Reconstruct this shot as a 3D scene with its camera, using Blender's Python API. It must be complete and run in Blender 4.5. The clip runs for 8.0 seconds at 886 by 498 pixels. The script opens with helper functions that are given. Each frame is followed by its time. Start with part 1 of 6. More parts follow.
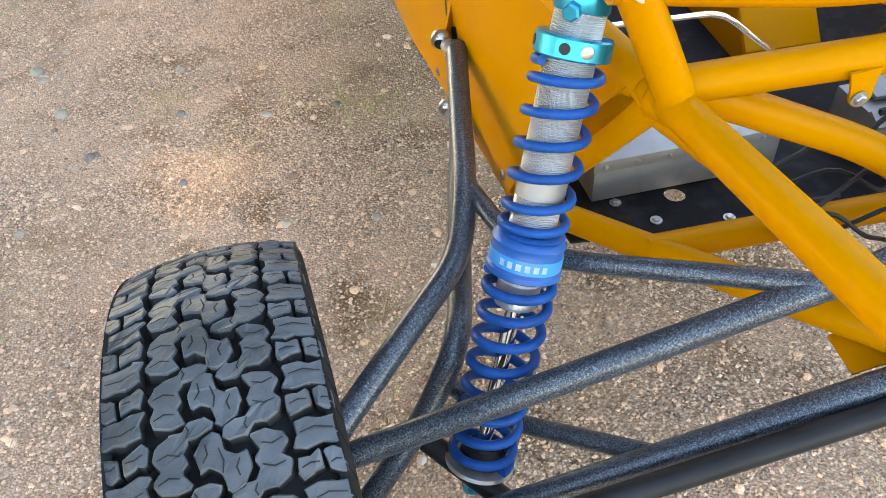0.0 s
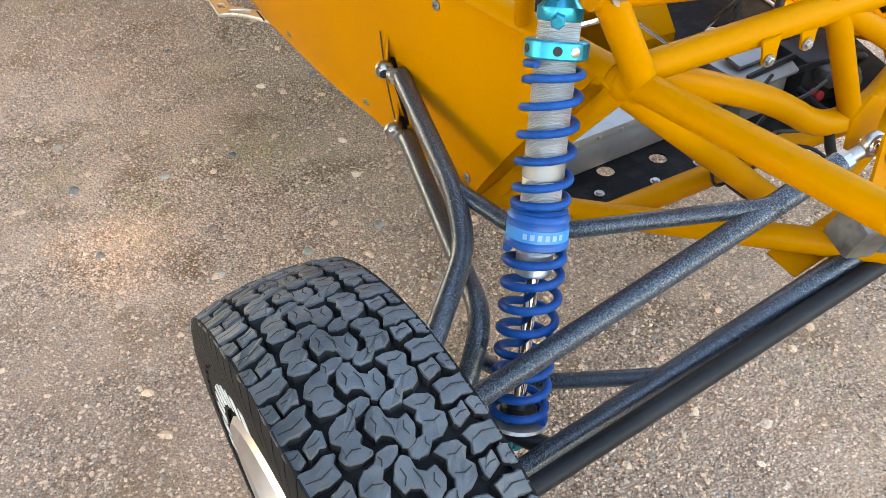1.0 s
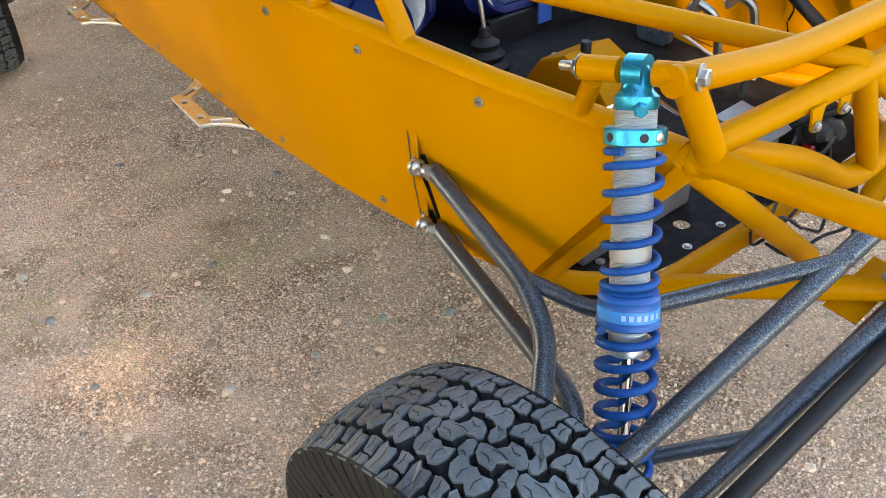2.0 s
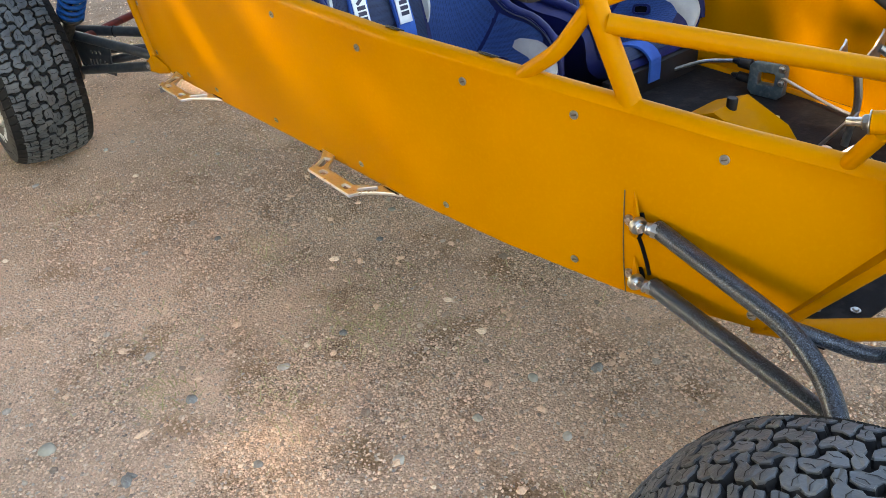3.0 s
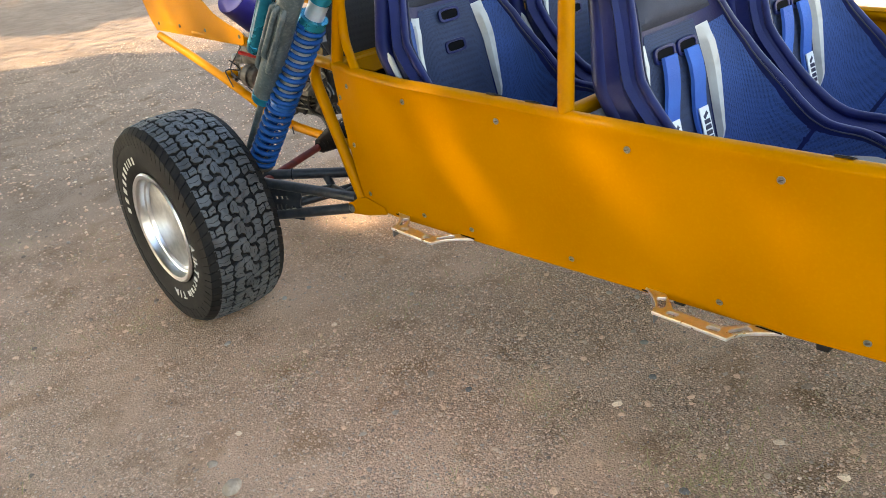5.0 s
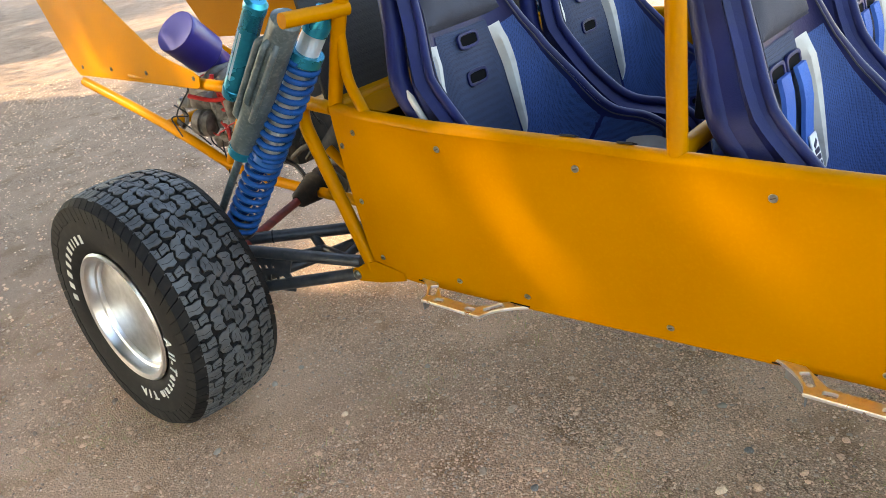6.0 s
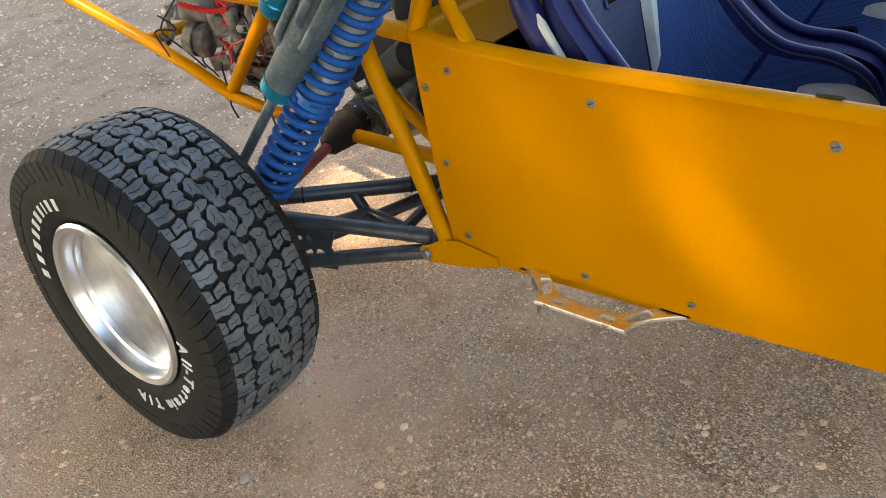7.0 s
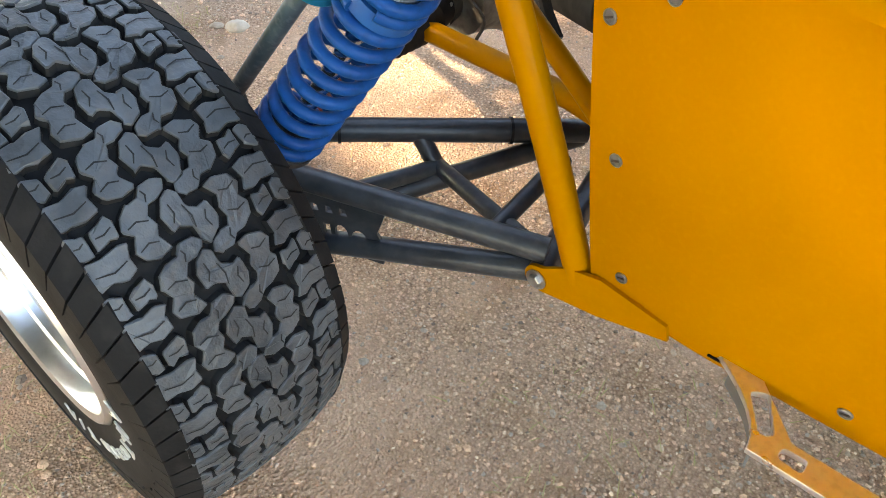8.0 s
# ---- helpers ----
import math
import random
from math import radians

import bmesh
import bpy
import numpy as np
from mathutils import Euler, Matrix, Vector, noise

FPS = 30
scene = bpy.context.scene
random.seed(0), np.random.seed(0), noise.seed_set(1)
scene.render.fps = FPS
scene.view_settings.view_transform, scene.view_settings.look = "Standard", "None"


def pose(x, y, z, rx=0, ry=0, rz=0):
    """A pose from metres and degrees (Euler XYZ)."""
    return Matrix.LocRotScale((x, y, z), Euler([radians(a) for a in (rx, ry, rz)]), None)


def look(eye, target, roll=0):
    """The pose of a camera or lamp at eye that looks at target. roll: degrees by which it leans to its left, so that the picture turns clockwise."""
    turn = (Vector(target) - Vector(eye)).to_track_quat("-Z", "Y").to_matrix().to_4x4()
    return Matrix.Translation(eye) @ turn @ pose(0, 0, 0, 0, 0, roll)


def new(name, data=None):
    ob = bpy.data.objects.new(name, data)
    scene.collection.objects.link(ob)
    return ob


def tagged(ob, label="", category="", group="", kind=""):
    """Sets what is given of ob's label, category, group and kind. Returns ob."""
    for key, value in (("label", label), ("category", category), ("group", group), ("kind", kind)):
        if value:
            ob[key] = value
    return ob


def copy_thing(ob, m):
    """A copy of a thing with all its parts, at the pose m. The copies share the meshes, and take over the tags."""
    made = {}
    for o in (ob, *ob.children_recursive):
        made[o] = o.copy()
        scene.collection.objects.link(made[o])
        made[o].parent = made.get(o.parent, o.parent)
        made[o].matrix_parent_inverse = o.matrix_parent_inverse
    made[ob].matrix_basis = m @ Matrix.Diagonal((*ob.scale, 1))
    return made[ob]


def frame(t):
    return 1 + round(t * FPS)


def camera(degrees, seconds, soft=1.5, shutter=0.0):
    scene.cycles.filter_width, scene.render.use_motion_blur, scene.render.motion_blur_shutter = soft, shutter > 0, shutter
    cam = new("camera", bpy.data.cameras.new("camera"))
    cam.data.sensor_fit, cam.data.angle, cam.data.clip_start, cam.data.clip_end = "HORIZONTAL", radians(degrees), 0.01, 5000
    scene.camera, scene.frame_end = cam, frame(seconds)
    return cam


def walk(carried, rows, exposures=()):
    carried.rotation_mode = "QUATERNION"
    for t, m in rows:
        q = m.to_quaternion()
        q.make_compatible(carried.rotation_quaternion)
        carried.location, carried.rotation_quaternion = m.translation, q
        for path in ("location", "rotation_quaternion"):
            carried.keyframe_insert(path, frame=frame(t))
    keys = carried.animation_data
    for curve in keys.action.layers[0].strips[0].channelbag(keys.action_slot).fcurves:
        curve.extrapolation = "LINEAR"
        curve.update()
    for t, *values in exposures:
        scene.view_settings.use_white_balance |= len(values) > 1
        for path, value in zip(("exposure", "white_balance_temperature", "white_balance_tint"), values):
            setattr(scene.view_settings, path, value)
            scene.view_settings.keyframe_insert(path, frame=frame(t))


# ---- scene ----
cam = camera(58.6, 8.0, soft=0.9)
PATH = [
    (0, (-0.791, 0.451, 1.264), (-0.583, 1.874, -0.126), -3.3),
    (0.5, (-0.856, 0.463, 1.272), (-0.425, 1.851, -0.103), -2.9),
    (1, (-1.057, 0.394, 1.327), (-0.429, 1.742, -0.011), -2.9),
    (1.2, (-1.12, 0.378, 1.352), (-0.424, 1.715, 0.038), -3.0),
    (2.3, (-1.296, 0.651, 1.36), (-0.353, 1.978, 0.197), -4.2),
    (2.5, (-1.347, 0.725, 1.356), (-0.374, 2.052, 0.219), -4.3),
    (3, (-1.615, 0.81, 1.404), (-0.602, 2.148, 0.314), -4.9),
    (3.5, (-1.854, 0.881, 1.431), (-0.814, 2.237, 0.392), -5.1),
    (4, (-1.963, 1.033, 1.404), (-0.893, 2.407, 0.421), -5.5),
    (4.5, (-2.052, 1.328, 1.452), (-0.965, 2.729, 0.527), -6.5),
    (5, (-2.16, 1.585, 1.476), (-0.996, 2.968, 0.621), -7.7),
    (5.2, (-2.202, 1.699, 1.486), (-0.978, 3.038, 0.642), -8.2),
    (6.3, (-2.017, 2.36, 1.439), (-0.661, 3.555, 0.583), -9.1),
    (6.5, (-1.985, 2.503, 1.423), (-0.619, 3.654, 0.522), -8.4),
    (7, (-1.858, 2.81, 1.396), (-0.543, 3.893, 0.348), -7.0),
    (7.3, (-1.683, 3.002, 1.343), (-0.462, 4.082, 0.184), -6.1),
    (7.5, (-1.59, 3.105, 1.321), (-0.448, 4.173, 0.074), -5.1),
    (7.8, (-1.441, 3.293, 1.24), (-0.359, 4.299, -0.109), -2.2),
    (8, (-1.327, 3.42, 1.215), (-0.25, 4.395, -0.16), -1.3),
]
walk(cam, [(t, look(eye, target, roll)) for t, eye, target, roll in PATH], [(0, 3.2), (1.2, 3.12), (2.5, 3.0), (4, 2.87), (5, 2.78), (6.5, 2.93), (7.5, 3.1), (8, 3.35)])

# ---- daylight: open shade under a tree, clear sky ----
world = bpy.data.worlds.new("sky")
world.use_nodes = True
scene.world = world
wn = world.node_tree.nodes
sky = wn.new("ShaderNodeTexSky")
sky.sky_type = "NISHITA"
sky.sun_disc = False
SUN_EL, SUN_AZ = 43.0, 315.0
sky.sun_elevation, sky.sun_rotation = radians(SUN_EL), radians(SUN_AZ)
wn["Background"].inputs["Strength"].default_value = 0.15
world.node_tree.links.new(sky.outputs["Color"], wn["Background"].inputs["Color"])
SUN_TO = Vector((math.sin(radians(SUN_AZ)) * math.cos(radians(SUN_EL)), math.cos(radians(SUN_AZ)) * math.cos(radians(SUN_EL)), math.sin(radians(SUN_EL))))
sun_data = bpy.data.lights.new("sun", "SUN")
sun_data.energy, sun_data.angle, sun_data.color = 2.4, radians(1.0), (1.0, 0.90, 0.76)
sun = new("sun", sun_data)
sun.matrix_world = look(SUN_TO * 30, (0, 0, 0))
scene.view_settings.use_white_balance = True
scene.view_settings.white_balance_temperature = 8500
scene.view_settings.white_balance_tint = 10


# ---- materials ----
def material(name, c1, c2=None, scale=8.0, rough=0.5, metal=0.0, bump=0.0, bump_scale=60.0, coat=0.0, rough_var=0.08,
             fine=None, fine_scale=300.0, fine_mix=0.3, lo=0.35, hi=0.65, spec=0.5):
    """A surface with broad colour variation, finer speckle and relief."""
    m = bpy.data.materials.new(name)
    m.use_nodes = True
    n, l = m.node_tree.nodes, m.node_tree.links
    b = n["Principled BSDF"]
    c2 = c2 or c1
    co = n.new("ShaderNodeTexCoord")
    no = n.new("ShaderNodeTexNoise")
    no.inputs["Scale"].default_value, no.inputs["Detail"].default_value = scale, 6.0
    l.new(co.outputs["Object"], no.inputs["Vector"])
    r = n.new("ShaderNodeValToRGB")
    r.color_ramp.elements[0].position, r.color_ramp.elements[1].position = lo, hi
    r.color_ramp.elements[0].color, r.color_ramp.elements[1].color = (*c1, 1), (*c2, 1)
    l.new(no.outputs["Fac"], r.inputs["Fac"])
    col = r.outputs["Color"]
    if fine:
        f = n.new("ShaderNodeTexNoise")
        f.inputs["Scale"].default_value, f.inputs["Detail"].default_value = fine_scale, 3.0
        l.new(co.outputs["Object"], f.inputs["Vector"])
        fr = n.new("ShaderNodeMapRange")
        fr.inputs["From Min"].default_value, fr.inputs["From Max"].default_value = 0.5, 0.68
        fr.inputs["To Max"].default_value = fine_mix
        l.new(f.outputs["Fac"], fr.inputs["Value"])
        mx = n.new("ShaderNodeMix")
        mx.data_type = "RGBA"
        l.new(fr.outputs["Result"], mx.inputs["Factor"])
        l.new(col, mx.inputs[6])
        mx.inputs[7].default_value = (*fine, 1)
        col = mx.outputs[2]
    l.new(col, b.inputs["Base Color"])
    rr = n.new("ShaderNodeMapRange")
    rr.inputs["To Min"].default_value, rr.inputs["To Max"].default_value = max(0.02, rough - rough_var), min(1, rough + rough_var)
    l.new(no.outputs["Fac"], rr.inputs["Value"])
    l.new(rr.outputs["Result"], b.inputs["Roughness"])
    b.inputs["Metallic"].default_value = metal
    b.inputs["Coat Weight"].default_value = coat
    b.inputs["Coat Roughness"].default_value = 0.08
    b.inputs["Specular IOR Level"].default_value = spec
    if bump:
        bn = n.new("ShaderNodeTexNoise")
        bn.inputs["Scale"].default_value, bn.inputs["Detail"].default_value = bump_scale, 4.0
        l.new(co.outputs["Object"], bn.inputs["Vector"])
        bb = n.new("ShaderNodeBump")
        bb.inputs["Strength"].default_value, bb.inputs["Distance"].default_value = bump, 0.004
        l.new(bn.outputs["Fac"], bb.inputs["Height"])
        l.new(bb.outputs["Normal"], b.inputs["Normal"])
    return m


YELLOW = material("yellow_paint", (0.435, 0.164, 0.0001), (0.48, 0.188, 0.0002), 3.0, 0.46, bump=0.06, bump_scale=9.0, coat=0.03, spec=0.06, fine=(0.56, 0.235, 0.001), fine_scale=120, fine_mix=0.15)
BLACK = material("black_satin", (0.010, 0.010, 0.011), (0.020, 0.020, 0.022), 12, 0.5, bump=0.1, spec=0.25)
FLOOR_BLACK = material("black_floor_coat", (0.008, 0.008, 0.009), (0.016, 0.016, 0.017), 9, 0.7, bump=0.2, bump_scale=120, spec=0.12, fine=(0.07, 0.065, 0.06), fine_scale=35, fine_mix=0.2)
ARM_BLACK = material("black_arm_paint", (0.02, 0.024, 0.03), (0.042, 0.048, 0.056), 25, 0.38, bump=0.15, bump_scale=90, fine=(0.10, 0.09, 0.08), fine_scale=60, fine_mix=0.25)
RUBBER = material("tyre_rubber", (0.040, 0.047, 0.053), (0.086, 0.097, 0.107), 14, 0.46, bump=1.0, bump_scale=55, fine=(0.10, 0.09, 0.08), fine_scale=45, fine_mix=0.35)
# darker rubber for lug flanks and cuts, with the groove shade painted in
RUBBER_SHADE = material("tyre_groove_shade", (0.016, 0.016, 0.017), (0.032, 0.032, 0.033), 20, 0.85, fine=(0.04, 0.035, 0.03), fine_scale=60, fine_mix=0.3, spec=0.2)
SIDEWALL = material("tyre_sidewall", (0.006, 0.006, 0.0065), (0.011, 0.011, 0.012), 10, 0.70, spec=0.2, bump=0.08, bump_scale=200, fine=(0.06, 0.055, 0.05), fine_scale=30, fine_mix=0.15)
WHITE_LETTER = material("white_rubber", (0.55, 0.55, 0.52), (0.7, 0.7, 0.67), 60, 0.6)
ALU = material("polished_aluminium", (0.74, 0.75, 0.77), (0.86, 0.87, 0.88), 6, 0.31, 1.0, rough_var=0.07, bump=0.02, bump_scale=12, fine=(0.66, 0.66, 0.66), fine_scale=60, fine_mix=0.3)
ALU_DULL = material("brushed_aluminium", (0.5, 0.51, 0.52), (0.66, 0.67, 0.68), 30, 0.38, 0.9, bump=0.05)
STEP_ALU = material("brushed_step_aluminium", (0.84, 0.80, 0.72), (0.92, 0.89, 0.81), 40, 0.30, 0.92, bump=0.05, bump_scale=300, fine=(0.62, 0.60, 0.56), fine_scale=90, fine_mix=0.4)
ALU_SHEET = material("sheet_aluminium", (0.24, 0.24, 0.235), (0.38, 0.38, 0.37), 6, 0.5, 0.6, fine=(0.25, 0.25, 0.24), fine_scale=60, fine_mix=0.4)
STEEL = material("zinc_steel", (0.36, 0.355, 0.34), (0.52, 0.51, 0.49), 60, 0.40, 1.0)
FASTENER = material("dull_zinc", (0.20, 0.20, 0.20), (0.34, 0.33, 0.31), 90, 0.42, 0.85)
CHROME = material("chrome", (0.8, 0.8, 0.8), (0.85, 0.85, 0.85), 20, 0.08, 1.0, rough_var=0.04)
BROWN_ZINC = material("tarnished_zinc", (0.20, 0.13, 0.09), (0.42, 0.34, 0.28), 120, 0.4, 0.8)
DARK_STEEL = material("dark_steel", (0.09, 0.08, 0.07), (0.16, 0.14, 0.12), 80, 0.5, 0.8)
GREY_BODY = material("hard_anodised_grey", (0.045, 0.075, 0.088), (0.085, 0.125, 0.145), 18, 0.42, 0.1, fine=(0.26, 0.30, 0.32), fine_scale=90, fine_mix=0.3)
BLUE_SPRING = material("blue_powder_coat", (0.0004, 0.050, 0.21), (0.0008, 0.072, 0.28), 20, 0.42, spec=0.16, bump=0.12, bump_scale=220, fine=(0.005, 0.03, 0.10), fine_scale=70, fine_mix=0.35)
TEAL = material("teal_anodised", (0.0, 0.24, 0.38), (0.005, 0.34, 0.50), 12, 0.28, 0.7, fine=(0.0, 0.18, 0.28), fine_scale=80, fine_mix=0.3)
BLUE_RING = material("blue_nylon_ring", (0.002, 0.075, 0.28), (0.003, 0.10, 0.34), 15, 0.4)
CYAN_BAND = material("light_blue_band", (0.010, 0.20, 0.50), (0.016, 0.25, 0.58), 15, 0.4)
VINYL = material("navy_vinyl", (0.005, 0.010, 0.068), (0.008, 0.015, 0.098), 9, 0.42, bump=0.2, bump_scale=260, fine=(0.02, 0.03, 0.08), fine_scale=25, fine_mix=0.2, spec=0.28)
WHITE_VINYL = material("white_vinyl", (0.50, 0.50, 0.47), (0.66, 0.66, 0.62), 8, 0.5, bump=0.15, bump_scale=200, fine=(0.3, 0.29, 0.27), fine_scale=20, fine_mix=0.3)
GREY_CLOTH = material("grey_cloth", (0.035, 0.040, 0.060), (0.05, 0.056, 0.08), 12, 0.85, bump=0.3, bump_scale=500)
STRAP = material("blue_webbing", (0.014, 0.095, 0.40), (0.022, 0.135, 0.50), 14, 0.7, bump=0.4, bump_scale=700)
# near-black paint that stands in for the shade inside gaps and slots
GAP_SHADE = material("painted_gap_shade", (0.003, 0.003, 0.004), (0.004, 0.004, 0.005), 10, 0.9, spec=0.1)
RED = material("red_paint", (0.35, 0.01, 0.01), (0.5, 0.02, 0.02), 20, 0.4)
BOOT = material("rubber_boot", (0.007, 0.006, 0.006), (0.014, 0.011, 0.010), 30, 0.65, fine=(0.05, 0.03, 0.022), fine_scale=50, fine_mix=0.25, spec=0.2)
GREASE = material("greasy_cast_metal", (0.07, 0.06, 0.05), (0.28, 0.26, 0.23), 14, 0.55, 0.3, bump=0.4, bump_scale=60, fine=(0.05, 0.04, 0.035), fine_scale=35, fine_mix=0.7)
ENGINE_DARK = material("engine_black", (0.02, 0.02, 0.02), (0.06, 0.055, 0.05), 20, 0.55, bump=0.4, bump_scale=60)
FILTER_BLUE = material("indigo_plastic", (0.025, 0.02, 0.20), (0.04, 0.035, 0.28), 6, 0.35)
FILTER_RIM = material("lavender_rubber", (0.085, 0.09, 0.40), (0.11, 0.115, 0.46), 8, 0.4)
LABEL_WHITE = material("label_white", (0.75, 0.75, 0.73), (0.82, 0.82, 0.8), 40, 0.6)
PRINT_DARK = material("dark_print", (0.02, 0.02, 0.05), (0.03, 0.03, 0.06), 40, 0.6)
PALE_PRINT = material("pale_print", (0.45, 0.62, 0.75), (0.55, 0.7, 0.8), 60, 0.6)


def mesh_fabric(name, c, hole):
    """Woven mesh cloth: small round holes in rows."""
    m = material(name, c, tuple(v * 1.25 for v in c), 10, 0.75)
    n, l = m.node_tree.nodes, m.node_tree.links
    b = n["Principled BSDF"]
    src = b.inputs["Base Color"].links[0].from_socket
    co = n.new("ShaderNodeTexCoord")
    v = n.new("ShaderNodeTexVoronoi")
    v.inputs["Scale"].default_value, v.inputs["Randomness"].default_value = 300.0, 0.25
    l.new(co.outputs["Object"], v.inputs["Vector"])
    r = n.new("ShaderNodeMapRange")
    r.inputs["From Min"].default_value, r.inputs["From Max"].default_value = 0.25, 0.45
    r.inputs["To Min"].default_value, r.inputs["To Max"].default_value = 0.85, 0.0
    l.new(v.outputs["Distance"], r.inputs["Value"])
    mx = n.new("ShaderNodeMix")
    mx.data_type = "RGBA"
    l.new(r.outputs["Result"], mx.inputs["Factor"])
    l.new(src, mx.inputs[6])
    mx.inputs[7].default_value = (*hole, 1)
    l.new(mx.outputs[2], b.inputs["Base Color"])
    bp = n.new("ShaderNodeBump")
    bp.inputs["Strength"].default_value, bp.inputs["Distance"].default_value = 0.5, 0.002
    l.new(v.outputs["Distance"], bp.inputs["Height"])
    l.new(bp.outputs["Normal"], b.inputs["Normal"])
    return m


MESH_BLUE = mesh_fabric("blue_mesh_cloth", (0.020, 0.070, 0.235), (0.006, 0.018, 0.07))
MESH_DARK = mesh_fabric("grey_blue_mesh_cloth", (0.020, 0.036, 0.085), (0.006, 0.010, 0.025))


def hammertone():
    """Silver-vein hammered paint: black ground with a pale net of veins."""
    m = bpy.data.materials.new("silver_vein_paint")
    m.use_nodes = True
    n, l = m.node_tree.nodes, m.node_tree.links
    b = n["Principled BSDF"]
    co = n.new("ShaderNodeTexCoord")
    a = n.new("ShaderNodeTexNoise")
    a.inputs["Scale"].default_value, a.inputs["Detail"].default_value, a.inputs["Distortion"].default_value = 620.0, 2.0, 1.2
    l.new(co.outputs["Object"], a.inputs["Vector"])
    r = n.new("ShaderNodeValToRGB")
    e = r.color_ramp.elements
    e[0].position, e[0].color = 0.40, (0.004, 0.005, 0.007, 1)
    e[1].position, e[1].color = 0.66, (0.15, 0.19, 0.24, 1)
    x = e.new(0.5)
    x.color = (0.018, 0.026, 0.036, 1)
    l.new(a.outputs["Fac"], r.inputs["Fac"])
    l.new(r.outputs["Color"], b.inputs["Base Color"])
    b.inputs["Roughness"].default_value = 0.33
    b.inputs["Metallic"].default_value = 0.2
    b.inputs["Coat Weight"].default_value = 0.4
    b.inputs["Coat Roughness"].default_value = 0.22
    bp = n.new("ShaderNodeBump")
    bp.inputs["Strength"].default_value, bp.inputs["Distance"].default_value = 0.35, 0.001
    l.new(a.outputs["Fac"], bp.inputs["Height"])
    l.new(bp.outputs["Normal"], b.inputs["Normal"])
    return m


HAMMER = hammertone()


def threaded():
    """Machined thread on the shock body."""
    m = material("threaded_aluminium", (0.72, 0.74, 0.72), (0.84, 0.86, 0.84), 25, 0.34, 0.75)
    n, l = m.node_tree.nodes, m.node_tree.links
    co = n.new("ShaderNodeTexCoord")
    w = n.new("ShaderNodeTexWave")
    w.bands_direction = "Z"
    w.inputs["Scale"].default_value = 160.0
    l.new(co.outputs["Object"], w.inputs["Vector"])
    bp = n.new("ShaderNodeBump")
    bp.inputs["Strength"].default_value, bp.inputs["Distance"].default_value = 0.8, 0.002
    l.new(w.outputs["Fac"], bp.inputs["Height"])
    l.new(bp.outputs["Normal"], n["Principled BSDF"].inputs["Normal"])
    return m


THREAD = threaded()


# ---- building tools ----
def part(name, bm, mat, parent=None, label="", smooth=True):
    """Links a bmesh as one mesh object under a thing or a part."""
    me = bpy.data.meshes.new(name)
    bmesh.ops.recalc_face_normals(bm, faces=bm.faces)
    bm.to_mesh(me)
    bm.free()
    if smooth:
        me.shade_smooth()
        me.set_sharp_from_angle(angle=radians(38))
    me.materials.append(mat)
    ob = new(name, me)
    ob.parent = parent
    if label:
        ob["label"] = label
    return ob


def rounded(pts, k=0.3, n=5):
    """A polyline with its corners rounded."""
    P = [Vector(p) for p in pts]
    out = [P[0]]
    for a, b, c in zip(P, P[1:], P[2:]):
        d = min((a - b).length, (c - b).length) * k
        p, q = b + (a - b).normalized() * d, b + (c - b).normalized() * d
        for i in range(n + 1):
            t = i / n
            out.append(p * (1 - t) ** 2 + b * 2 * t * (1 - t) + q * t * t)
    return out + [P[-1]]


def sweep(bm, pts, r, seg=14, caps=True, flat=1.0):
    """A round bar along a line of points; r may be a list."""
    P = [Vector(p) for p in pts]
    n = len(P)
    R = r if isinstance(r, (list, tuple)) else [r] * n
    t = (P[1] - P[0]).normalized()
    u = t.orthogonal().normalized()
    rings = []
    for i in range(n):
        tn = (P[min(i + 1, n - 1)] - P[max(i - 1, 0)]).normalized()
        u = (u - tn * u.dot(tn)).normalized()
        v = tn.cross(u)
        rings.append([bm.verts.new(P[i] + (u * math.cos(a) + v * math.sin(a) * flat) * R[i]) for a in [2 * math.pi * k / seg for k in range(seg)]])
    for a, b in zip(rings, rings[1:]):
        for k in range(seg):
            bm.faces.new((a[k], a[(k + 1) % seg], b[(k + 1) % seg], b[k]))
    if caps:
        bm.faces.new(rings[0][::-1])
        bm.faces.new(rings[-1])
    return bm


def tube(pts, r, k=0.3, seg=14, n=5):
    bm = bmesh.new()
    return sweep(bm, rounded(pts, k, n) if len(pts) > 2 else pts, r, seg)


def lathe(bm, profile, origin, axis, seg=28):
    """Turns a profile of (distance along the axis, radius) about an axis."""
    o, ax = Vector(origin), Vector(axis).normalized()
    u = ax.orthogonal().normalized()
    v = ax.cross(u)
    rings = []
    for h, r in profile:
        rings.append([bm.verts.new(o + ax * h + (u * math.cos(2 * math.pi * k / seg) + v * math.sin(2 * math.pi * k / seg)) * max(r, 1e-4)) for k in range(seg)])
    for a, b in zip(rings, rings[1:]):
        for k in range(seg):
            bm.faces.new((a[k], a[(k + 1) % seg], b[(k + 1) % seg], b[k]))
    bm.faces.new(rings[0][::-1])
    bm.faces.new(rings[-1])
    return bm


def box(bm, size, m, bevel=0.0):
    """A block with bevelled edges at the pose m."""
    g = bmesh.ops.create_cube(bm, size=1.0, matrix=m @ Matrix.Diagonal((*size, 1)))
    if bevel:
        edges = list({e for v in g["verts"] for e in v.link_edges})
        bmesh.ops.bevel(bm, geom=edges, offset=bevel, segments=2, affect="EDGES", profile=0.6)
    return bm


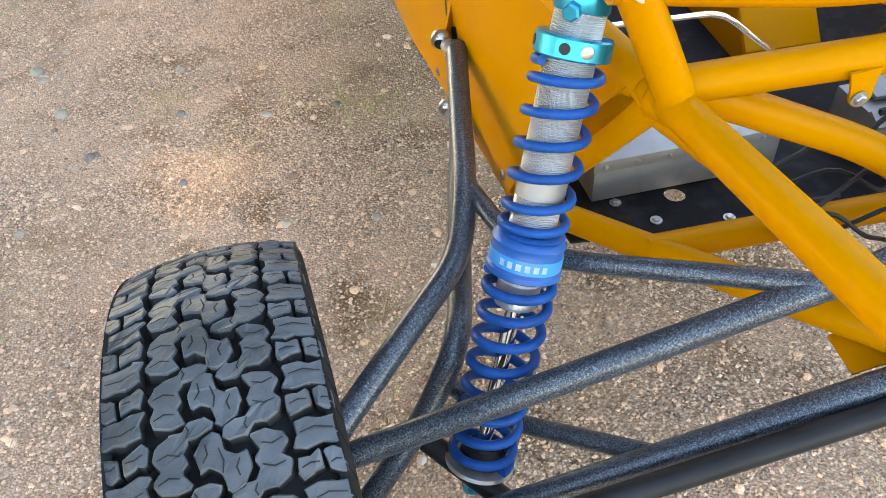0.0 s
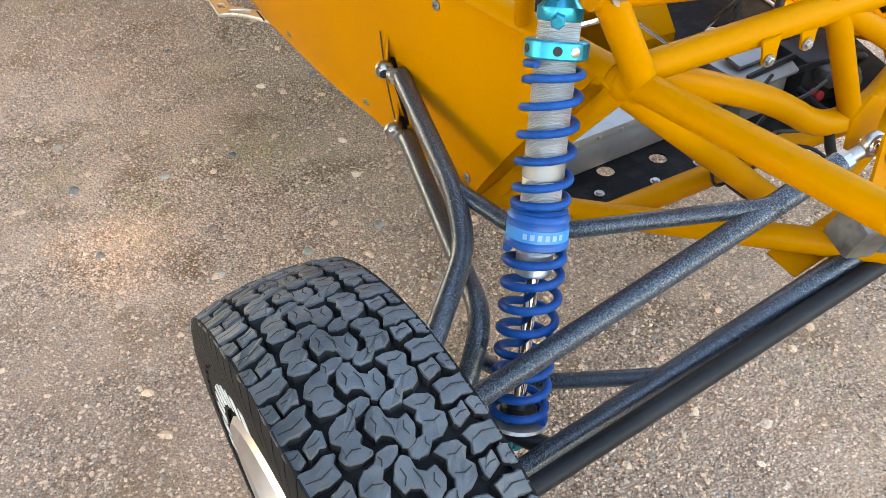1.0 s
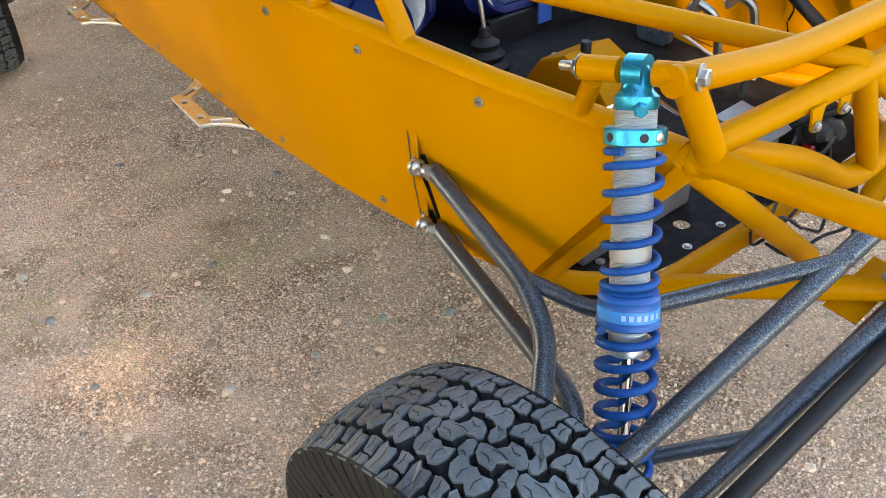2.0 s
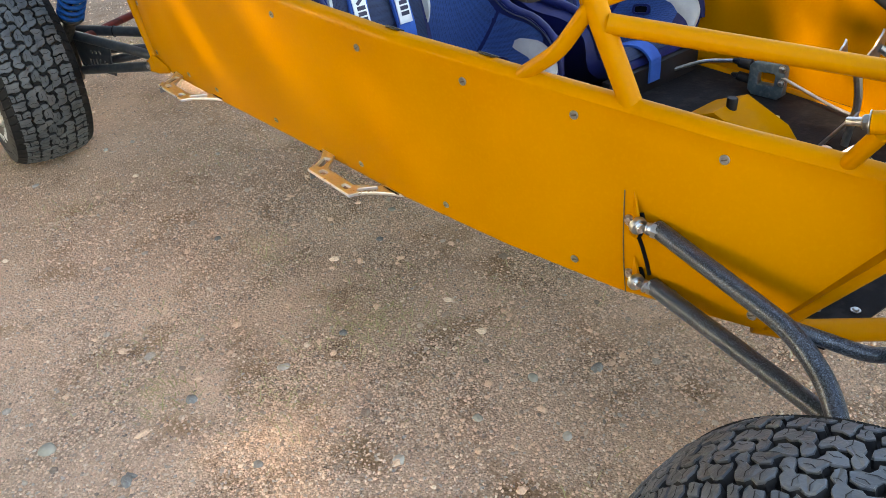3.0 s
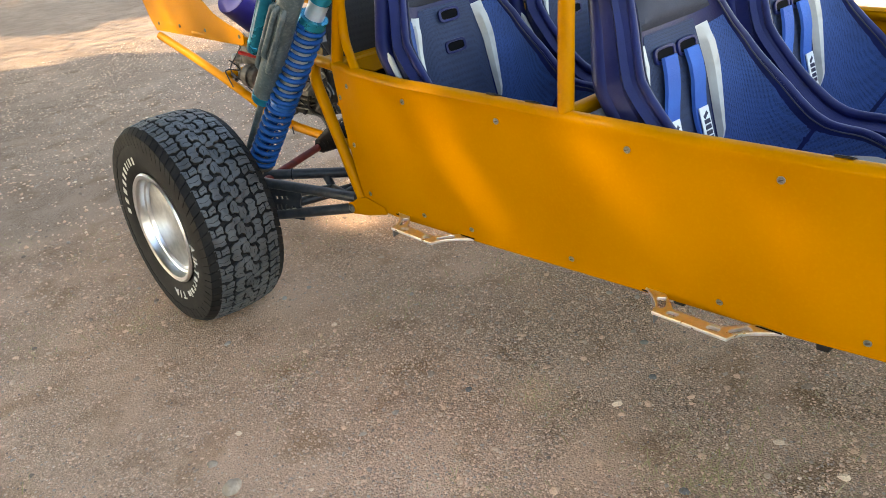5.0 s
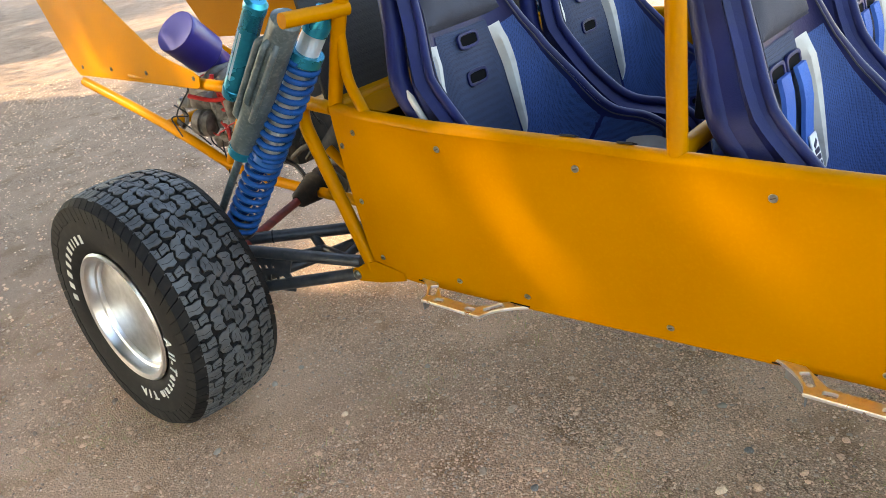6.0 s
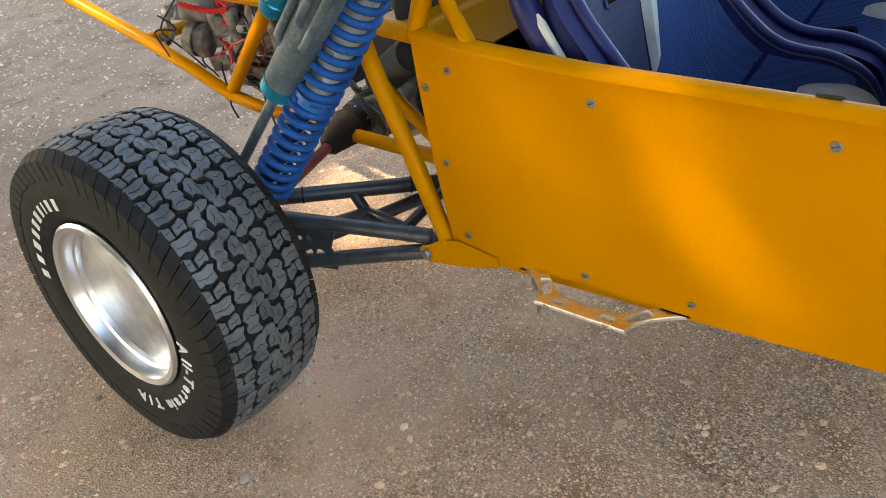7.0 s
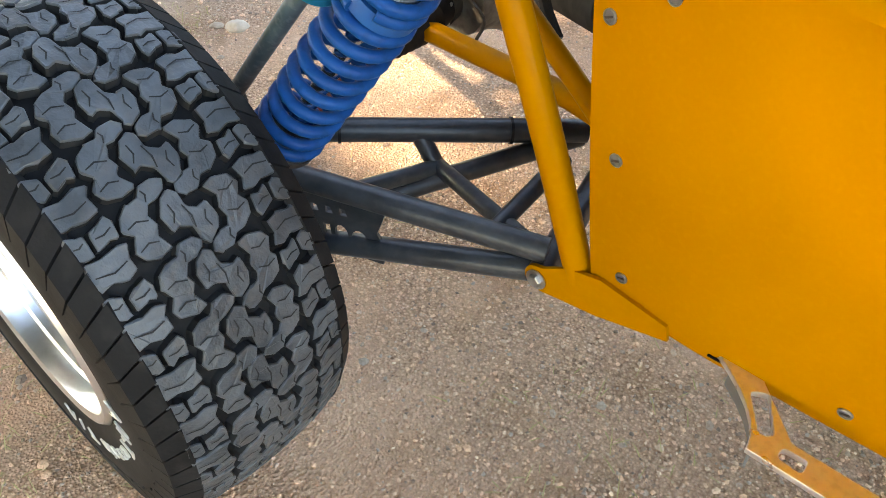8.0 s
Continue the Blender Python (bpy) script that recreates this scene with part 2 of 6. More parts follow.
def plate(outline, thick, m, holes=(), bevel=0.0):
    """A flat plate from an outline in its own plane, with holes cut through it."""
    cu = bpy.data.curves.new("outline", "CURVE")
    cu.dimensions, cu.fill_mode, cu.extrude, cu.bevel_depth, cu.bevel_resolution = "2D", "BOTH", max(thick / 2 - bevel, 0.0001), bevel, 1
    for loop in (outline, *holes):
        s = cu.splines.new("POLY")
        s.points.add(len(loop) - 1)
        for p, q in zip(s.points, loop):
            p.co = (q[0], q[1], 0, 1)
        s.use_cyclic_u = True
    ob = bpy.data.objects.new("outline", cu)
    me = bpy.data.meshes.new_from_object(ob)
    bm = bmesh.new()
    bm.from_mesh(me)
    bm.transform(m)
    bpy.data.objects.remove(ob)
    bpy.data.curves.remove(cu)
    bpy.data.meshes.remove(me)
    return bm


def basis(o, x, y):
    """A pose whose x and y axes lie along the two directions."""
    x = Vector(x).normalized()
    z = x.cross(Vector(y)).normalized()
    y = z.cross(x)
    return Matrix(((x.x, y.x, z.x, o[0]), (x.y, y.y, z.y, o[1]), (x.z, y.z, z.z, o[2]), (0, 0, 0, 1)))


def lerp_table(table, y):
    ys = [r[0] for r in table]
    return tuple(float(np.interp(y, ys, [r[k] for r in table])) for k in (1, 2))

# ---- the buggy ----
buggy = tagged(new("sand_buggy"), "yellow tube-frame sand buggy with blue bucket seats parked on gravel", "buggy")
CX = -0.05      # centre line of the car


def mirror(p):
    return (2 * CX - p[0], p[1], p[2])


# edges of the near side panel: y, x, z
TOP = [(1.10, -0.484, 0.822), (1.26, -0.528, 0.838), (1.42, -0.566, 0.847), (1.61, -0.597, 0.857), (1.83, -0.648, 0.876), (1.91, -0.667, 0.884), (2.13, -0.716, 0.902), (2.45, -0.728, 0.911),
       (2.79, -0.733, 0.924), (3.02, -0.736, 0.935), (3.40, -0.730, 0.943), (3.66, -0.700, 0.948), (3.83, -0.655, 0.950)]
BOT = [(1.315, -0.566, 0.510), (1.45, -0.567, 0.480), (1.61, -0.572, 0.449), (1.90, -0.614, 0.450), (2.25, -0.643, 0.449), (2.60, -0.643, 0.443), (3.20, -0.652, 0.439), (3.60, -0.650, 0.433), (3.766, -0.646, 0.440)]


YB0, YB1, YT0, YT1 = 1.315, 3.766, 1.105, 3.816     # front and rear ends of the lower and upper edges


def panel_f(y, h):
    """The share of the panel's length at a given y and height."""
    y0, y1 = YB0 + (YT0 - YB0) * h, YB1 + (YT1 - YB1) * h
    return (y - y0) / (y1 - y0)


def panel_point(f, h, side=1):
    """A place on the side panel: f from front to rear, h from the lower edge to the upper."""
    yb, yt = YB0 + f * (YB1 - YB0), YT0 + f * (YT1 - YT0)
    xb, zb = lerp_table(BOT, yb)
    xt, zt = lerp_table(TOP, yt)
    y, x, z = yb + (yt - yb) * h, xb + (xt - xb) * h, zb + (zt - zb) * h
    x -= 0.014 * math.sin(math.pi * h) ** 0.8 + 0.0025 * math.sin(9 * f + 4 * h)
    p = (x, y, z)
    return p if side > 0 else mirror(p)


def side_panel(side):
    """The bowed side panel, its upper edge rolled over the top rail."""
    bm = bmesh.new()
    nf, nh = 72, 14
    g = []
    for i in range(nf + 1):
        f = i / nf
        row = [panel_point(f, 0.945 * j / nh) for j in range(nh + 1)]
        y = YT0 + f * (YT1 - YT0)
        x, z = lerp_table(TOP, y)
        for k in range(9):
            a = radians(172 - 17 * k)
            row.append((x + 0.0195 + 0.0228 * math.cos(a), y, z - 0.0185 + 0.0222 * math.sin(a)))
        g.append([bm.verts.new(p if side > 0 else mirror(p)) for p in row])
    for i in range(nf):
        for j in range(len(g[0]) - 1):
            bm.faces.new((g[i][j], g[i + 1][j], g[i + 1][j + 1], g[i][j + 1]))
    bmesh.ops.recalc_face_normals(bm, faces=bm.faces[:])
    bmesh.ops.solidify(bm, geom=bm.faces[:], thickness=0.0025)
    return part("side_panel", bm, YELLOW, buggy)


panel_near = side_panel(1)
side_panel(-1)

TUBE_R = 0.0205


def frame_tube(pts, r=TUBE_R, both=False, k=0.3, name="frame_tube"):
    ob = part(name, tube(pts, r, k), YELLOW, buggy)
    if both:
        part(name, tube([mirror(p) for p in pts], r, k), YELLOW, buggy)
    return ob


top_line = [(x + 0.0200, y, z - 0.0190) for y, x, z in TOP]
bot_line = [(x + 0.020, y, z + 0.012) for y, x, z in BOT]
frame_tube(top_line, 0.0180, True, 0.4, "top_rail")
frame_tube(bot_line, 0.0190, True, 0.4, "bottom_rail")

NODE = (-0.456, 1.090, 0.803)
FRONT = [
    # front upper rails, braces and cross members
    [(-0.470, 1.13, 0.803), NODE, (-0.380, 0.52, 0.822)],
    [(-0.490, 1.185, 0.808), (-0.466, 1.103, 0.792), (-0.119, 1.075, 0.478)],
    [(-0.512, 1.090, 0.938), (-0.460, 1.072, 0.822), (-0.447, 1.083, 0.788)],
    [(-0.466, 1.102, 0.790), (-0.530, 1.315, 0.505)],
    [(-0.548, 1.34, 0.505), (-0.500, 1.275, 0.494), (-0.410, 1.180, 0.500), (-0.228, 0.940, 0.550), (-0.12, 0.80, 0.58)],
    [(-0.577, 1.606, 0.842), (-0.602, 1.678, 1.015), (-0.622, 1.75, 1.22)],
]
for pts in FRONT:
    frame_tube(pts, both=True)
frame_tube([(-0.545, 1.208, 0.906), (-0.512, 1.262, 0.822)], 0.0135, True)
frame_tube([(-0.632, 1.822, 0.864), (-0.622, 1.738, 0.925), (-0.606, 1.682, 1.01)], 0.0150, True)
frame_tube([(-0.448, 1.10, 0.812), (-0.20, 1.076, 0.704), (-0.10, 1.060, 0.632), (0.0, 1.060, 0.632), mirror((-0.20, 1.076, 0.704)), mirror((-0.448, 1.10, 0.812))], 0.0205, k=0.48)
frame_tube([(-0.455, 1.092, 0.815), (-0.165, 1.045, 0.852), mirror((-0.165, 1.045, 0.852)), mirror((-0.455, 1.092, 0.815))])
frame_tube([(-0.165, 1.045, 0.848), (-0.045, 1.055, 0.645)], 0.017)
frame_tube([(-0.155, 1.045, 0.848), (0.095, 1.050, 0.690)], 0.017)
frame_tube([(-0.53, 1.095, 0.935), (-0.30, 1.085, 0.905), mirror((-0.30, 1.085, 0.905)), mirror((-0.53, 1.095, 0.935))])
for sg in (1, -1):
    ends = [(-0.598, 1.652, 0.985), (-0.165, 1.045, 0.864)]
    frame_tube(ends if sg > 0 else [mirror(p) for p in ends], 0.0175)
    bm = bmesh.new()
    c = (-0.460, 1.098, 0.796)
    bmesh.ops.create_uvsphere(bm, u_segments=20, v_segments=14, radius=0.0215, matrix=Matrix.Translation(c if sg > 0 else mirror(c)))
    part("welded_joint", bm, YELLOW, buggy)
frame_tube([(-0.405, 1.165, 0.503), (-0.05, 1.150, 0.528), mirror((-0.405, 1.165, 0.503))])
frame_tube([(-0.609, 1.685, 1.02), mirror((-0.609, 1.685, 1.02))])
# strips that close the panels' front edges against the sloping tubes
for sg in (1, -1):
    bm = bmesh.new()
    rows = []
    for k in range(9):
        h = k / 8
        a = Vector(panel_point(0.0, h * 0.94)) + Vector((0.004, 0.002, 0))
        b = Vector((-0.530, 1.315, 0.505)).lerp(Vector((-0.466, 1.102, 0.790)), h) + Vector((-0.012, -0.002, 0))
        rows.append([bm.verts.new(p if sg > 0 else mirror(p)) for p in (a, a.lerp(b, 0.5) + Vector((-0.004, -0.004, 0)), b)])
    for p, q in zip(rows, rows[1:]):
        for k in range(2):
            bm.faces.new((p[k], p[k + 1], q[k + 1], q[k]))
    bmesh.ops.solidify(bm, geom=bm.faces[:], thickness=0.003)
    part("edge_strip", bm, YELLOW, buggy)
# posts and rear structure
REAR = [
    [(-0.712, 2.781, 0.908), (-0.662, 2.80, 1.19), (-0.60, 2.82, 1.45)],
    [(-0.635, 3.82, 0.93), (-0.645, 3.72, 1.19), (-0.63, 3.60, 1.45)],
    [(-0.640, 3.784, 0.425), (-0.648, 3.858, 0.65), (-0.646, 3.955, 0.89), (-0.55, 4.05, 0.95)],
    [(-0.64, 3.82, 0.935), (-0.53, 4.30, 0.935), (-0.49, 4.65, 0.935), (-0.45, 5.20, 0.94)],
    [(-0.405, 5.71, 0.890), (-0.385, 5.446, 0.798), (-0.380, 5.18, 0.713), (-0.372, 4.99, 0.640), (-0.345, 4.84, 0.552), (-0.335, 4.667, 0.517), (-0.335, 4.44, 0.502), (-0.335, 4.19, 0.490), (-0.335, 4.03, 0.484), (-0.36, 3.82, 0.46)],
    [(-0.33, 4.88, 0.540), (-0.47, 4.42, 0.925)],
]
for pts in REAR:
    frame_tube(pts, both=True)
frame_tube([(-0.680, 3.650, 0.932), (-0.645, 3.735, 1.02), (-0.642, 3.73, 1.16)], 0.0150, True)
frame_tube([(-0.73 + 0.015, 2.80, 0.905), (-0.48, 2.80, 0.905), mirror((-0.48, 2.80, 0.905)), mirror((-0.715, 2.80, 0.905))])
frame_tube([(-0.47, 4.08, 0.735), (-0.45, 3.93, 0.585), (-0.45, 3.84, 0.50)], 0.0165, True)
frame_tube([(-0.38, 5.18, 0.713), mirror((-0.38, 5.18, 0.713))])
frame_tube([(-0.63, 3.82, 0.93), mirror((-0.63, 3.82, 0.93))])


# ---- wheels ----
# outlines of the tread lugs of one pitch: (across, along) in half widths and pitches, and their thin cuts
BONE = [(-0.235, -0.18), (-0.17, -0.38), (-0.05, -0.48), (0.01, -0.40), (0.02, -0.16), (0.12, -0.05), (0.21, -0.09)]
BONE += [(-a, -b) for a, b in BONE]
CURL = [(0.27, -0.26), (0.40, -0.32), (0.55, -0.23), (0.595, -0.07), (0.52, 0.11), (0.585, 0.25), (0.545, 0.46), (0.42, 0.575), (0.31, 0.58), (0.235, 0.72), (0.10, 0.73), (0.025, 0.635), (0.06, 0.52), (0.17, 0.43),
        (0.26, 0.42), (0.32, 0.28), (0.29, 0.12), (0.345, -0.01)]
SHOULDER = [(0.655, -0.30), (0.79, -0.37), (0.90, -0.31), (1.04, -0.34), (1.04, 0.12), (0.86, 0.07), (0.72, 0.13), (0.615, 0.09), (0.675, -0.08)]
SMALL_BLOCK = [(0.645, 0.22), (0.73, 0.25), (0.845, 0.17), (0.85, 0.44), (0.76, 0.50), (0.655, 0.58), (0.62, 0.46)]
EDGE_BLOCK = [(0.885, 0.19), (0.97, 0.15), (1.05, 0.24), (1.05, 0.60), (0.95, 0.52), (0.895, 0.47)]
LUGS = [
    (BONE, [[(-0.17, -0.02), (-0.12, -0.14), (-0.13, -0.30)], [(-0.02, -0.20), (0.01, 0.0), (-0.01, 0.18)], [(0.15, 0.02), (0.11, 0.14), (0.13, 0.28)]]),
    (CURL, [[(0.36, -0.10), (0.45, -0.05), (0.55, -0.11)], [(0.34, 0.22), (0.44, 0.29), (0.54, 0.25)], [(0.27, 0.46), (0.24, 0.56), (0.26, 0.64)]]),
    (SHOULDER, [[(0.70, -0.12), (0.84, -0.18), (1.0, -0.12)]]),
    (SMALL_BLOCK, [[(0.66, 0.40), (0.74, 0.35), (0.82, 0.36)]]),
    (EDGE_BLOCK, [[(0.92, 0.40), (0.97, 0.36), (1.02, 0.38)]]),
]
LUGS += [([(-a, -b) for a, b in o], [[(-a, -b) for a, b in c] for c in cuts]) for o, cuts in LUGS[1:]]


def worn(o):
    """An outline with its corners cut off."""
    return [p.lerp(q, t) for p, q in zip(o, o[1:] + o[:1]) for t in (0.11, 0.89)]


def inset(o, d):
    """An outline moved inwards by d; outwards where d is negative."""
    area = sum(p.x * q.y - q.x * p.y for p, q in zip(o, o[1:] + o[:1]))
    sg = 1 if area > 0 else -1
    out = []
    for i, p in enumerate(o):
        d0, d1 = (p - o[i - 1]).normalized(), (o[(i + 1) % len(o)] - p).normalized()
        n = (Vector((-d0.y, d0.x)) + Vector((-d1.y, d1.x))).normalized()
        c = max(0.55, n.dot(Vector((-d1.y, d1.x))))
        out.append(p + n * (d * sg / c))
    return out


def tyre_meshes(R, W, H, rim, pitches, parent, label, flip=1):
    """Carcass, tread lugs, shoulder ribs and raised letters of a tyre whose axle is x; its outer face is -x."""
    depth = 0.014

    def crown(v):
        return R - 0.012 * abs(v) ** 2.4

    prof = []
    for k in range(29):
        v = -1 + 2 * k / 28
        prof.append((v * H, crown(v) - depth))
    side = [(0.470 * W, R - 0.035), (0.492 * W, R - 0.062), (0.500 * W, R - 0.095), (0.494 * W, R - 0.135), (0.470 * W, rim + 0.035), (0.430 * W, rim + 0.014), (0.400 * W, rim - 0.004)]
    full = [(-a, r) for a, r in side[::-1]] + prof + side
    bm = bmesh.new()
    seg = 96
    rings = [[bm.verts.new((a, r * math.cos(2 * math.pi * k / seg), r * math.sin(2 * math.pi * k / seg))) for k in range(seg)] for a, r in full]
    for a, b in zip(rings, rings[1:]):
        for k in range(seg):
            bm.faces.new((a[k], a[(k + 1) % seg], b[(k + 1) % seg], b[k]))
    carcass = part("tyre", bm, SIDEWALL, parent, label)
    bm = bmesh.new()
    p = 2 * math.pi / pitches

    def at(v, ang, r):
        return (flip * v * H, r * math.cos(ang), r * math.sin(ang))

    rng = random.Random(5)
    kk = p * R / H
    shapes = []
    for o, cuts in LUGS:
        o = worn([Vector((a, b * kk)) for a, b in o])
        rings = [(inset(o, -0.018), -depth - 0.001), (inset(o, -0.006), -0.0028), (inset(o, -0.002), -0.0009), (inset(o, 0.007), 0.0)]
        lines = []
        for c in cuts:
            c = [Vector((a, b * kk)) for a, b in c]
            side = []
            for k, q in enumerate(c):
                t = (c[min(k + 1, 2)] - c[max(k - 1, 0)]).normalized()
                side.append((q, Vector((-t.y, t.x)) * (0.009 if k == 1 else 0.006)))
            lines.append(side)
        shapes.append((rings, lines))

    def spot(e, i, lift):
        v = max(-1.06, min(1.06, e.x))
        return bm.verts.new(at(v, p * i + e.y * H / R, crown(v) + lift))

    for i in range(pitches):
        for rings, lines in shapes:
            dr = rng.uniform(-0.0012, 0.0006)
            jx, jy = rng.uniform(-0.008, 0.008), rng.uniform(-0.008, 0.008)
            wob = [Vector((rng.gauss(jx, 0.006), rng.gauss(jy, 0.006))) for _ in rings[0][0]]
            tip = [rng.gauss(0, 0.0006) for _ in rings[0][0]]
            rows = [[spot(e + w, i, lift + (dr + d if k else 0)) for e, w, d in zip(o, wob, tip)] for k, (o, lift) in enumerate(rings)]
            n = len(rows[0])
            for k in range(3):
                for q in range(n):
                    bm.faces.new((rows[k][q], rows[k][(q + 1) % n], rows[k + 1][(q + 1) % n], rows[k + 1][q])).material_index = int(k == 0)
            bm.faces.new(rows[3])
            # cuts are flat dark strips on the lug, painted as the shade inside them
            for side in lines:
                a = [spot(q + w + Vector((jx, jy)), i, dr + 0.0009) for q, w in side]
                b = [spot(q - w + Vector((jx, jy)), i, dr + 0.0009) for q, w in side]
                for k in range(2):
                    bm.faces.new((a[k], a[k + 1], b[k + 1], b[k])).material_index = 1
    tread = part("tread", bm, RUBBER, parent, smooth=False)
    tread.data.materials.append(RUBBER_SHADE)
    tagged(tread, kind="stuff")
    # shoulder ribs running down onto the sidewalls
    for s in (-1, 1):
        bm = bmesh.new()
        for i in range(pitches * 2):
            ang = p * (i / 2 + 0.2)
            long = i % 2
            path = [(H * 1.0, R - 0.014), (0.470 * W + 0.003, R - 0.033), (0.493 * W + 0.003, R - (0.075 if long else 0.071))]
            half = p * (0.246 if long else 0.243)
            rows = []
            for k, (a, r) in enumerate(path):
                lift = 0.005 if k < 2 else 0.0
                rows.append([bm.verts.new((s * (a + o), rr * math.cos(ang + d + 0.25 * p * k), rr * math.sin(ang + d + 0.25 * p * k)))
                             for d, o, rr in ((-half, -0.004, r - 0.003), (-half * 0.92, lift * 0.7, r + lift * 0.5), (half * 0.92, lift * 0.7, r + lift * 0.5), (half, -0.004, r - 0.003))])
            for a, b in zip(rows, rows[1:]):
                for k in range(3):
                    bm.faces.new((a[k], a[k + 1], b[k + 1], b[k]))
            bm.faces.new(rows[0])
            bm.faces.new(rows[-1][::-1])
        tagged(part("shoulder_rib", bm, SIDEWALL, parent), kind="stuff")
    return carcass


def bent_text(text, size, radius, mid, x, spread=1.0, caps=True):
    """Letters bent round a circle on a tyre's outer face; mid is the angle of the middle, measured from the top."""
    adv = 0.0
    glyphs, out = [], []
    for ch in text:
        cu = bpy.data.curves.new("letter", "FONT")
        cu.body, cu.size, cu.extrude = ch, size, 0.0012
        cu.resolution_u = 3
        cu.offset = 0.0009
        ob = bpy.data.objects.new("letter", cu)
        me = bpy.data.meshes.new_from_object(ob)
        w = (max(v.co.x for v in me.vertices) if len(me.vertices) else size * 0.3) + size * 0.10
        glyphs.append((me, adv))
        adv += w * spread
        bpy.data.objects.remove(ob)
        bpy.data.curves.remove(cu)
    for me, a in glyphs:
        bm = bmesh.new()
        bm.from_mesh(me)
        for v in bm.verts:
            ang = mid + (a + v.co.x - adv / 2) / radius
            r = radius + v.co.y - size * 0.35
            v.co = Vector((x - v.co.z, -r * math.sin(ang), r * math.cos(ang)))
        bpy.data.meshes.remove(me)
        out.append(bm)
    return out


def plain_marks(widths, size, radius, mid, x):
    """Plain upright marks in a row round a circle on a tyre's outer face."""
    bm = bmesh.new()
    gap = size * 0.16
    total = sum(widths) * size + gap * (len(widths) - 1)
    a = -total / 2
    for w in widths:
        rows = []
        for k in range(5):
            u = a + w * size * k / 4
            ang = mid + u / radius
            rows.append([bm.verts.new((x - d, -r * math.sin(ang), r * math.cos(ang))) for r, d in
                         ((radius - size * 0.35, 0), (radius - size * 0.35, 0.0012), (radius + size * 0.35, 0.0012), (radius + size * 0.35, 0))])
        for p_, q_ in zip(rows, rows[1:]):
            for k in range(3):
                bm.faces.new((p_[k], p_[k + 1], q_[k + 1], q_[k]))
        bm.faces.new(rows[0])
        bm.faces.new(rows[-1][::-1])
        a += w * size + gap
    return bm


def rim_mesh(r, W, parent, label):
    """A spun aluminium rim with a deep dish, open to -x."""
    bm = bmesh.new()
    h = W * 0.43
    prof = [(-h, r - 0.006), (-h - 0.003, r + 0.012), (-h - 0.011, r + 0.017), (-h - 0.018, r + 0.010), (-h - 0.014, r - 0.004), (-h - 0.004, r - 0.010), (-h + 0.016, r - 0.013),
            (-h + 0.020, r - 0.020), (-h + 0.034, r - 0.024), (-h + 0.07, r - 0.030), (-h + 0.11, r - 0.040), (-h + 0.135, r - 0.056), (-h + 0.146, r - 0.080), (-h + 0.150, 0.075), (-h + 0.142, 0.068), (-h + 0.10, 0.060), (-h + 0.095, 0.0)]
    seg = 64
    rings = [[bm.verts.new((a, q * math.cos(2 * math.pi * k / seg), q * math.sin(2 * math.pi * k / seg))) for k in range(seg)] for a, q in [(a, max(q, 0.0005)) for a, q in prof]]
    for a, b in zip(rings, rings[1:]):
        for k in range(seg):
            bm.faces.new((a[k], a[(k + 1) % seg], b[(k + 1) % seg], b[k]))
    rim = part("rim", bm, ALU, parent, label)
    bm = bmesh.new()
    lathe(bm, [(-h + 0.03, r - 0.030), (-h + 0.04, r - 0.012), (h, r - 0.012), (h + 0.008, r + 0.006), (h + 0.012, r + 0.004), (h + 0.006, r - 0.02), (h - 0.01, r - 0.03)], (0, 0, 0), (1, 0, 0), 48)
    part("rim_barrel", bm, ALU_DULL, parent)
    for k in range(5):
        a = 2 * math.pi * k / 5
        b2 = bmesh.new()
        lathe(b2, [(-0.012, 0.0), (-0.012, 0.007), (0.0, 0.010), (0.01, 0.010)], (-h + 0.142, 0.088 * math.cos(a), 0.088 * math.sin(a)), (1, 0, 0), 6)
        part("wheel_nut", b2, STEEL, parent)
    return rim


def wheel(name, m, R, W, H, rim, pitches, label, letters, flip=1):
    hub = bmesh.new()
    lathe(hub, [(-0.02, 0.03), (-0.02, 0.06), (W * 0.30, 0.065), (W * 0.34, 0.10), (W * 0.42, 0.10), (W * 0.44, 0.03)], (0, 0, 0), (1, 0, 0), 24)
    w = part(name, hub, DARK_STEEL, buggy, label)
    w.matrix_world = m
    t = tyre_meshes(R, W, H, rim, pitches, w, "black all-terrain tyre with raised white lettering", flip)
    rim_mesh(rim, W, w, "polished aluminium dished rim")
    x = -0.4985 * W
    rr = (R - 0.095 + rim + 0.030) / 2
    for bm in bent_text("All-Terrain T/A", 0.044, rr, letters[0], x, 1.38):
        if bm.verts:
            part("raised_letter", bm, WHITE_LETTER, w, "raised white letter")
    a = letters[1] - 0.205 / rr
    for wd in (0.62, 0.60, 0.66, 0.50, 0.50, 0.50, 0.34, 0.16, 0.44, 0.46):
        a += (wd * 0.046 / 2) / rr
        part("white_mark", plain_marks([wd * 0.85], 0.041, rr, a, x), WHITE_LETTER, w, "raised white mark")
        a += (wd * 0.046 / 2 + 0.0165) / rr
    return w


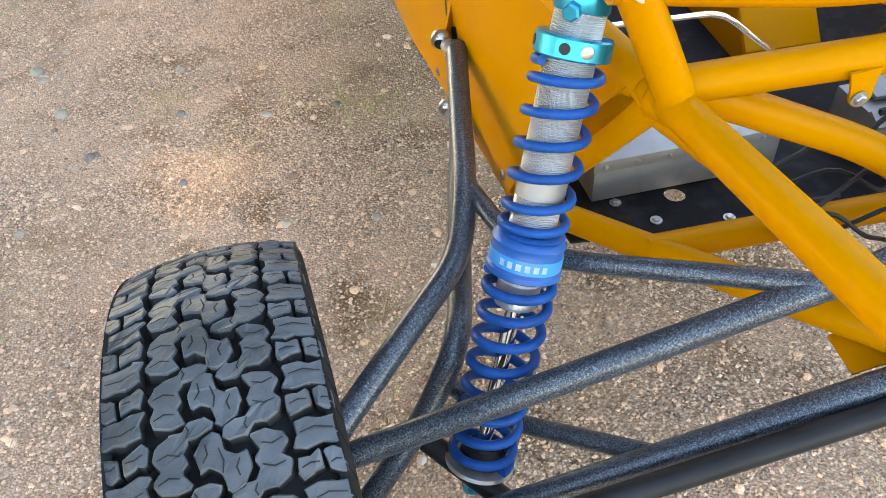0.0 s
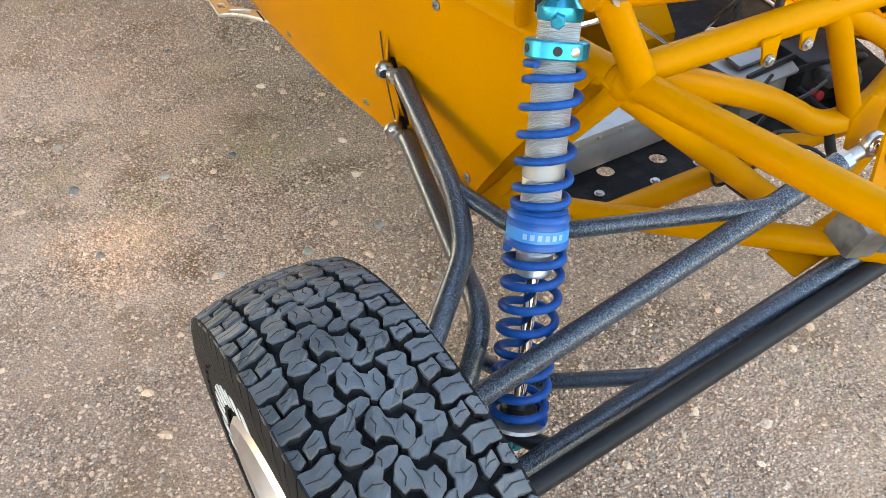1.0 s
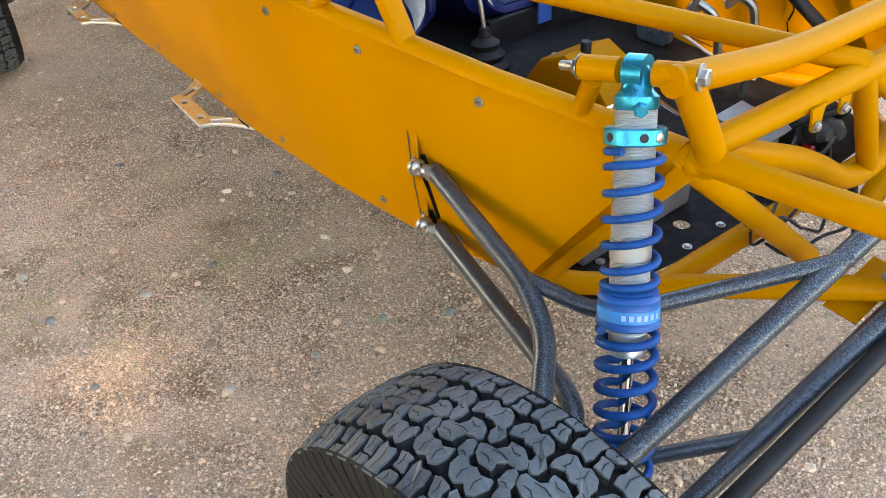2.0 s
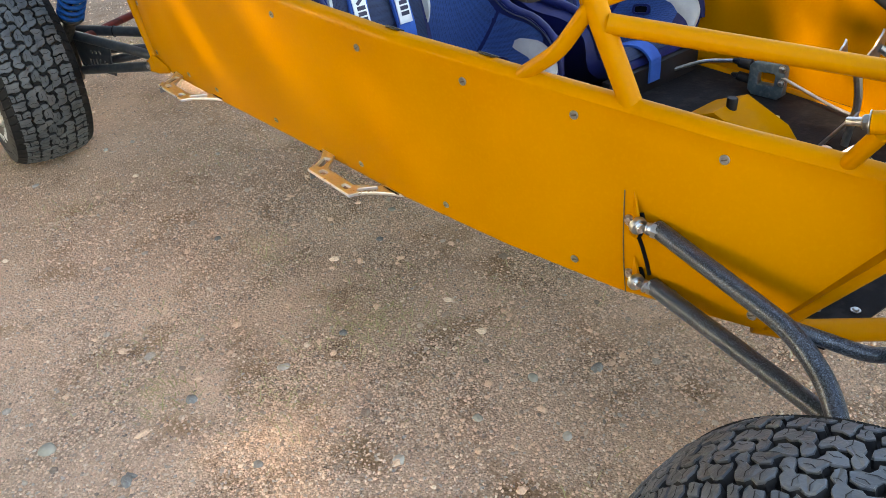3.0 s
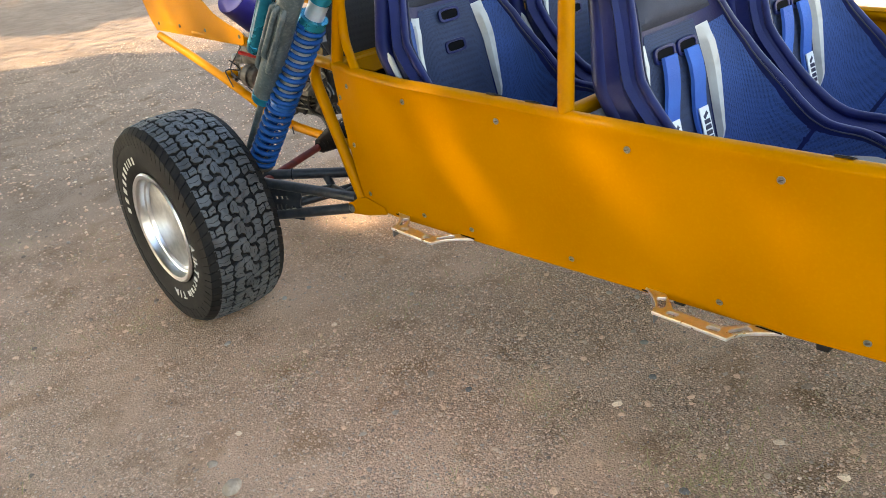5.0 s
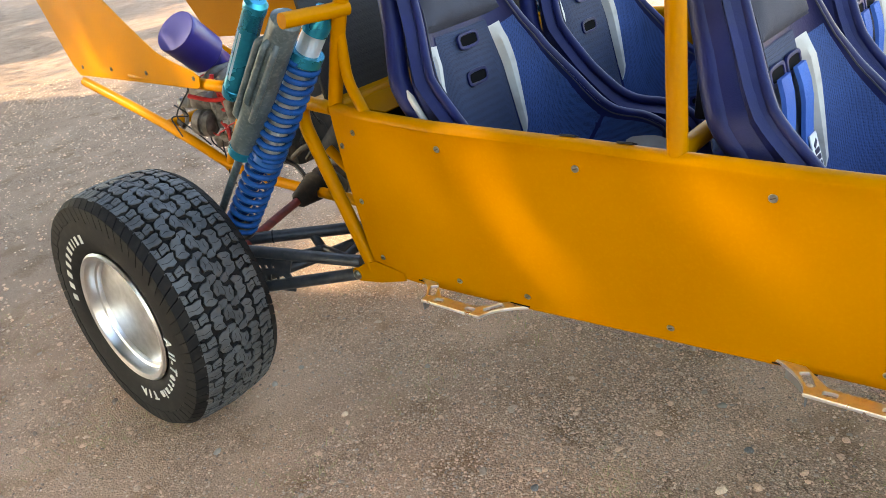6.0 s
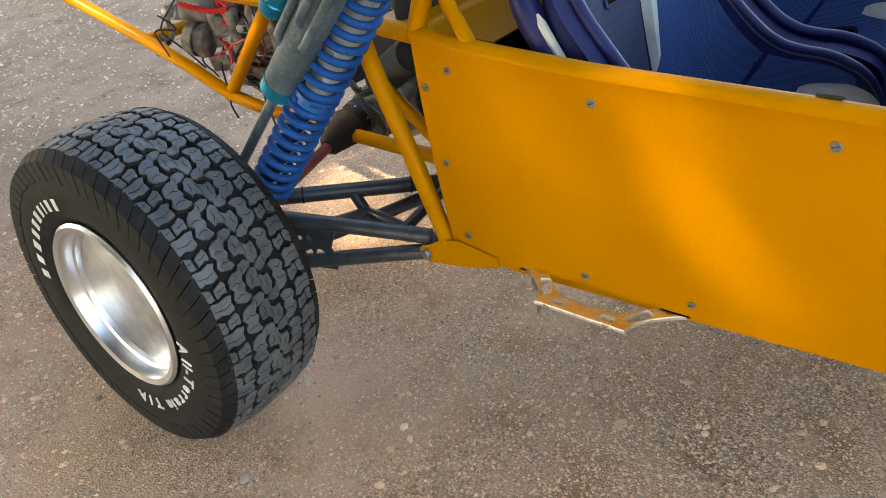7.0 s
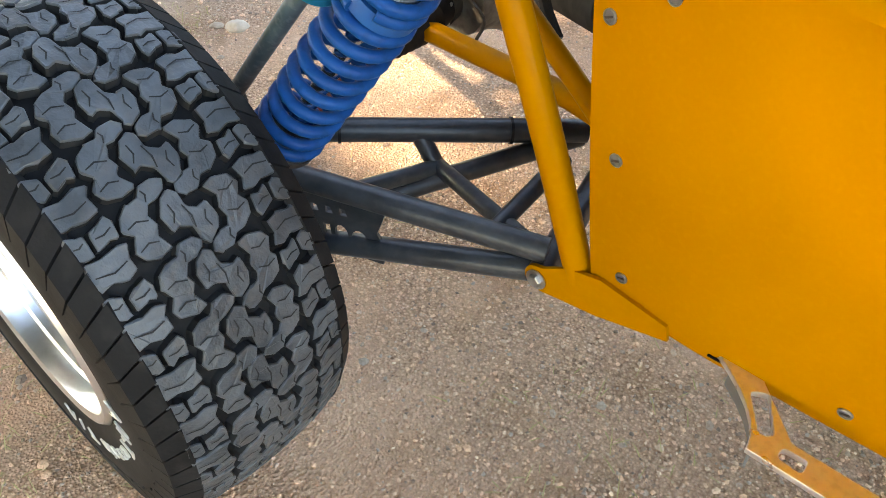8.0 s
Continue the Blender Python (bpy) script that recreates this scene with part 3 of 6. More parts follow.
REAR_R, FRONT_R = 0.403, 0.366
front_wheel = wheel("front_wheel", pose(-0.935, 0.912, FRONT_R - 0.003, 0, 0, 6.0), FRONT_R, 0.199, 0.091, 0.203, 41, "front wheel on black all-terrain tyre", (2.65, -0.9), flip=1)
rear_wheel = wheel("rear_wheel", pose(-1.017, 4.390, REAR_R - 0.006, 0, 0, -0.8), REAR_R, 0.308, 0.119, 0.203, 33, "rear wheel on wide black all-terrain tyre", (2.42, -0.80), flip=1)
for w0 in (front_wheel, rear_wheel):
    x, y, z = w0.matrix_world.translation
    c = copy_thing(w0, pose(2 * CX - x, y, z, 0, 0, 180))


# ---- front suspension ----
def bolt(name, p, axis, r=0.009, h=0.007, mat=None, parent=None, washer=True, length=0.02):
    bm = bmesh.new()
    p, ax = Vector(p), Vector(axis).normalized()
    if washer:
        lathe(bm, [(0, r * 1.5), (0.0018, r * 1.5)], p, ax, 16)
    lathe(bm, [(0.0, r), (h * 0.8, r), (h, r * 0.8)], p + ax * 0.0012, ax, 6)
    return part(name, bm, mat or STEEL, parent or buggy, smooth=False)


def rod_end(p, axis, to, parent, r=0.019):
    """A ball joint: eye ring, ball and shank that points to the tube."""
    p, ax, to = Vector(p), Vector(axis).normalized(), Vector(to)
    bm = bmesh.new()
    lathe(bm, [(-0.006, r * 0.72), (-0.006, r * 0.92), (-0.004, r), (0.004, r), (0.006, r * 0.92), (0.006, r * 0.72)], p, ax, 24)
    d = (to - p).normalized()
    sweep(bm, [p + d * r * 0.9, p + d * r * 1.5, to], [0.011, 0.0095, 0.0095], 12)
    lathe(bm, [(-0.006, 0.015), (0.006, 0.015)], p + d * ((to - p).length - 0.008), d, 6)
    eye = part("rod_end", bm, STEEL, parent, "zinc-plated rod end")
    bm = bmesh.new()
    bmesh.ops.create_uvsphere(bm, u_segments=16, v_segments=10, radius=r * 0.70, matrix=Matrix.Translation(p))
    lathe(bm, [(-0.013, 0.009), (0.013, 0.009)], p, ax, 14)
    part("ball", bm, CHROME, parent)
    return eye


UP_HEIM, LO_HEIM = (-0.614, 1.549, 0.643), (-0.608, 1.549, 0.516)


def front_arms(side):
    def s(p):
        return p if side > 0 else mirror(p)

    def arm(name, main, label):
        ob = part(name, main, HAMMER, buggy, label)
        return ob
    up = arm("upper_arm", tube([s(p) for p in [(-0.596, 1.522, 0.641), (-0.644, 1.228, 0.603), (-0.668, 1.150, 0.562), (-0.865, 0.962, 0.482)]], 0.0165, 0.45), "upper suspension arm in silver-vein black paint")
    part("arm_tube", tube([s(p) for p in [(-0.860, 0.972, 0.434), (-0.225, 0.925, 0.695)]], 0.0165), HAMMER, up)
    part("arm_brace", tube([s(p) for p in [(-0.641, 1.245, 0.603), (-0.600, 1.120, 0.590), (-0.545, 1.073, 0.602), (-0.315, 0.922, 0.662)]], 0.0125, 0.4), HAMMER, up)
    rod_end(s(UP_HEIM), (0.35, 0.9, 0.1), s((-0.600, 1.512, 0.640)), up, 0.0165)
    rod_end(s((-0.182, 0.920, 0.713)), (0, 1, 0), s((-0.227, 0.925, 0.694)), up)
    lo = arm("lower_arm", tube([s(p) for p in [(-0.594, 1.522, 0.514), (-0.688, 1.062, 0.505), (-0.745, 1.022, 0.410), (-0.860, 0.955, 0.300)]], 0.0165, 0.4), "lower suspension arm in silver-vein black paint")
    part("arm_tube", tube([s(p) for p in [(-0.860, 0.915, 0.302), (-0.175, 0.880, 0.552)]], 0.0165), HAMMER, lo)
    part("arm_brace", tube([s(p) for p in [(-0.715, 1.045, 0.460), (-0.640, 1.030, 0.368), (-0.485, 0.899, 0.436)]], 0.0125, 0.3), HAMMER, lo)
    part("arm_brace", tube([s(p) for p in [(-0.750, 1.015, 0.385), (-0.655, 0.918, 0.350)]], 0.0145), BLACK, lo)
    rod_end(s(LO_HEIM), (0.35, 0.9, 0.1), s((-0.597, 1.512, 0.513)), lo, 0.0165)
    tie = part("tie_rod", tube([s(p) for p in [(-0.860, 0.860, 0.355), (-0.155, 0.853, 0.546)]], 0.0145), BLACK, buggy, "plain black steering tie rod")
    rod_end(s((-0.108, 0.852, 0.560)), (0, 0, 1), s((-0.156, 0.853, 0.546)), tie)
    up2 = bmesh.new()
    sweep(up2, [s(p) for p in [(-0.872, 0.965, 0.49), (-0.885, 0.93, 0.38), (-0.872, 0.935, 0.28)]], [0.035, 0.045, 0.035], 14)
    part("steering_knuckle", up2, DARK_STEEL, buggy)
    # plate with bent-out fins that carries the rear joints
    def skin(y, z, out=0.0):
        h = (z - 0.449) / 0.408
        q = Vector(panel_point(panel_f(y, h), h))
        return s(q + Vector((-out, 0, 0)))
    for zc, h in ((0.641, 0.066), (0.514, 0.056)):
        o = [(-0.006, -0.040), (0.022, -0.030)] + [(0.026 + 0.015 * math.cos(a), 0.015 * math.sin(a)) for a in np.linspace(-1.2, 1.2, 7)] + [(0.014, h * 0.55), (-0.006, h)]
        base = skin(1.577, zc)
        fin = part("suspension_tab", plate(o, 0.004, basis(base, (-0.55 if side > 0 else 0.55, -0.835, 0), (0, 0, 1))), YELLOW, buggy)
        # dark strip laid on the panel as the shade beside the fin
        part("tab_shade_strip", tube([skin(1.560, zc + 0.018, 0.001), skin(1.553, zc - 0.005, 0.001), skin(1.562, zc - 0.032, 0.001)], 0.0045, 0.3), GAP_SHADE, fin)
        bolt("bolt", skin(1.583, zc - 0.008, 0.001), (-1 if side > 0 else 1, 0, 0), 0.0085, 0.006, BROWN_ZINC)
        bolt("bolt", s((-0.606, 1.530, zc)), (0, -1, 0), 0.008, 0.006, STEEL)
    part("plate_slot", tube([skin(1.565, 0.606, 0.0008), skin(1.556, 0.585, 0.0008), skin(1.545, 0.545, 0.0008), skin(1.540, 0.520, 0.0008)], 0.0042, 0.3), GAP_SHADE, buggy)


front_arms(1)
front_arms(-1)


# ---- coilover shocks ----
def helix(bm, o, ax, h0, h1, turns, R, r, phase=0.0, per=26, tight=0.6):
    """A coil spring; its end turns are closed up."""
    o, ax = Vector(o), Vector(ax).normalized()
    u = ax.orthogonal().normalized()
    v = ax.cross(u)
    n = int(turns * per)
    pts = []
    for i in range(n + 1):
        t = i / n
        q = t * turns
        lin = (q - 0.5 * min(q, 1.0) - 0.5 * max(0.0, q - turns + 1)) / (turns - 1)
        a = 2 * math.pi * q + phase
        pts.append(o + ax * (h0 + (h1 - h0) * lin) + (u * math.cos(a) + v * math.sin(a)) * R)
    return sweep(bm, pts, r, 10)


def marks_on_cylinder(o, ax, h, r, ang, widths, height, facing):
    """Short plain marks printed round a cylinder."""
    o, ax = Vector(o), Vector(ax).normalized()
    u = Vector(facing)
    u = (u - ax * u.dot(ax)).normalized()
    v = ax.cross(u)
    bm = bmesh.new()
    a = ang
    for w in widths:
        for k in range(2):
            a0, a1 = a + w * k / 2 / r, a + w * (k + 1) / 2 / r
            q = [bm.verts.new(o + ax * hh + (u * math.cos(aa) + v * math.sin(aa)) * rr) for aa, hh, rr in
                 ((a0, h, r), (a1, h, r), (a1, h + height, r), (a0, h + height, r))]
            bm.faces.new(q)
        a += (w + 0.004) / r
    bmesh.ops.solidify(bm, geom=bm.faces[:], thickness=0.0006)
    return bm


def front_shock(side):
    def s(p):
        return Vector(p if side > 0 else mirror(p))
    top, bot = s(SH_TOP), s(SH_BOT)
    ax = (bot - top).normalized()
    L = (bot - top).length
    face = Vector((-0.6 if side > 0 else 0.6, -0.75, 0.1))
    bm = bmesh.new()
    lathe(bm, [(0.035, 0.025), (0.040, 0.0265), (0.34, 0.0265), (0.342, 0.025)], (0, 0, 0), (0, 0, 1), 36)
    body = part("coilover_shock", bm, THREAD, buggy, "silver threaded coilover shock with blue spring")
    body.matrix_world = basis(top, ax.orthogonal(), ax.cross(ax.orthogonal()))
    inv = body.matrix_world.inverted()

    def sub(name, b, mat, label=""):
        b.transform(inv)
        return part(name, b, mat, body, label)
    b = bmesh.new()
    lathe(b, [(-0.012, 0.0), (-0.012, 0.012), (0.0, 0.0175), (0.014, 0.0185), (0.023, 0.0215), (0.030, 0.0285), (0.043, 0.0285), (0.046, 0.0265)], top, ax, 32)
    sub("shock_cap", b, TEAL, "teal anodised end cap")
    b = bmesh.new()
    lathe(b, [(-0.013, 0.021), (-0.013, 0.0225), (0.013, 0.0225), (0.013, 0.021)], top, (-0.31 * side, 0.95, -0.13), 26)
    sub("shock_eye", b, TEAL)
    b = bmesh.new()
    lathe(b, [(0, 0.0095), (0.008, 0.0095), (0.010, 0.007)], top + ax * 0.036 + face.normalized() * 0.0265, face, 6)
    sub("cap_screw", b, TEAL)
    b = bmesh.new()
    lathe(b, [(0.068, 0.027), (0.068, 0.038), (0.070, 0.040), (0.088, 0.040), (0.090, 0.038), (0.090, 0.027)], top, ax, 40)
    sub("adjuster_ring", b, TEAL, "teal anodised adjuster ring")
    u = (face - ax * face.dot(ax)).normalized()
    w = ax.cross(u)
    for a in (-2.3, -0.10 * side, 1.05 * side, 2.4):
        d = u * math.cos(a) + w * math.sin(a)
        b = bmesh.new()
        lathe(b, [(-0.004, 0.0058), (0.0008, 0.0058)], top + ax * 0.079 + d * 0.0395, d, 14)
        sub("spanner_hole", b, BLACK)
    d = u * math.cos(0.66) - w * math.sin(0.66) * side
    b = bmesh.new()
    lathe(b, [(-0.004, 0.0066), (0.001, 0.0066), (0.002, 0.005)], top + ax * 0.079 + d * 0.0395, d, 16)
    sub("clamp_screw", b, STEEL)
    b = bmesh.new()
    helix(b, top, ax, 0.096, 0.279, 6.3, 0.0348, 0.0054, 0.5)
    sub("upper_spring", b, BLUE_SPRING, "blue powder-coated coil spring")
    b = bmesh.new()
    lathe(b, [(0.279, 0.030), (0.279, 0.034), (0.282, 0.0385), (0.285, 0.034), (0.287, 0.039), (0.292, 0.0420), (0.297, 0.040), (0.301, 0.0405), (0.320, 0.0405), (0.323, 0.0430), (0.329, 0.0430), (0.332, 0.039), (0.334, 0.030)], top, ax, 40)
    sub("spring_slider", b, BLUE_RING, "blue nylon spring slider")
    b = bmesh.new()
    lathe(b, [(0.303, 0.0400), (0.303, 0.0416), (0.319, 0.0416), (0.319, 0.0400)], top, ax, 40)
    sub("slider_band", b, CYAN_BAND)
    sub("printed_marks", marks_on_cylinder(top, ax, 0.3070, 0.0420, -0.95 if side > 0 else 0.0, [0.006, 0.006, 0.006, 0.006, 0.006, 0.006], 0.008, face), PALE_PRINT)
    b = bmesh.new()
    helix(b, top, ax, 0.338, L - 0.036, 8.6, 0.0375, 0.0062, 1.2)
    sub("lower_spring", b, BLUE_SPRING)
    b = bmesh.new()
    lathe(b, [(0.34, 0.025), (0.372, 0.025), (0.374, 0.022)], top, ax, 28)
    sub("seal_head", b, ALU_DULL)
    b = bmesh.new()
    lathe(b, [(0.37, 0.0095), (L - 0.02, 0.0095)], top, ax, 18)
    sub("shaft", b, CHROME, "chromed shock shaft")
    b = bmesh.new()
    lathe(b, [(L - 0.055, 0.020), (L - 0.050, 0.026), (L - 0.038, 0.028)], top, ax, 24)
    sub("bump_stop", b, BLACK)
    b = bmesh.new()
    lathe(b, [(L - 0.033, 0.012), (L - 0.033, 0.043), (L - 0.028, 0.044), (L - 0.025, 0.040), (L - 0.023, 0.014)], top, ax, 36)
    sub("spring_seat", b, ALU_DULL, "aluminium lower spring seat")
    b = bmesh.new()
    lathe(b, [(L - 0.024, 0.013), (L - 0.018, 0.016), (L - 0.002, 0.017), (L + 0.012, 0.014)], top, ax, 20)
    lathe(b, [(-0.012, 0.018), (0.012, 0.018)], bot, (0, 1, 0), 20)
    sub("lower_eye", b, TEAL)
    b = bmesh.new()
    lathe(b, [(0.212, 0.0269), (0.212, 0.0274), (0.240, 0.0274), (0.240, 0.0269)], top, ax, 36)
    sub("body_sticker", b, ALU_SHEET)
    # pivot tubes and bolt at the top; the axle lies askew
    d = (s((-0.504, 1.078, 0.935)) - s((-0.552, 1.230, 0.914))).normalized()
    for a, b in ((-0.078, -0.024), (0.024, 0.080)):
        frame_tube([top + d * a, top + d * b], 0.0165, name="pivot_tube")
    bolt("pivot_bolt", top - d * 0.079, -d, 0.0115, 0.010)
    bolt("pivot_bolt", top + d * 0.081, d, 0.0115, 0.009)
    b = bmesh.new()
    lathe(b, [(0, 0.0065), (0.026, 0.0065), (0.028, 0.005)], top - d * 0.082, -d, 14)
    part("bolt_thread", b, STEEL, buggy)


SH_TOP, SH_BOT = (-0.529, 1.149, 0.930), (-0.692, 0.961, 0.352)
front_shock(1)
front_shock(-1)


# ---- rear suspension ----
def rear_end(side):
    def s(p):
        return Vector(p if side > 0 else mirror(p))
    arm = part("trailing_arm", tube([s(p) for p in [(-0.80, 4.451, 0.475), (-0.625, 4.283, 0.455), (-0.32, 3.99, 0.420)]], 0.021), ARM_BLACK, buggy, "black tubular rear trailing arm with gusset plates")
    for name, pts, r in (
        ("arm_tube", [(-0.82, 4.325, 0.494), (-0.632, 3.850, 0.446)], 0.0195),
        ("arm_tube", [(-0.80, 4.31, 0.328), (-0.632, 3.862, 0.402)], 0.0195),
        ("arm_brace", [(-0.531, 4.190, 0.440), (-0.533, 4.148, 0.388)], 0.016),
        ("arm_brace", [(-0.72, 4.20, 0.415), (-0.533, 4.144, 0.392)], 0.0145),
        ("arm_brace", [(-0.533, 4.144, 0.392), (-0.625, 3.900, 0.436)], 0.0145),
        ("arm_tube", [(-0.78, 4.27, 0.352), (-0.533, 4.130, 0.375), (-0.32, 4.00, 0.405)], 0.018),
        ("arm_brace", [(-0.640, 3.945, 0.430), (-0.45, 3.95, 0.455)], 0.0145),
        ("pivot_tube", [(-0.655, 3.846, 0.415), (-0.30, 3.93, 0.415)], 0.021)):
        part(name, tube([s(p) for p in pts], r), ARM_BLACK, arm)
    o = [(-0.04, -0.010), (-0.03, -0.075), (0.165, -0.098), (0.172, -0.06), (0.16, -0.035), (0.175, 0.0), (0.19, 0.045), (-0.04, 0.055)]
    holes = [[(0.097 + 0.012 * math.cos(a), -0.052 + 0.019 * math.sin(a)) for a in np.linspace(0, 6.283, 14)[:-1]]]
    for x0 in (0.025, 0.045, 0.066):
        holes.append([(x0, -0.074), (x0 + 0.012, -0.074), (x0 + 0.012, -0.036), (x0, -0.036)])
    holes.append([(0.128 + 0.014 * math.cos(a), -0.056 + 0.019 * math.sin(a)) for a in np.linspace(0, 6.283, 14)[:-1]])
    for x0 in (0.05, 0.075, 0.10):
        holes.append([(x0, -0.012), (x0 + 0.012, -0.012), (x0 + 0.010, 0.0), (x0, 0.002)])
    g = plate(o, 0.006, basis(s((-0.777, 4.255, 0.423)), s((-0.650, 3.90, 0.42)) - s((-0.793, 4.300, 0.405)), (0, 0, 1)), [h[::-1] for h in holes])
    part("gusset_plate", g, ARM_BLACK, arm, "black gusset plate with cut-out marks")
    b = bmesh.new()
    sweep(b, [s(p) for p in [(-0.84, 4.32, 0.53), (-0.86, 4.315, 0.415), (-0.84, 4.31, 0.29)]], [0.05, 0.075, 0.05], 18)
    part("bearing_carrier", b, DARK_STEEL, arm)
    for t in (0.365, 0.80):
        p, q = s((-0.80, 4.451, 0.475)), s((-0.32, 3.99, 0.420))
        b = bmesh.new()
        lathe(b, [(-0.0025, 0.0222), (-0.0025, 0.0235), (0.0025, 0.0235), (0.0025, 0.0222)], p.lerp(q, t), q - p, 20)
        part("cable_tie", b, BLACK, arm)
    # pivot tab on the chassis
    o = [(0.0, -0.016), (0.008, -0.019), (0.10, -0.008), (0.205, 0.016), (0.20, 0.040), (0.10, 0.060), (0.05, 0.050), (0.010, 0.026)] + [(-0.016 * math.sin(a) * 1.2, 0.003 + 0.021 * math.cos(a)) for a in np.linspace(0.3, 2.9, 8)]
    m = basis(s((-0.657, 3.848, 0.413)), (0, -1, 0.02), (0, 0.02, 1))
    part("pivot_tab", plate(o, 0.006, m), YELLOW, buggy)
    bolt("pivot_bolt", s((-0.662, 3.846, 0.415)), (-side, 0, 0), 0.011, 0.007)
    # coilover
    top, bot = s((-0.673, 3.745, 1.205)), s((-0.822, 4.262, 0.475))
    ax = (bot - top).normalized()
    L = (bot - top).length
    b = bmesh.new()
    lathe(b, [(0.04, 0.030), (0.045, 0.033), (0.46, 0.033), (0.462, 0.03)], (0, 0, 0), (0, 0, 1), 32)
    body = part("rear_coilover", b, THREAD, buggy, "long rear coilover shock with blue springs")
    body.matrix_world = basis(top, ax.orthogonal(), ax.cross(ax.orthogonal()))
    inv = body.matrix_world.inverted()

    def sub(name, bb, mat, label="", par=None):
        bb.transform(inv)
        return part(name, bb, mat, par or body, label)
    b = bmesh.new()
    lathe(b, [(-0.018, 0.004), (-0.012, 0.022), (0.012, 0.026), (0.028, 0.036), (0.060, 0.036), (0.062, 0.033)], top, ax, 28)
    sub("shock_cap", b, TEAL)
    b = bmesh.new()
    lathe(b, [(0.120, 0.034), (0.120, 0.048), (0.150, 0.048), (0.150, 0.034)], top, ax, 36)
    sub("adjuster_ring", b, TEAL)
    b = bmesh.new()
    helix(b, top, ax, 0.150, 0.472, 11.0, 0.0440, 0.0088, 0.4, 22)
    sub("upper_spring", b, BLUE_SPRING, "blue coil spring")
    b = bmesh.new()
    lathe(b, [(0.470, 0.034), (0.470, 0.047), (0.492, 0.047), (0.492, 0.034)], top, ax, 36)
    sub("spring_slider", b, BLUE_RING)
    b = bmesh.new()
    helix(b, top, ax, 0.489, L - 0.138, 9.6, 0.0440, 0.0086, 1.0, 22)
    sub("lower_spring", b, BLUE_SPRING, "blue coil spring")
    b = bmesh.new()
    lathe(b, [(0.45, 0.0125), (L - 0.02, 0.0125)], top, ax, 16)
    sub("shaft", b, CHROME)
    b = bmesh.new()
    lathe(b, [(L - 0.136, 0.014), (L - 0.136, 0.049), (L - 0.126, 0.049), (L - 0.122, 0.022), (L - 0.06, 0.024), (L - 0.01, 0.020), (L + 0.014, 0.012)], top, ax, 30)
    sub("spring_seat", b, DARK_STEEL)
    # bypass shock with its reservoir
    t2, b2 = s((-0.792, 3.735, 1.225)), s((-0.775, 4.345, 0.565))
    a2 = (b2 - t2).normalized()
    L2 = (b2 - t2).length
    b = bmesh.new()
    lathe(b, [(0.0, 0.02), (0.02, 0.040), (0.50, 0.040), (0.515, 0.034)], t2, a2, 30)
    by = part("bypass_shock", b, GREY_BODY, buggy, "grey bypass shock with side tubes and teal reservoir")
    f2 = Vector((-0.85 * side, -0.35, 0.2))
    f2 = (f2 - a2 * f2.dot(a2)).normalized()
    w2 = a2.cross(f2)
    for ang, h0, h1 in ((-0.5 * side, 0.08, 0.36), (0.15 * side, 0.08, 0.31), (1.0 * side, 0.10, 0.40)):
        d = f2 * math.cos(ang) + w2 * math.sin(ang)
        part("bypass_tube", tube([t2 + a2 * h0 + d * 0.034, t2 + a2 * (h0 + 0.015) + d * 0.049, t2 + a2 * (h1 - 0.015) + d * 0.049, t2 + a2 * h1 + d * 0.034], 0.0095, 0.4, 10), GREY_BODY, by)
    b = bmesh.new()
    lathe(b, [(0.505, 0.030), (0.505, 0.0405), (0.535, 0.0405), (0.545, 0.02)], t2, a2, 26)
    part("seal_head", b, TEAL, by)
    b = bmesh.new()
    lathe(b, [(0.53, 0.0125), (L2 - 0.01, 0.0125)], t2, a2, 16)
    part("shaft", b, GREY_BODY, by)
    b = bmesh.new()
    lathe(b, [(-0.014, 0.022), (0.014, 0.022)], b2, (1, 0, 0), 20)
    part("lower_eye", b, DARK_STEEL, by)
    rt, rb = s((-0.805, 3.825, 1.265)), s((-0.805, 4.035, 1.015))
    b = bmesh.new()
    lathe(b, [(0.0, 0.022), (0.01, 0.031), (0.035, 0.031), (0.038, 0.029), ((rb - rt).length - 0.03, 0.029), ((rb - rt).length - 0.028, 0.031), ((rb - rt).length, 0.029), ((rb - rt).length + 0.01, 0.02)], rt, rb - rt, 28)
    part("reservoir", b, TEAL, by, "scuffed teal reservoir with printed marks")
    part("printed_marks", marks_on_cylinder(rt, rb - rt, 0.10, 0.0295, -0.3, [0.008, 0.008, 0.008], 0.16, (-side, -0.1, 0.3)), PALE_PRINT, by)
    # upper shock mounts
    frame_tube([s((-0.63, 3.70, 1.205)), s((-0.83, 3.72, 1.215))], 0.02, name="shock_mount")
    # drive shaft
    ax_p = [s((-0.355, 4.375, 0.505)), s((-0.90, 4.310, 0.425))]
    sh = part("drive_shaft", tube(ax_p, 0.0155), material("drive_shaft_paint", (0.12, 0.02, 0.015), (0.28, 0.03, 0.02), 12, 0.5, fine=(0.03, 0.02, 0.02), fine_scale=40, fine_mix=0.6) if side > 0 else RED, buggy, "red-brown greasy drive shaft")
    d = (ax_p[0] - ax_p[1]).normalized()
    b = bmesh.new()
    prof = [(0.0, 0.021)]
    for i in range(7):
        r0 = 0.026 + 0.0040 * i
        prof += [(0.006 + 0.017 * i, r0), (0.013 + 0.017 * i, r0 + 0.007), (0.019 + 0.017 * i, r0 - 0.001)]
    prof += [(0.13, 0.050), (0.16, 0.050)]
    lathe(b, prof, ax_p[0] - d * 0.075, d, 28)
    part("rubber_boot", b, BOOT, sh, "black ribbed rubber boot")
    b = bmesh.new()
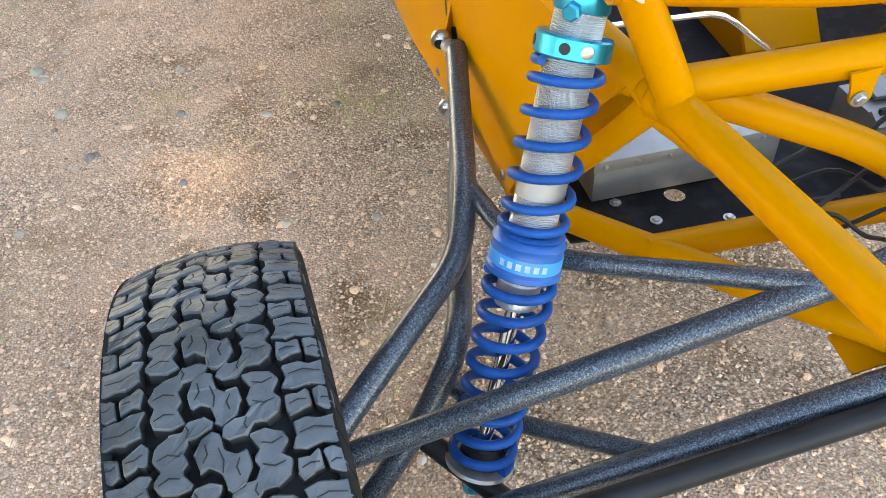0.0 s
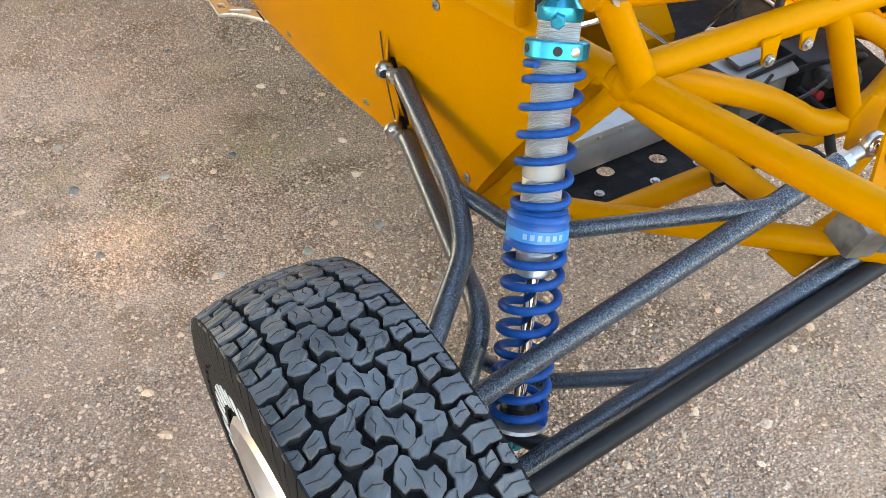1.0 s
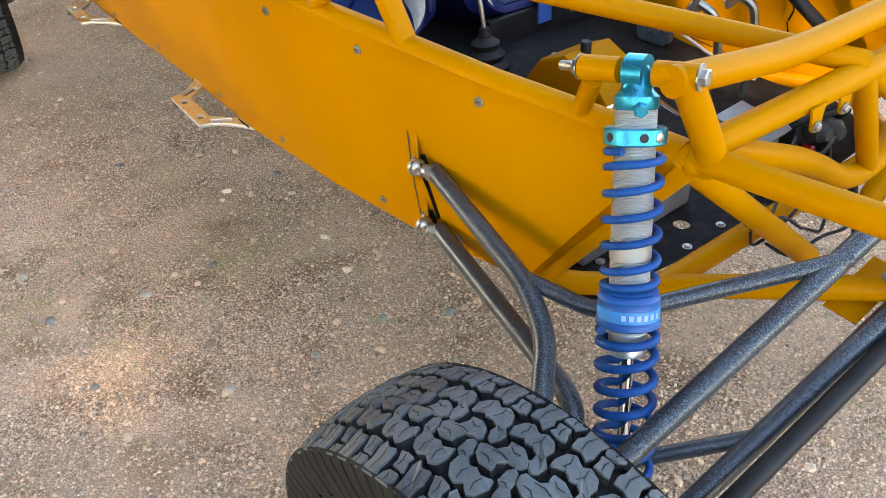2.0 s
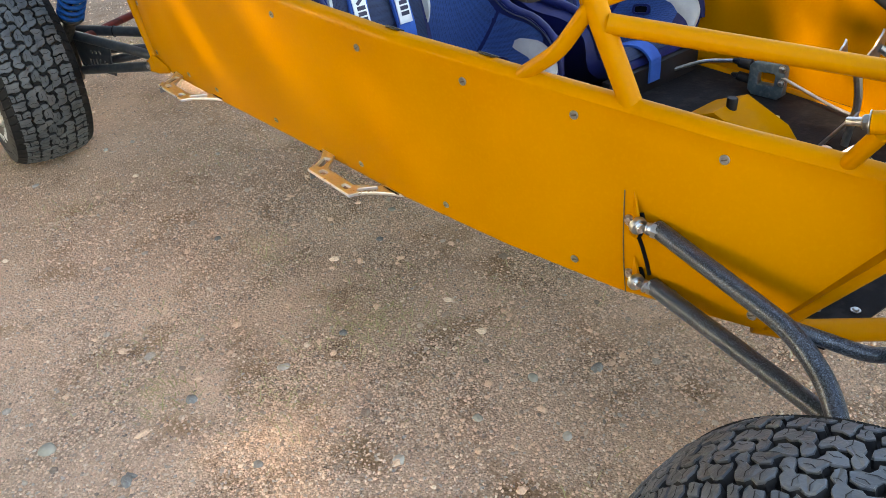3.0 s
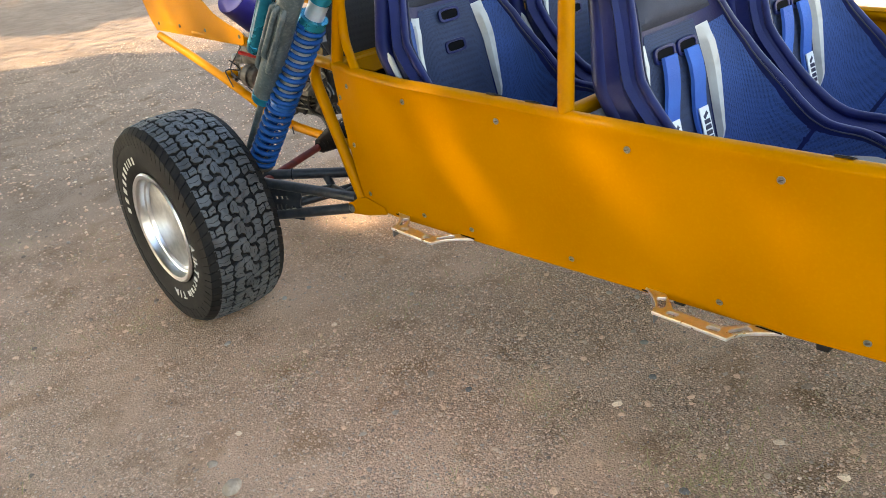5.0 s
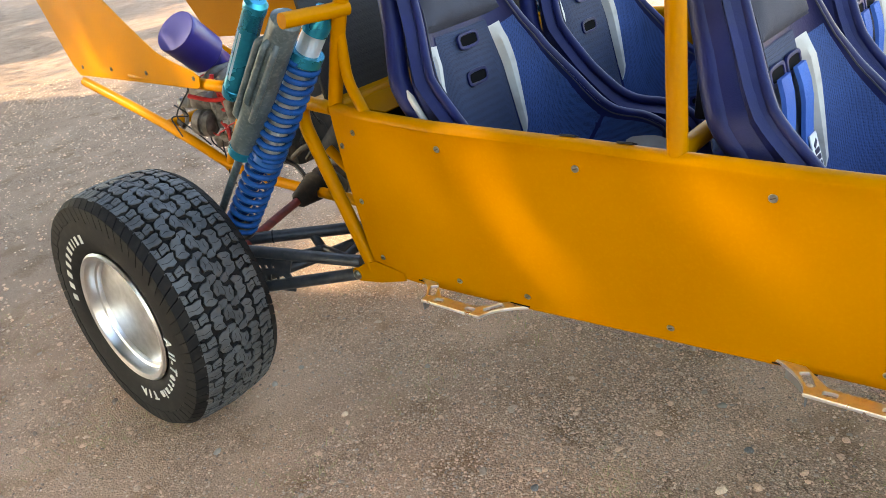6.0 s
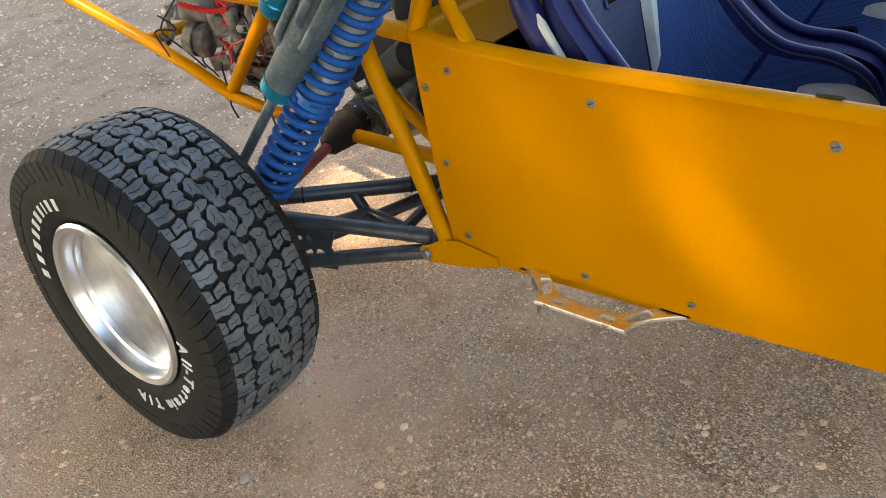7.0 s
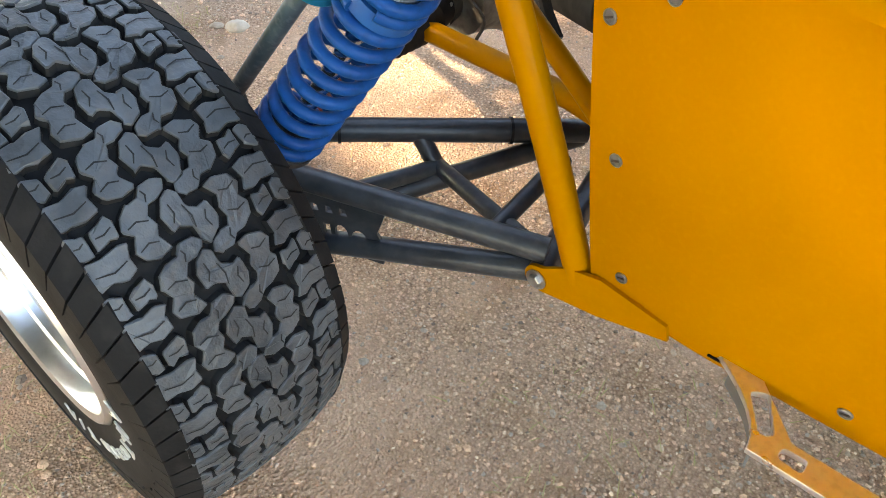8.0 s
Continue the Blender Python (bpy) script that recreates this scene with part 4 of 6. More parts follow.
    lathe(b, [(0.0, 0.049), (0.0, 0.054), (0.022, 0.054), (0.026, 0.045), (0.06, 0.042), (0.12, 0.055), (0.2, 0.065)], ax_p[0] + d * 0.083, d, 24)
    part("joint_flange", b, ENGINE_DARK, sh)
    for k in range(6):
        a = k * math.pi / 3
        u = d.orthogonal().normalized()
        v = d.cross(u)
        c = ax_p[0] + d * 0.079 + (u * math.cos(a) + v * math.sin(a)) * 0.046
        b = bmesh.new()
        lathe(b, [(0, 0.006), (0.006, 0.006)], c - d * 0.006, d, 6)
        part("flange_bolt", b, STEEL, sh)


rear_end(1)
rear_end(-1)


# ---- body details ----
def panel_bolt(f_y, top, dz, parent):
    """A slotted fastener on the side panel, a given distance in from its edge."""
    h = 1 - dz / 0.46 if top else dz / 0.40
    f = panel_f(f_y, h)
    p = Vector(panel_point(f, h))
    du = Vector(panel_point(f + 0.01, h)) - p
    dv = Vector(panel_point(f, h + 0.02)) - p
    n = dv.cross(du).normalized()
    if n.x > 0:
        n = -n
    bm = bmesh.new()
    lathe(bm, [(0.000, 0.0088), (0.0020, 0.0088), (0.0028, 0.008), (0.0028, 0.0062), (0.0016, 0.006), (0.0016, 0.001)], p, n, 20)
    ob = part("panel_fastener", bm, FASTENER, parent, "slotted zinc quarter-turn fastener")
    bm = bmesh.new()
    box(bm, (0.0024, 0.011, 0.0018), basis(p + n * 0.0022, du.cross(n).normalized() * 0.9 + du.normalized() * 0.4, du.normalized()))
    part("fastener_slot", bm, DARK_STEEL, parent)


for y in (1.425, 1.703, 1.945, 2.24, 2.595, 3.0, 3.385, 3.71):
    panel_bolt(y, True, 0.055, panel_near)
for y in (1.335, 1.488, 1.712, 2.072, 2.398, 2.832, 3.21, 3.43, 3.722):
    panel_bolt(y, False, 0.037 if y < 3.7 else 0.045, panel_near)
panel_bolt(3.750, False, 0.185, panel_near)
panel_bolt(3.782, True, 0.10, panel_near)

# seam of the front panel section, a thin folded lip
bm = bmesh.new()
lip = []
for k in range(9):
    h = k / 8
    hh = h * 0.60
    p = Vector(panel_point(panel_f(1.596, hh), hh))
    lip.append(p + Vector((-0.0012, 0, 0)))
sweep(bm, lip, 0.0013, 6)
part("panel_seam", bm, DARK_STEEL, buggy)

# black rubber tabs on the top rail
for y in (1.905, 2.135, 2.89, 3.022):
    x, z = lerp_table(TOP, y)
    bm = bmesh.new()
    box(bm, (0.024, 0.036, 0.005), pose(x + 0.029, y, z + 0.0025, 0, 26, 0), 0.0015)
    part("rubber_tab", bm, BLACK, buggy)


def side_step(y0, y1, ya, yb, x_in, x_out, z, label):
    """A cut-out aluminium step plate under the side panel, with bowed legs."""
    w, leg = 0.038, 0.058
    L = y1 - y0
    la, lb = ya - y0, y1 - yb

    def bow(l, t):
        return l * (1 - (1 - t) ** 1.9)
    ts = [k / 6 for k in range(7)]
    o = [(bow(la, t), x_out * t) for t in ts] + [(L - bow(lb, t), x_out * t) for t in ts[::-1]]
    xi = x_out - w
    o += [(L - leg - (lb + w * 0.9 - leg) * t, xi * t) for t in ts] + [(leg + (la + w * 0.9 - leg) * t, xi * t) for t in ts[::-1]]

    def hole(a, b, s0, s1, k=0.62, taper=0.8):
        a, b = Vector(a), Vector(b)
        d = (b - a).normalized()
        n = Vector((-d.y, d.x)) * w * k / 2
        p, q = a.lerp(b, s0), a.lerp(b, s1)
        quad = [p - n, q - n * taper, q + n * taper, p + n]
        out = []
        for i, c in enumerate(quad):
            e, f = quad[i - 1] - c, quad[(i + 1) % 4] - c
            r = 0.007
            e, f = c + e.normalized() * r, c + f.normalized() * r
            out += [tuple(e), tuple(((e + f) / 2).lerp(c, 0.55)), tuple(f)]
        return out
    b1, b2 = (la + w * 0.1, x_out - w * 0.5), (L - lb - w * 0.1, x_out - w * 0.5)
    holes = [hole((la * 0.76, x_out * 0.26), (la * 1.10, x_out * 0.74), 0.0, 1.0, 0.66, 0.8), hole(b1, b2, 0.13, 0.30), hole(b1, b2, 0.70, 0.87), hole((L - lb * 0.76, x_out * 0.26), (L - lb * 1.10, x_out * 0.74), 0.0, 1.0, 0.66, 0.8)]
    bm = plate(o, 0.009, basis((x_in, y0, z), (0, 1, 0.03), (-1, 0, 0.06)), holes, 0.0014)
    ob = part("side_step", bm, STEP_ALU, buggy, label)
    # turned-down flange under the rear leg; dark bars stand in for the shaded slots where the step enters the panel
    fb = bmesh.new()
    rows = []
    for t in ts[1:]:
        c = Vector((x_in - x_out * t, y1 - bow(lb, t) - 0.003, z + 0.003 + 0.06 * x_out * t))
        rows.append([fb.verts.new(c + Vector((0, dy, dz))) for dy, dz in ((0, 0), (0, -0.022), (-0.003, -0.022), (-0.003, 0))])
    for p, q in zip(rows, rows[1:]):
        for k in range(4):
            fb.faces.new((p[k], p[(k + 1) % 4], q[(k + 1) % 4], q[k]))
    fb.faces.new(rows[0])
    fb.faces.new(rows[-1][::-1])
    part("flange", fb, ALU_SHEET, ob)
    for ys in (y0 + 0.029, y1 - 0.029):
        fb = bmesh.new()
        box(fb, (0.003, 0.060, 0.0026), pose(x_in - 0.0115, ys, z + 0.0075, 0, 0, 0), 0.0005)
        part("panel_slot", fb, GAP_SHADE, ob)
    return ob


side_step(2.247, 2.612, 2.331, 2.524, -0.640, 0.103, 0.447, "cut-out aluminium side step")
side_step(3.214, 3.590, 3.303, 3.494, -0.647, 0.112, 0.441, "cut-out aluminium side step")

# tabs and bolts on the front cross tube
for x, dz in ((-0.278, 0.0), (-0.213, 0.006)):
    o = [(-0.016, 0.006), (-0.012, -0.015)] + [(0.012 * math.sin(a), -0.024 - 0.012 * math.cos(a)) for a in np.linspace(-1.3, 1.3, 7)] + [(0.012, -0.015), (0.016, 0.006)]
    part("frame_tab", plate(o, 0.004, basis((x, 1.040, 0.832 + dz), (1, 0, 0.1), (0, 0, 1))), YELLOW, buggy)
    bolt("tab_bolt", (x, 1.037, 0.807 + dz), (0, -1, 0), 0.006, 0.005)

# floor pan, with round holes, and bulkheads
def floor_outline():
    o = [(-0.49, 1.235), (-0.10, 1.20), (0.0, 1.20), (0.39, 1.235)]
    o += [(0.52, 1.62), (0.54, 3.70), (-0.64, 3.70), (-0.55, 1.62)]
    return o


holes = [[(cx + r * math.cos(a), cy + r * math.sin(a)) for a in np.linspace(0, 2 * math.pi, 15)[:-1]][::-1] for cx, cy, r in
         ((-0.305, 1.300, 0.017), (-0.20, 1.285, 0.017), (-0.08, 1.55, 0.02), (0.05, 1.75, 0.02), (0.10, 1.45, 0.02), (0.22, 1.62, 0.02), (0.25, 1.95, 0.02), (0.30, 1.42, 0.02))]
part("floor_pan", plate(floor_outline(), 0.004, Matrix.Translation((0, 0, 0.470)), holes), FLOOR_BLACK, buggy, "black floor pan with round drain holes")
for x, y in ((-0.355, 1.249), (-0.25, 1.23), (-0.15, 1.235), (-0.40, 1.30)):
    bolt("floor_bolt", (x, y, 0.473), (0, 0, 1), 0.006, 0.004)
bm = bmesh.new()
box(bm, (0.30, 0.16, 0.072), pose(-0.29, 1.395, 0.511, 0, 0, 3), 0.003)
tray = part("aluminium_box", bm, ALU_SHEET, buggy, "riveted sheet aluminium box on the floor")
bm = bmesh.new()
box(bm, (0.306, 0.166, 0.020), pose(-0.29, 1.395, 0.542, 0, 0, 3), 0.002)
part("box_lid", bm, ALU_SHEET, tray)
for k in range(6):
    bm = bmesh.new()
    lathe(bm, [(0, 0.004), (0.002, 0.0035), (0.003, 0.0)], (-0.42 + 0.05 * k, 1.3045 + 0.0026 * k, 0.542), (0.05, -1, 0), 10)
    part("rivet", bm, STEEL, tray)
bm = bmesh.new()
box(bm, (0.115, 0.10, 0.086), pose(0.052, 1.352, 0.515, 0, 0, 4), 0.003)
control = part("control_box", bm, ALU_SHEET, buggy, "sheet aluminium box with a folded lid and black bracket")
bm = bmesh.new()
box(bm, (0.130, 0.03, 0.012), pose(0.048, 1.296, 0.563, 28, 0, 4), 0.002)
part("lid_flange", bm, ALU_SHEET, control)
bm = bmesh.new()
box(bm, (0.098, 0.062, 0.008), pose(0.062, 1.372, 0.572, 10, 0, 4), 0.002)
part("box_lid", bm, ALU_SHEET, control)
bm = bmesh.new()
box(bm, (0.12, 0.007, 0.012), pose(0.052, 1.300, 0.578, 0, -4, 4), 0.002)
part("bracket", bm, BLACK, control)
for x, z in ((0.012, 0.505), (0.096, 0.542), (0.098, 0.497)):
    bm = bmesh.new()
    lathe(bm, [(0, 0.0035), (0.002, 0.003), (0.0025, 0.0)], (x, 1.299 + 0.07 * x, z), (0.07, -1, 0), 8)
    part("rivet", bm, BLACK, control)
# black valve block with hoses beside the box
bm = bmesh.new()
box(bm, (0.13, 0.09, 0.10), pose(0.195, 1.32, 0.525, 0, 0, -6), 0.008)
block = part("valve_block", bm, BLACK, buggy, "black valve block with hoses and a red plug")
for x, z, r in ((0.165, 0.545, 0.020), (0.215, 0.530, 0.026)):
    bm = bmesh.new()
    lathe(bm, [(0, r), (0.03, r), (0.034, r * 0.8), (0.045, r * 0.55)], (x, 1.275, z), (-0.1, -1, 0.1), 16)
    part("valve_cap", bm, ENGINE_DARK, block)
bm = bmesh.new()
lathe(bm, [(0, 0.010), (0.022, 0.010), (0.025, 0.006)], (0.150, 1.272, 0.508), (-0.1, -1, 0.2), 12)
part("plug", bm, RED, block)
for k, pts in enumerate(([(0.12, 1.30, 0.55), (0.13, 1.24, 0.60), (0.20, 1.22, 0.60), (0.26, 1.28, 0.53)], [(0.125, 1.285, 0.52), (0.135, 1.23, 0.50), (0.17, 1.22, 0.48), (0.23, 1.26, 0.485)])):
    part("hose", tube(pts, 0.006, 0.4, 8), BLACK, block)
# cover, shifter, pedals and brake cylinder in the footwell
o = [(0, 0), (0.29, 0), (0.29, 0.03), (0.24, 0.095), (0.16, 0.130), (0.05, 0.085), (0.0, 0.03)]
m = basis((0.025, 1.615, 0.472), (0, 1, 0), (0, 0, 1))
cover = part("pedal_box_cover", plate(o, 0.15, m, bevel=0.008), YELLOW, buggy, "yellow folded cover in the footwell")
bm = bmesh.new()
lathe(bm, [(0, 0.013), (0.03, 0.013), (0.033, 0.011)], (0.01, 1.765, 0.598), (0, 0, 1), 14)
part("cover_knob", bm, BLACK, cover)
lever = part("shift_lever", tube([(-0.05, 2.06, 0.50), (-0.05, 2.07, 0.62), (-0.049, 2.132, 0.815)], 0.0065, 0.4, 10), STEEL, buggy, "chrome shift lever with black knob")
bm = bmesh.new()
bmesh.ops.create_uvsphere(bm, u_segments=18, v_segments=12, radius=0.0205, matrix=Matrix.Translation((-0.049, 2.137, 0.829)))
part("shift_knob", bm, BLACK, lever)
bm = bmesh.new()
lathe(bm, [(0, 0.062), (0.02, 0.060), (0.035, 0.045), (0.05, 0.05), (0.065, 0.035), (0.08, 0.038), (0.095, 0.018), (0.12, 0.012)], (-0.05, 2.06, 0.475), (0, 0.05, 1), 22)
part("shifter_boot", bm, BLACK, buggy)
part("chrome_rail", tube([(-0.43, 1.36, 0.738), (-0.388, 1.35, 0.743), (-0.264, 1.35, 0.741), (-0.168, 1.35, 0.666), (-0.10, 1.36, 0.60)], 0.0042, 0.22, 10), CHROME, buggy)
for x, y, z in ((0.205, 1.60, 0.705), (0.262, 1.545, 0.725)):
    p = part("brake_pedal", tube([(x + 0.03, y - 0.02, 0.485), (x + 0.035, y - 0.03, 0.60), (x + 0.02, y - 0.015, z - 0.02), (x - 0.005, y + 0.015, z + 0.005)], 0.010, 0.4, 8), STEEL, buggy, "bare steel pedal arm with curved pad")
    bm = bmesh.new()
    rows = []
    for k in range(7):
        a = -0.9 + 1.8 * k / 6
        c = Vector((x - 0.005, y + 0.017, z + 0.008)) + Vector((0.034 * math.sin(a), 0.02 * (1 - math.cos(a)), 0.030 * math.sin(a)))
        w = 0.022 * (1 - 0.5 * abs(a) / 0.9)
        rows.append([bm.verts.new(c + Vector((dx, dy, dz))) for dx, dy, dz in ((-w * 0.6, 0, w), (w * 0.6, 0, -w), (w * 0.6, -0.005, -w), (-w * 0.6, -0.005, w))])
    for r0, r1 in zip(rows, rows[1:]):
        for k in range(4):
            bm.faces.new((r0[k], r0[(k + 1) % 4], r1[(k + 1) % 4], r1[k]))
    bm.faces.new(rows[0])
    bm.faces.new(rows[-1][::-1])
    part("pedal_pad", bm, STEEL, p)
o = [(0, 0), (0.012, -0.012), (0.085, -0.012), (0.098, 0.0), (0.098, 0.072), (0.086, 0.084), (0.012, 0.078), (0.0, 0.066)]
win = [(0.020, 0.022), (0.020, 0.052), (0.026, 0.058), (0.072, 0.061), (0.078, 0.055), (0.078, 0.024), (0.072, 0.018), (0.026, 0.016)]
cyl = part("pedal_bracket", plate(o, 0.028, basis((0.41, 1.950, 0.488), (0.05, -1, 0), (0, 0, 1)), [win], 0.004), GREY_BODY, buggy, "grey pedal bracket with a push rod and black cylinders")
for z, r in ((0.552, 0.016), (0.510, 0.014)):
    bm = bmesh.new()
    lathe(bm, [(-0.004, 0.0), (-0.004, r * 0.7), (0.0, r), (0.034, r), (0.038, r * 0.7), (0.055, r * 0.45), (0.06, 0.0)], (0.41, 1.956, z), (-0.05, 1, 0.05), 16)
    part("brake_cylinder", bm, BLACK, cyl)
part("push_rod", tube([(0.405, 1.856, 0.540), (0.402, 1.70, 0.497), (0.395, 1.56, 0.480)], 0.0045, 0.2, 8), STEEL, cyl)
part("fluid_line", tube([(0.41, 2.01, 0.552), (0.40, 2.10, 0.535), (0.36, 2.18, 0.50), (0.30, 2.24, 0.48)], 0.006, 0.35, 8), STEEL, cyl)
for y, z in ((1.853, 0.568), (1.850, 0.528)):
    bolt("bracket_bolt", (0.394, y, z), (-1, 0, 0), 0.007, 0.008, parent=cyl)
o = [(-0.012, 0.0), (0.010, 0.0), (0.012, 0.06), (0.022, 0.10), (0.012, 0.125), (-0.012, 0.115), (-0.016, 0.06)]
part("clutch_pedal", plate(o, 0.006, basis((0.206, 1.630, 0.474), (0.75, 0.2, 0), (0.1, -0.55, 0.80)), bevel=0.0015), STEEL, buggy, "bare steel pedal plate")
for x, y, r in ((0.16, 2.02, 0.014), (0.30, 1.80, 0.010), (0.06, 1.95, 0.012)):
    bm = bmesh.new()
    lathe(bm, [(0.0, r), (0.0025, r), (0.003, r * 0.8), (0.003, 0.0)], (x, y, 0.472), (0, 0, 1), 14)
    part("floor_washer", bm, STEEL, buggy)
# mirror clamped to the windscreen post
bm = bmesh.new()
box(bm, (0.045, 0.118, 0.070), pose(-0.655, 1.805, 1.055, 4, 0, -8), 0.013)
side_mirror = part("side_mirror", bm, BLACK, buggy, "black side mirror on a short arm")
part("mirror_arm", tube([(-0.648, 1.77, 1.08), (-0.640, 1.745, 1.11), (-0.621, 1.735, 1.165)], 0.008, 0.3, 10), BLACK, side_mirror)
bm = bmesh.new()
lathe(bm, [(-0.014, 0.0210), (-0.014, 0.0255), (0.014, 0.0255), (0.014, 0.0210)], (-0.617, 1.732, 1.170), (-0.08, 0.31, 0.95), 20)
part("clamp", bm, BLACK, side_mirror)
# belt reel behind the front seats with a frayed belt end
bm = bmesh.new()
box(bm, (0.075, 0.055, 0.19), pose(-0.12, 2.955, 0.895, 6, 0, 10), 0.012)
reel = part("belt_reel", bm, BLACK, buggy, "black belt reel behind the seats with a frayed blue belt end")
part("reel_bracket", tube([(-0.12, 2.94, 0.905), (-0.12, 2.80, 0.905)], 0.011, 0.2, 8), BLACK, reel)
for k in range(5):
    x, y = -0.15 + 0.022 * k, 2.845 + 0.008 * (k % 3)
    bm = bmesh.new()
    sweep(bm, [Vector((x, y, 0.955)), Vector((x + 0.010, y + 0.012, 0.90)), Vector((x - 0.008, y + 0.004, 0.84)), Vector((x + 0.006 * k, y - 0.006, 0.775 - 0.012 * (k % 2)))], 0.011, 8, True, 0.25)
    part("frayed_belt", bm, STRAP, reel)
part("steering_shaft", tube([(0.34, 1.30, 0.62), (0.30, 1.55, 0.80), (0.28, 1.85, 0.98)], 0.014, 0.2, 10), BLACK, buggy)
# wiring on the front frame
rng = random.Random(3)
for k in range(7):
    a = Vector((-0.34 + 0.02 * k, 1.10 + 0.01 * (k % 3), 0.66 - 0.02 * k))
    pts = [a]
    for i in range(5):
        a = a + Vector((rng.uniform(0.02, 0.07), rng.uniform(-0.03, 0.03), rng.uniform(-0.05, 0.03)))
        pts.append(a)
    part("wire", tube(pts, 0.0032, 0.45, 6, 3), BLACK, buggy)
part("brake_hose", tube([(-0.082, 1.052, 0.622), (-0.070, 1.05, 0.59), (-0.045, 1.048, 0.55), (-0.03, 1.04, 0.49)], 0.0085, 0.3, 10), BLACK, buggy)
# steering rack
bm = bmesh.new()
box(bm, (0.055, 0.055, 0.055), pose(-0.215, 0.872, 0.612, 12, 14, -8), 0.008)
rack = part("steering_rack", bm, GREASE, buggy, "worn grey steering rack housing")
bm = bmesh.new()
lathe(bm, [(0, 0.028), (0.02, 0.028), (0.03, 0.022), (0.12, 0.022), (0.13, 0.03), (0.2, 0.03)], (-0.19, 0.86, 0.605), (1, 0, 0), 20)
part("rack_tube", bm, ALU_DULL, rack)
for y in (0.895, 0.945):
    o = [(-0.035, -0.06), (0.0, -0.075), (0.03, 0.05), (0.0, 0.075), (-0.03, 0.05)]
    part("suspension_tab", plate(o, 0.005, basis((-0.165, y, 0.70), (1, 0, 0.2), (0, 0, 1))), YELLOW, buggy)
bolt("pivot_bolt", (-0.172, 0.892, 0.715), (0, -1, 0), 0.012, 0.009)
bm = bmesh.new()
box(bm, (0.13, 0.055, 0.004), pose(-0.20, 0.935, 0.535, 4, -14, 0), 0.001)
part("frame_gusset", bm, YELLOW, buggy)

# ---- seats ----
# side view of a bucket seat, knee to head: place along the face, centre line (y, z), edge of the wings (y, z)
SEAT_LINE = [(0.0, -0.45, 0.19, -0.455, 0.26), (0.08, -0.435, 0.215, -0.44, 0.325), (0.16, -0.39, 0.215, -0.405, 0.372), (0.30, -0.27, 0.165, -0.335, 0.400), (0.42, -0.14, 0.12, -0.262, 0.403),
             (0.50, -0.05, 0.125, -0.215, 0.415), (0.56, -0.005, 0.185, -0.172, 0.445), (0.68, 0.03, 0.36, -0.092, 0.520), (0.80, 0.06, 0.56, 0.0, 0.620), (0.88, 0.083, 0.70, 0.045, 0.720),
             (0.94, 0.105, 0.80, 0.08, 0.81), (1.0, 0.130, 0.90, 0.112, 0.905)]


def seat_surface(s, u):
    """Inner face of a bucket seat: s from the knee edge to the head, u across from -1 to 1; x across, y to the rear, z up."""
    ss = [p[0] for p in SEAT_LINE]

    def P(q, k):
        return Vector((0, float(np.interp(q, ss, [p[k] for p in SEAT_LINE])), float(np.interp(q, ss, [p[k + 1] for p in SEAT_LINE]))))

    def S(q, k):
        return (P(q - 0.035, k) + P(q, k) + P(q + 0.035, k)) / 3
    c, e = S(s, 1), S(s, 3)
    t = (S(min(s + 0.02, 1), 1) - S(max(s - 0.02, 0), 1)).normalized()
    n = Vector((0, -t.z, t.y))
    half = float(np.interp(s, [0, 0.3, 0.5, 0.65, 0.8, 0.9, 1.0], [0.215, 0.230, 0.238, 0.245, 0.228, 0.170, 0.130]))
    a = abs(u)
    flat = 0.52
    if a < flat:
        x, h = half * 0.576 * (a / flat), 0.0
    else:
        q = (a - flat) / (1 - flat)
        x = half * 0.576 + half * 0.424 * math.sin(q * math.pi / 2) ** 0.85
        h = q ** 1.3
    return c + (e - c) * h + Vector((math.copysign(x, u), 0, 0)), n


def seat_patch(bm, s0, s1, u0, u1, lift, ns=14, nu=10, shape=None):
    """A padded panel that lies on the seat's face."""
    g = []
    for i in range(ns + 1):
        row = []
        for j in range(nu + 1):
            a, b = i / ns, j / nu
            lo, hi = (shape(a) if shape else (u0, u1))
            p, n = seat_surface(s0 + (s1 - s0) * a, lo + (hi - lo) * b)
            edge = min(a, 1 - a, b, 1 - b)
            e = min(1.0, edge * 7) ** 0.6
            row.append(bm.verts.new(p + n * (lift * (0.12 + 0.88 * e))))
        g.append(row)
    for i in range(ns):
        for j in range(nu):
            bm.faces.new((g[i][j], g[i + 1][j], g[i + 1][j + 1], g[i][j + 1]))
    return bm


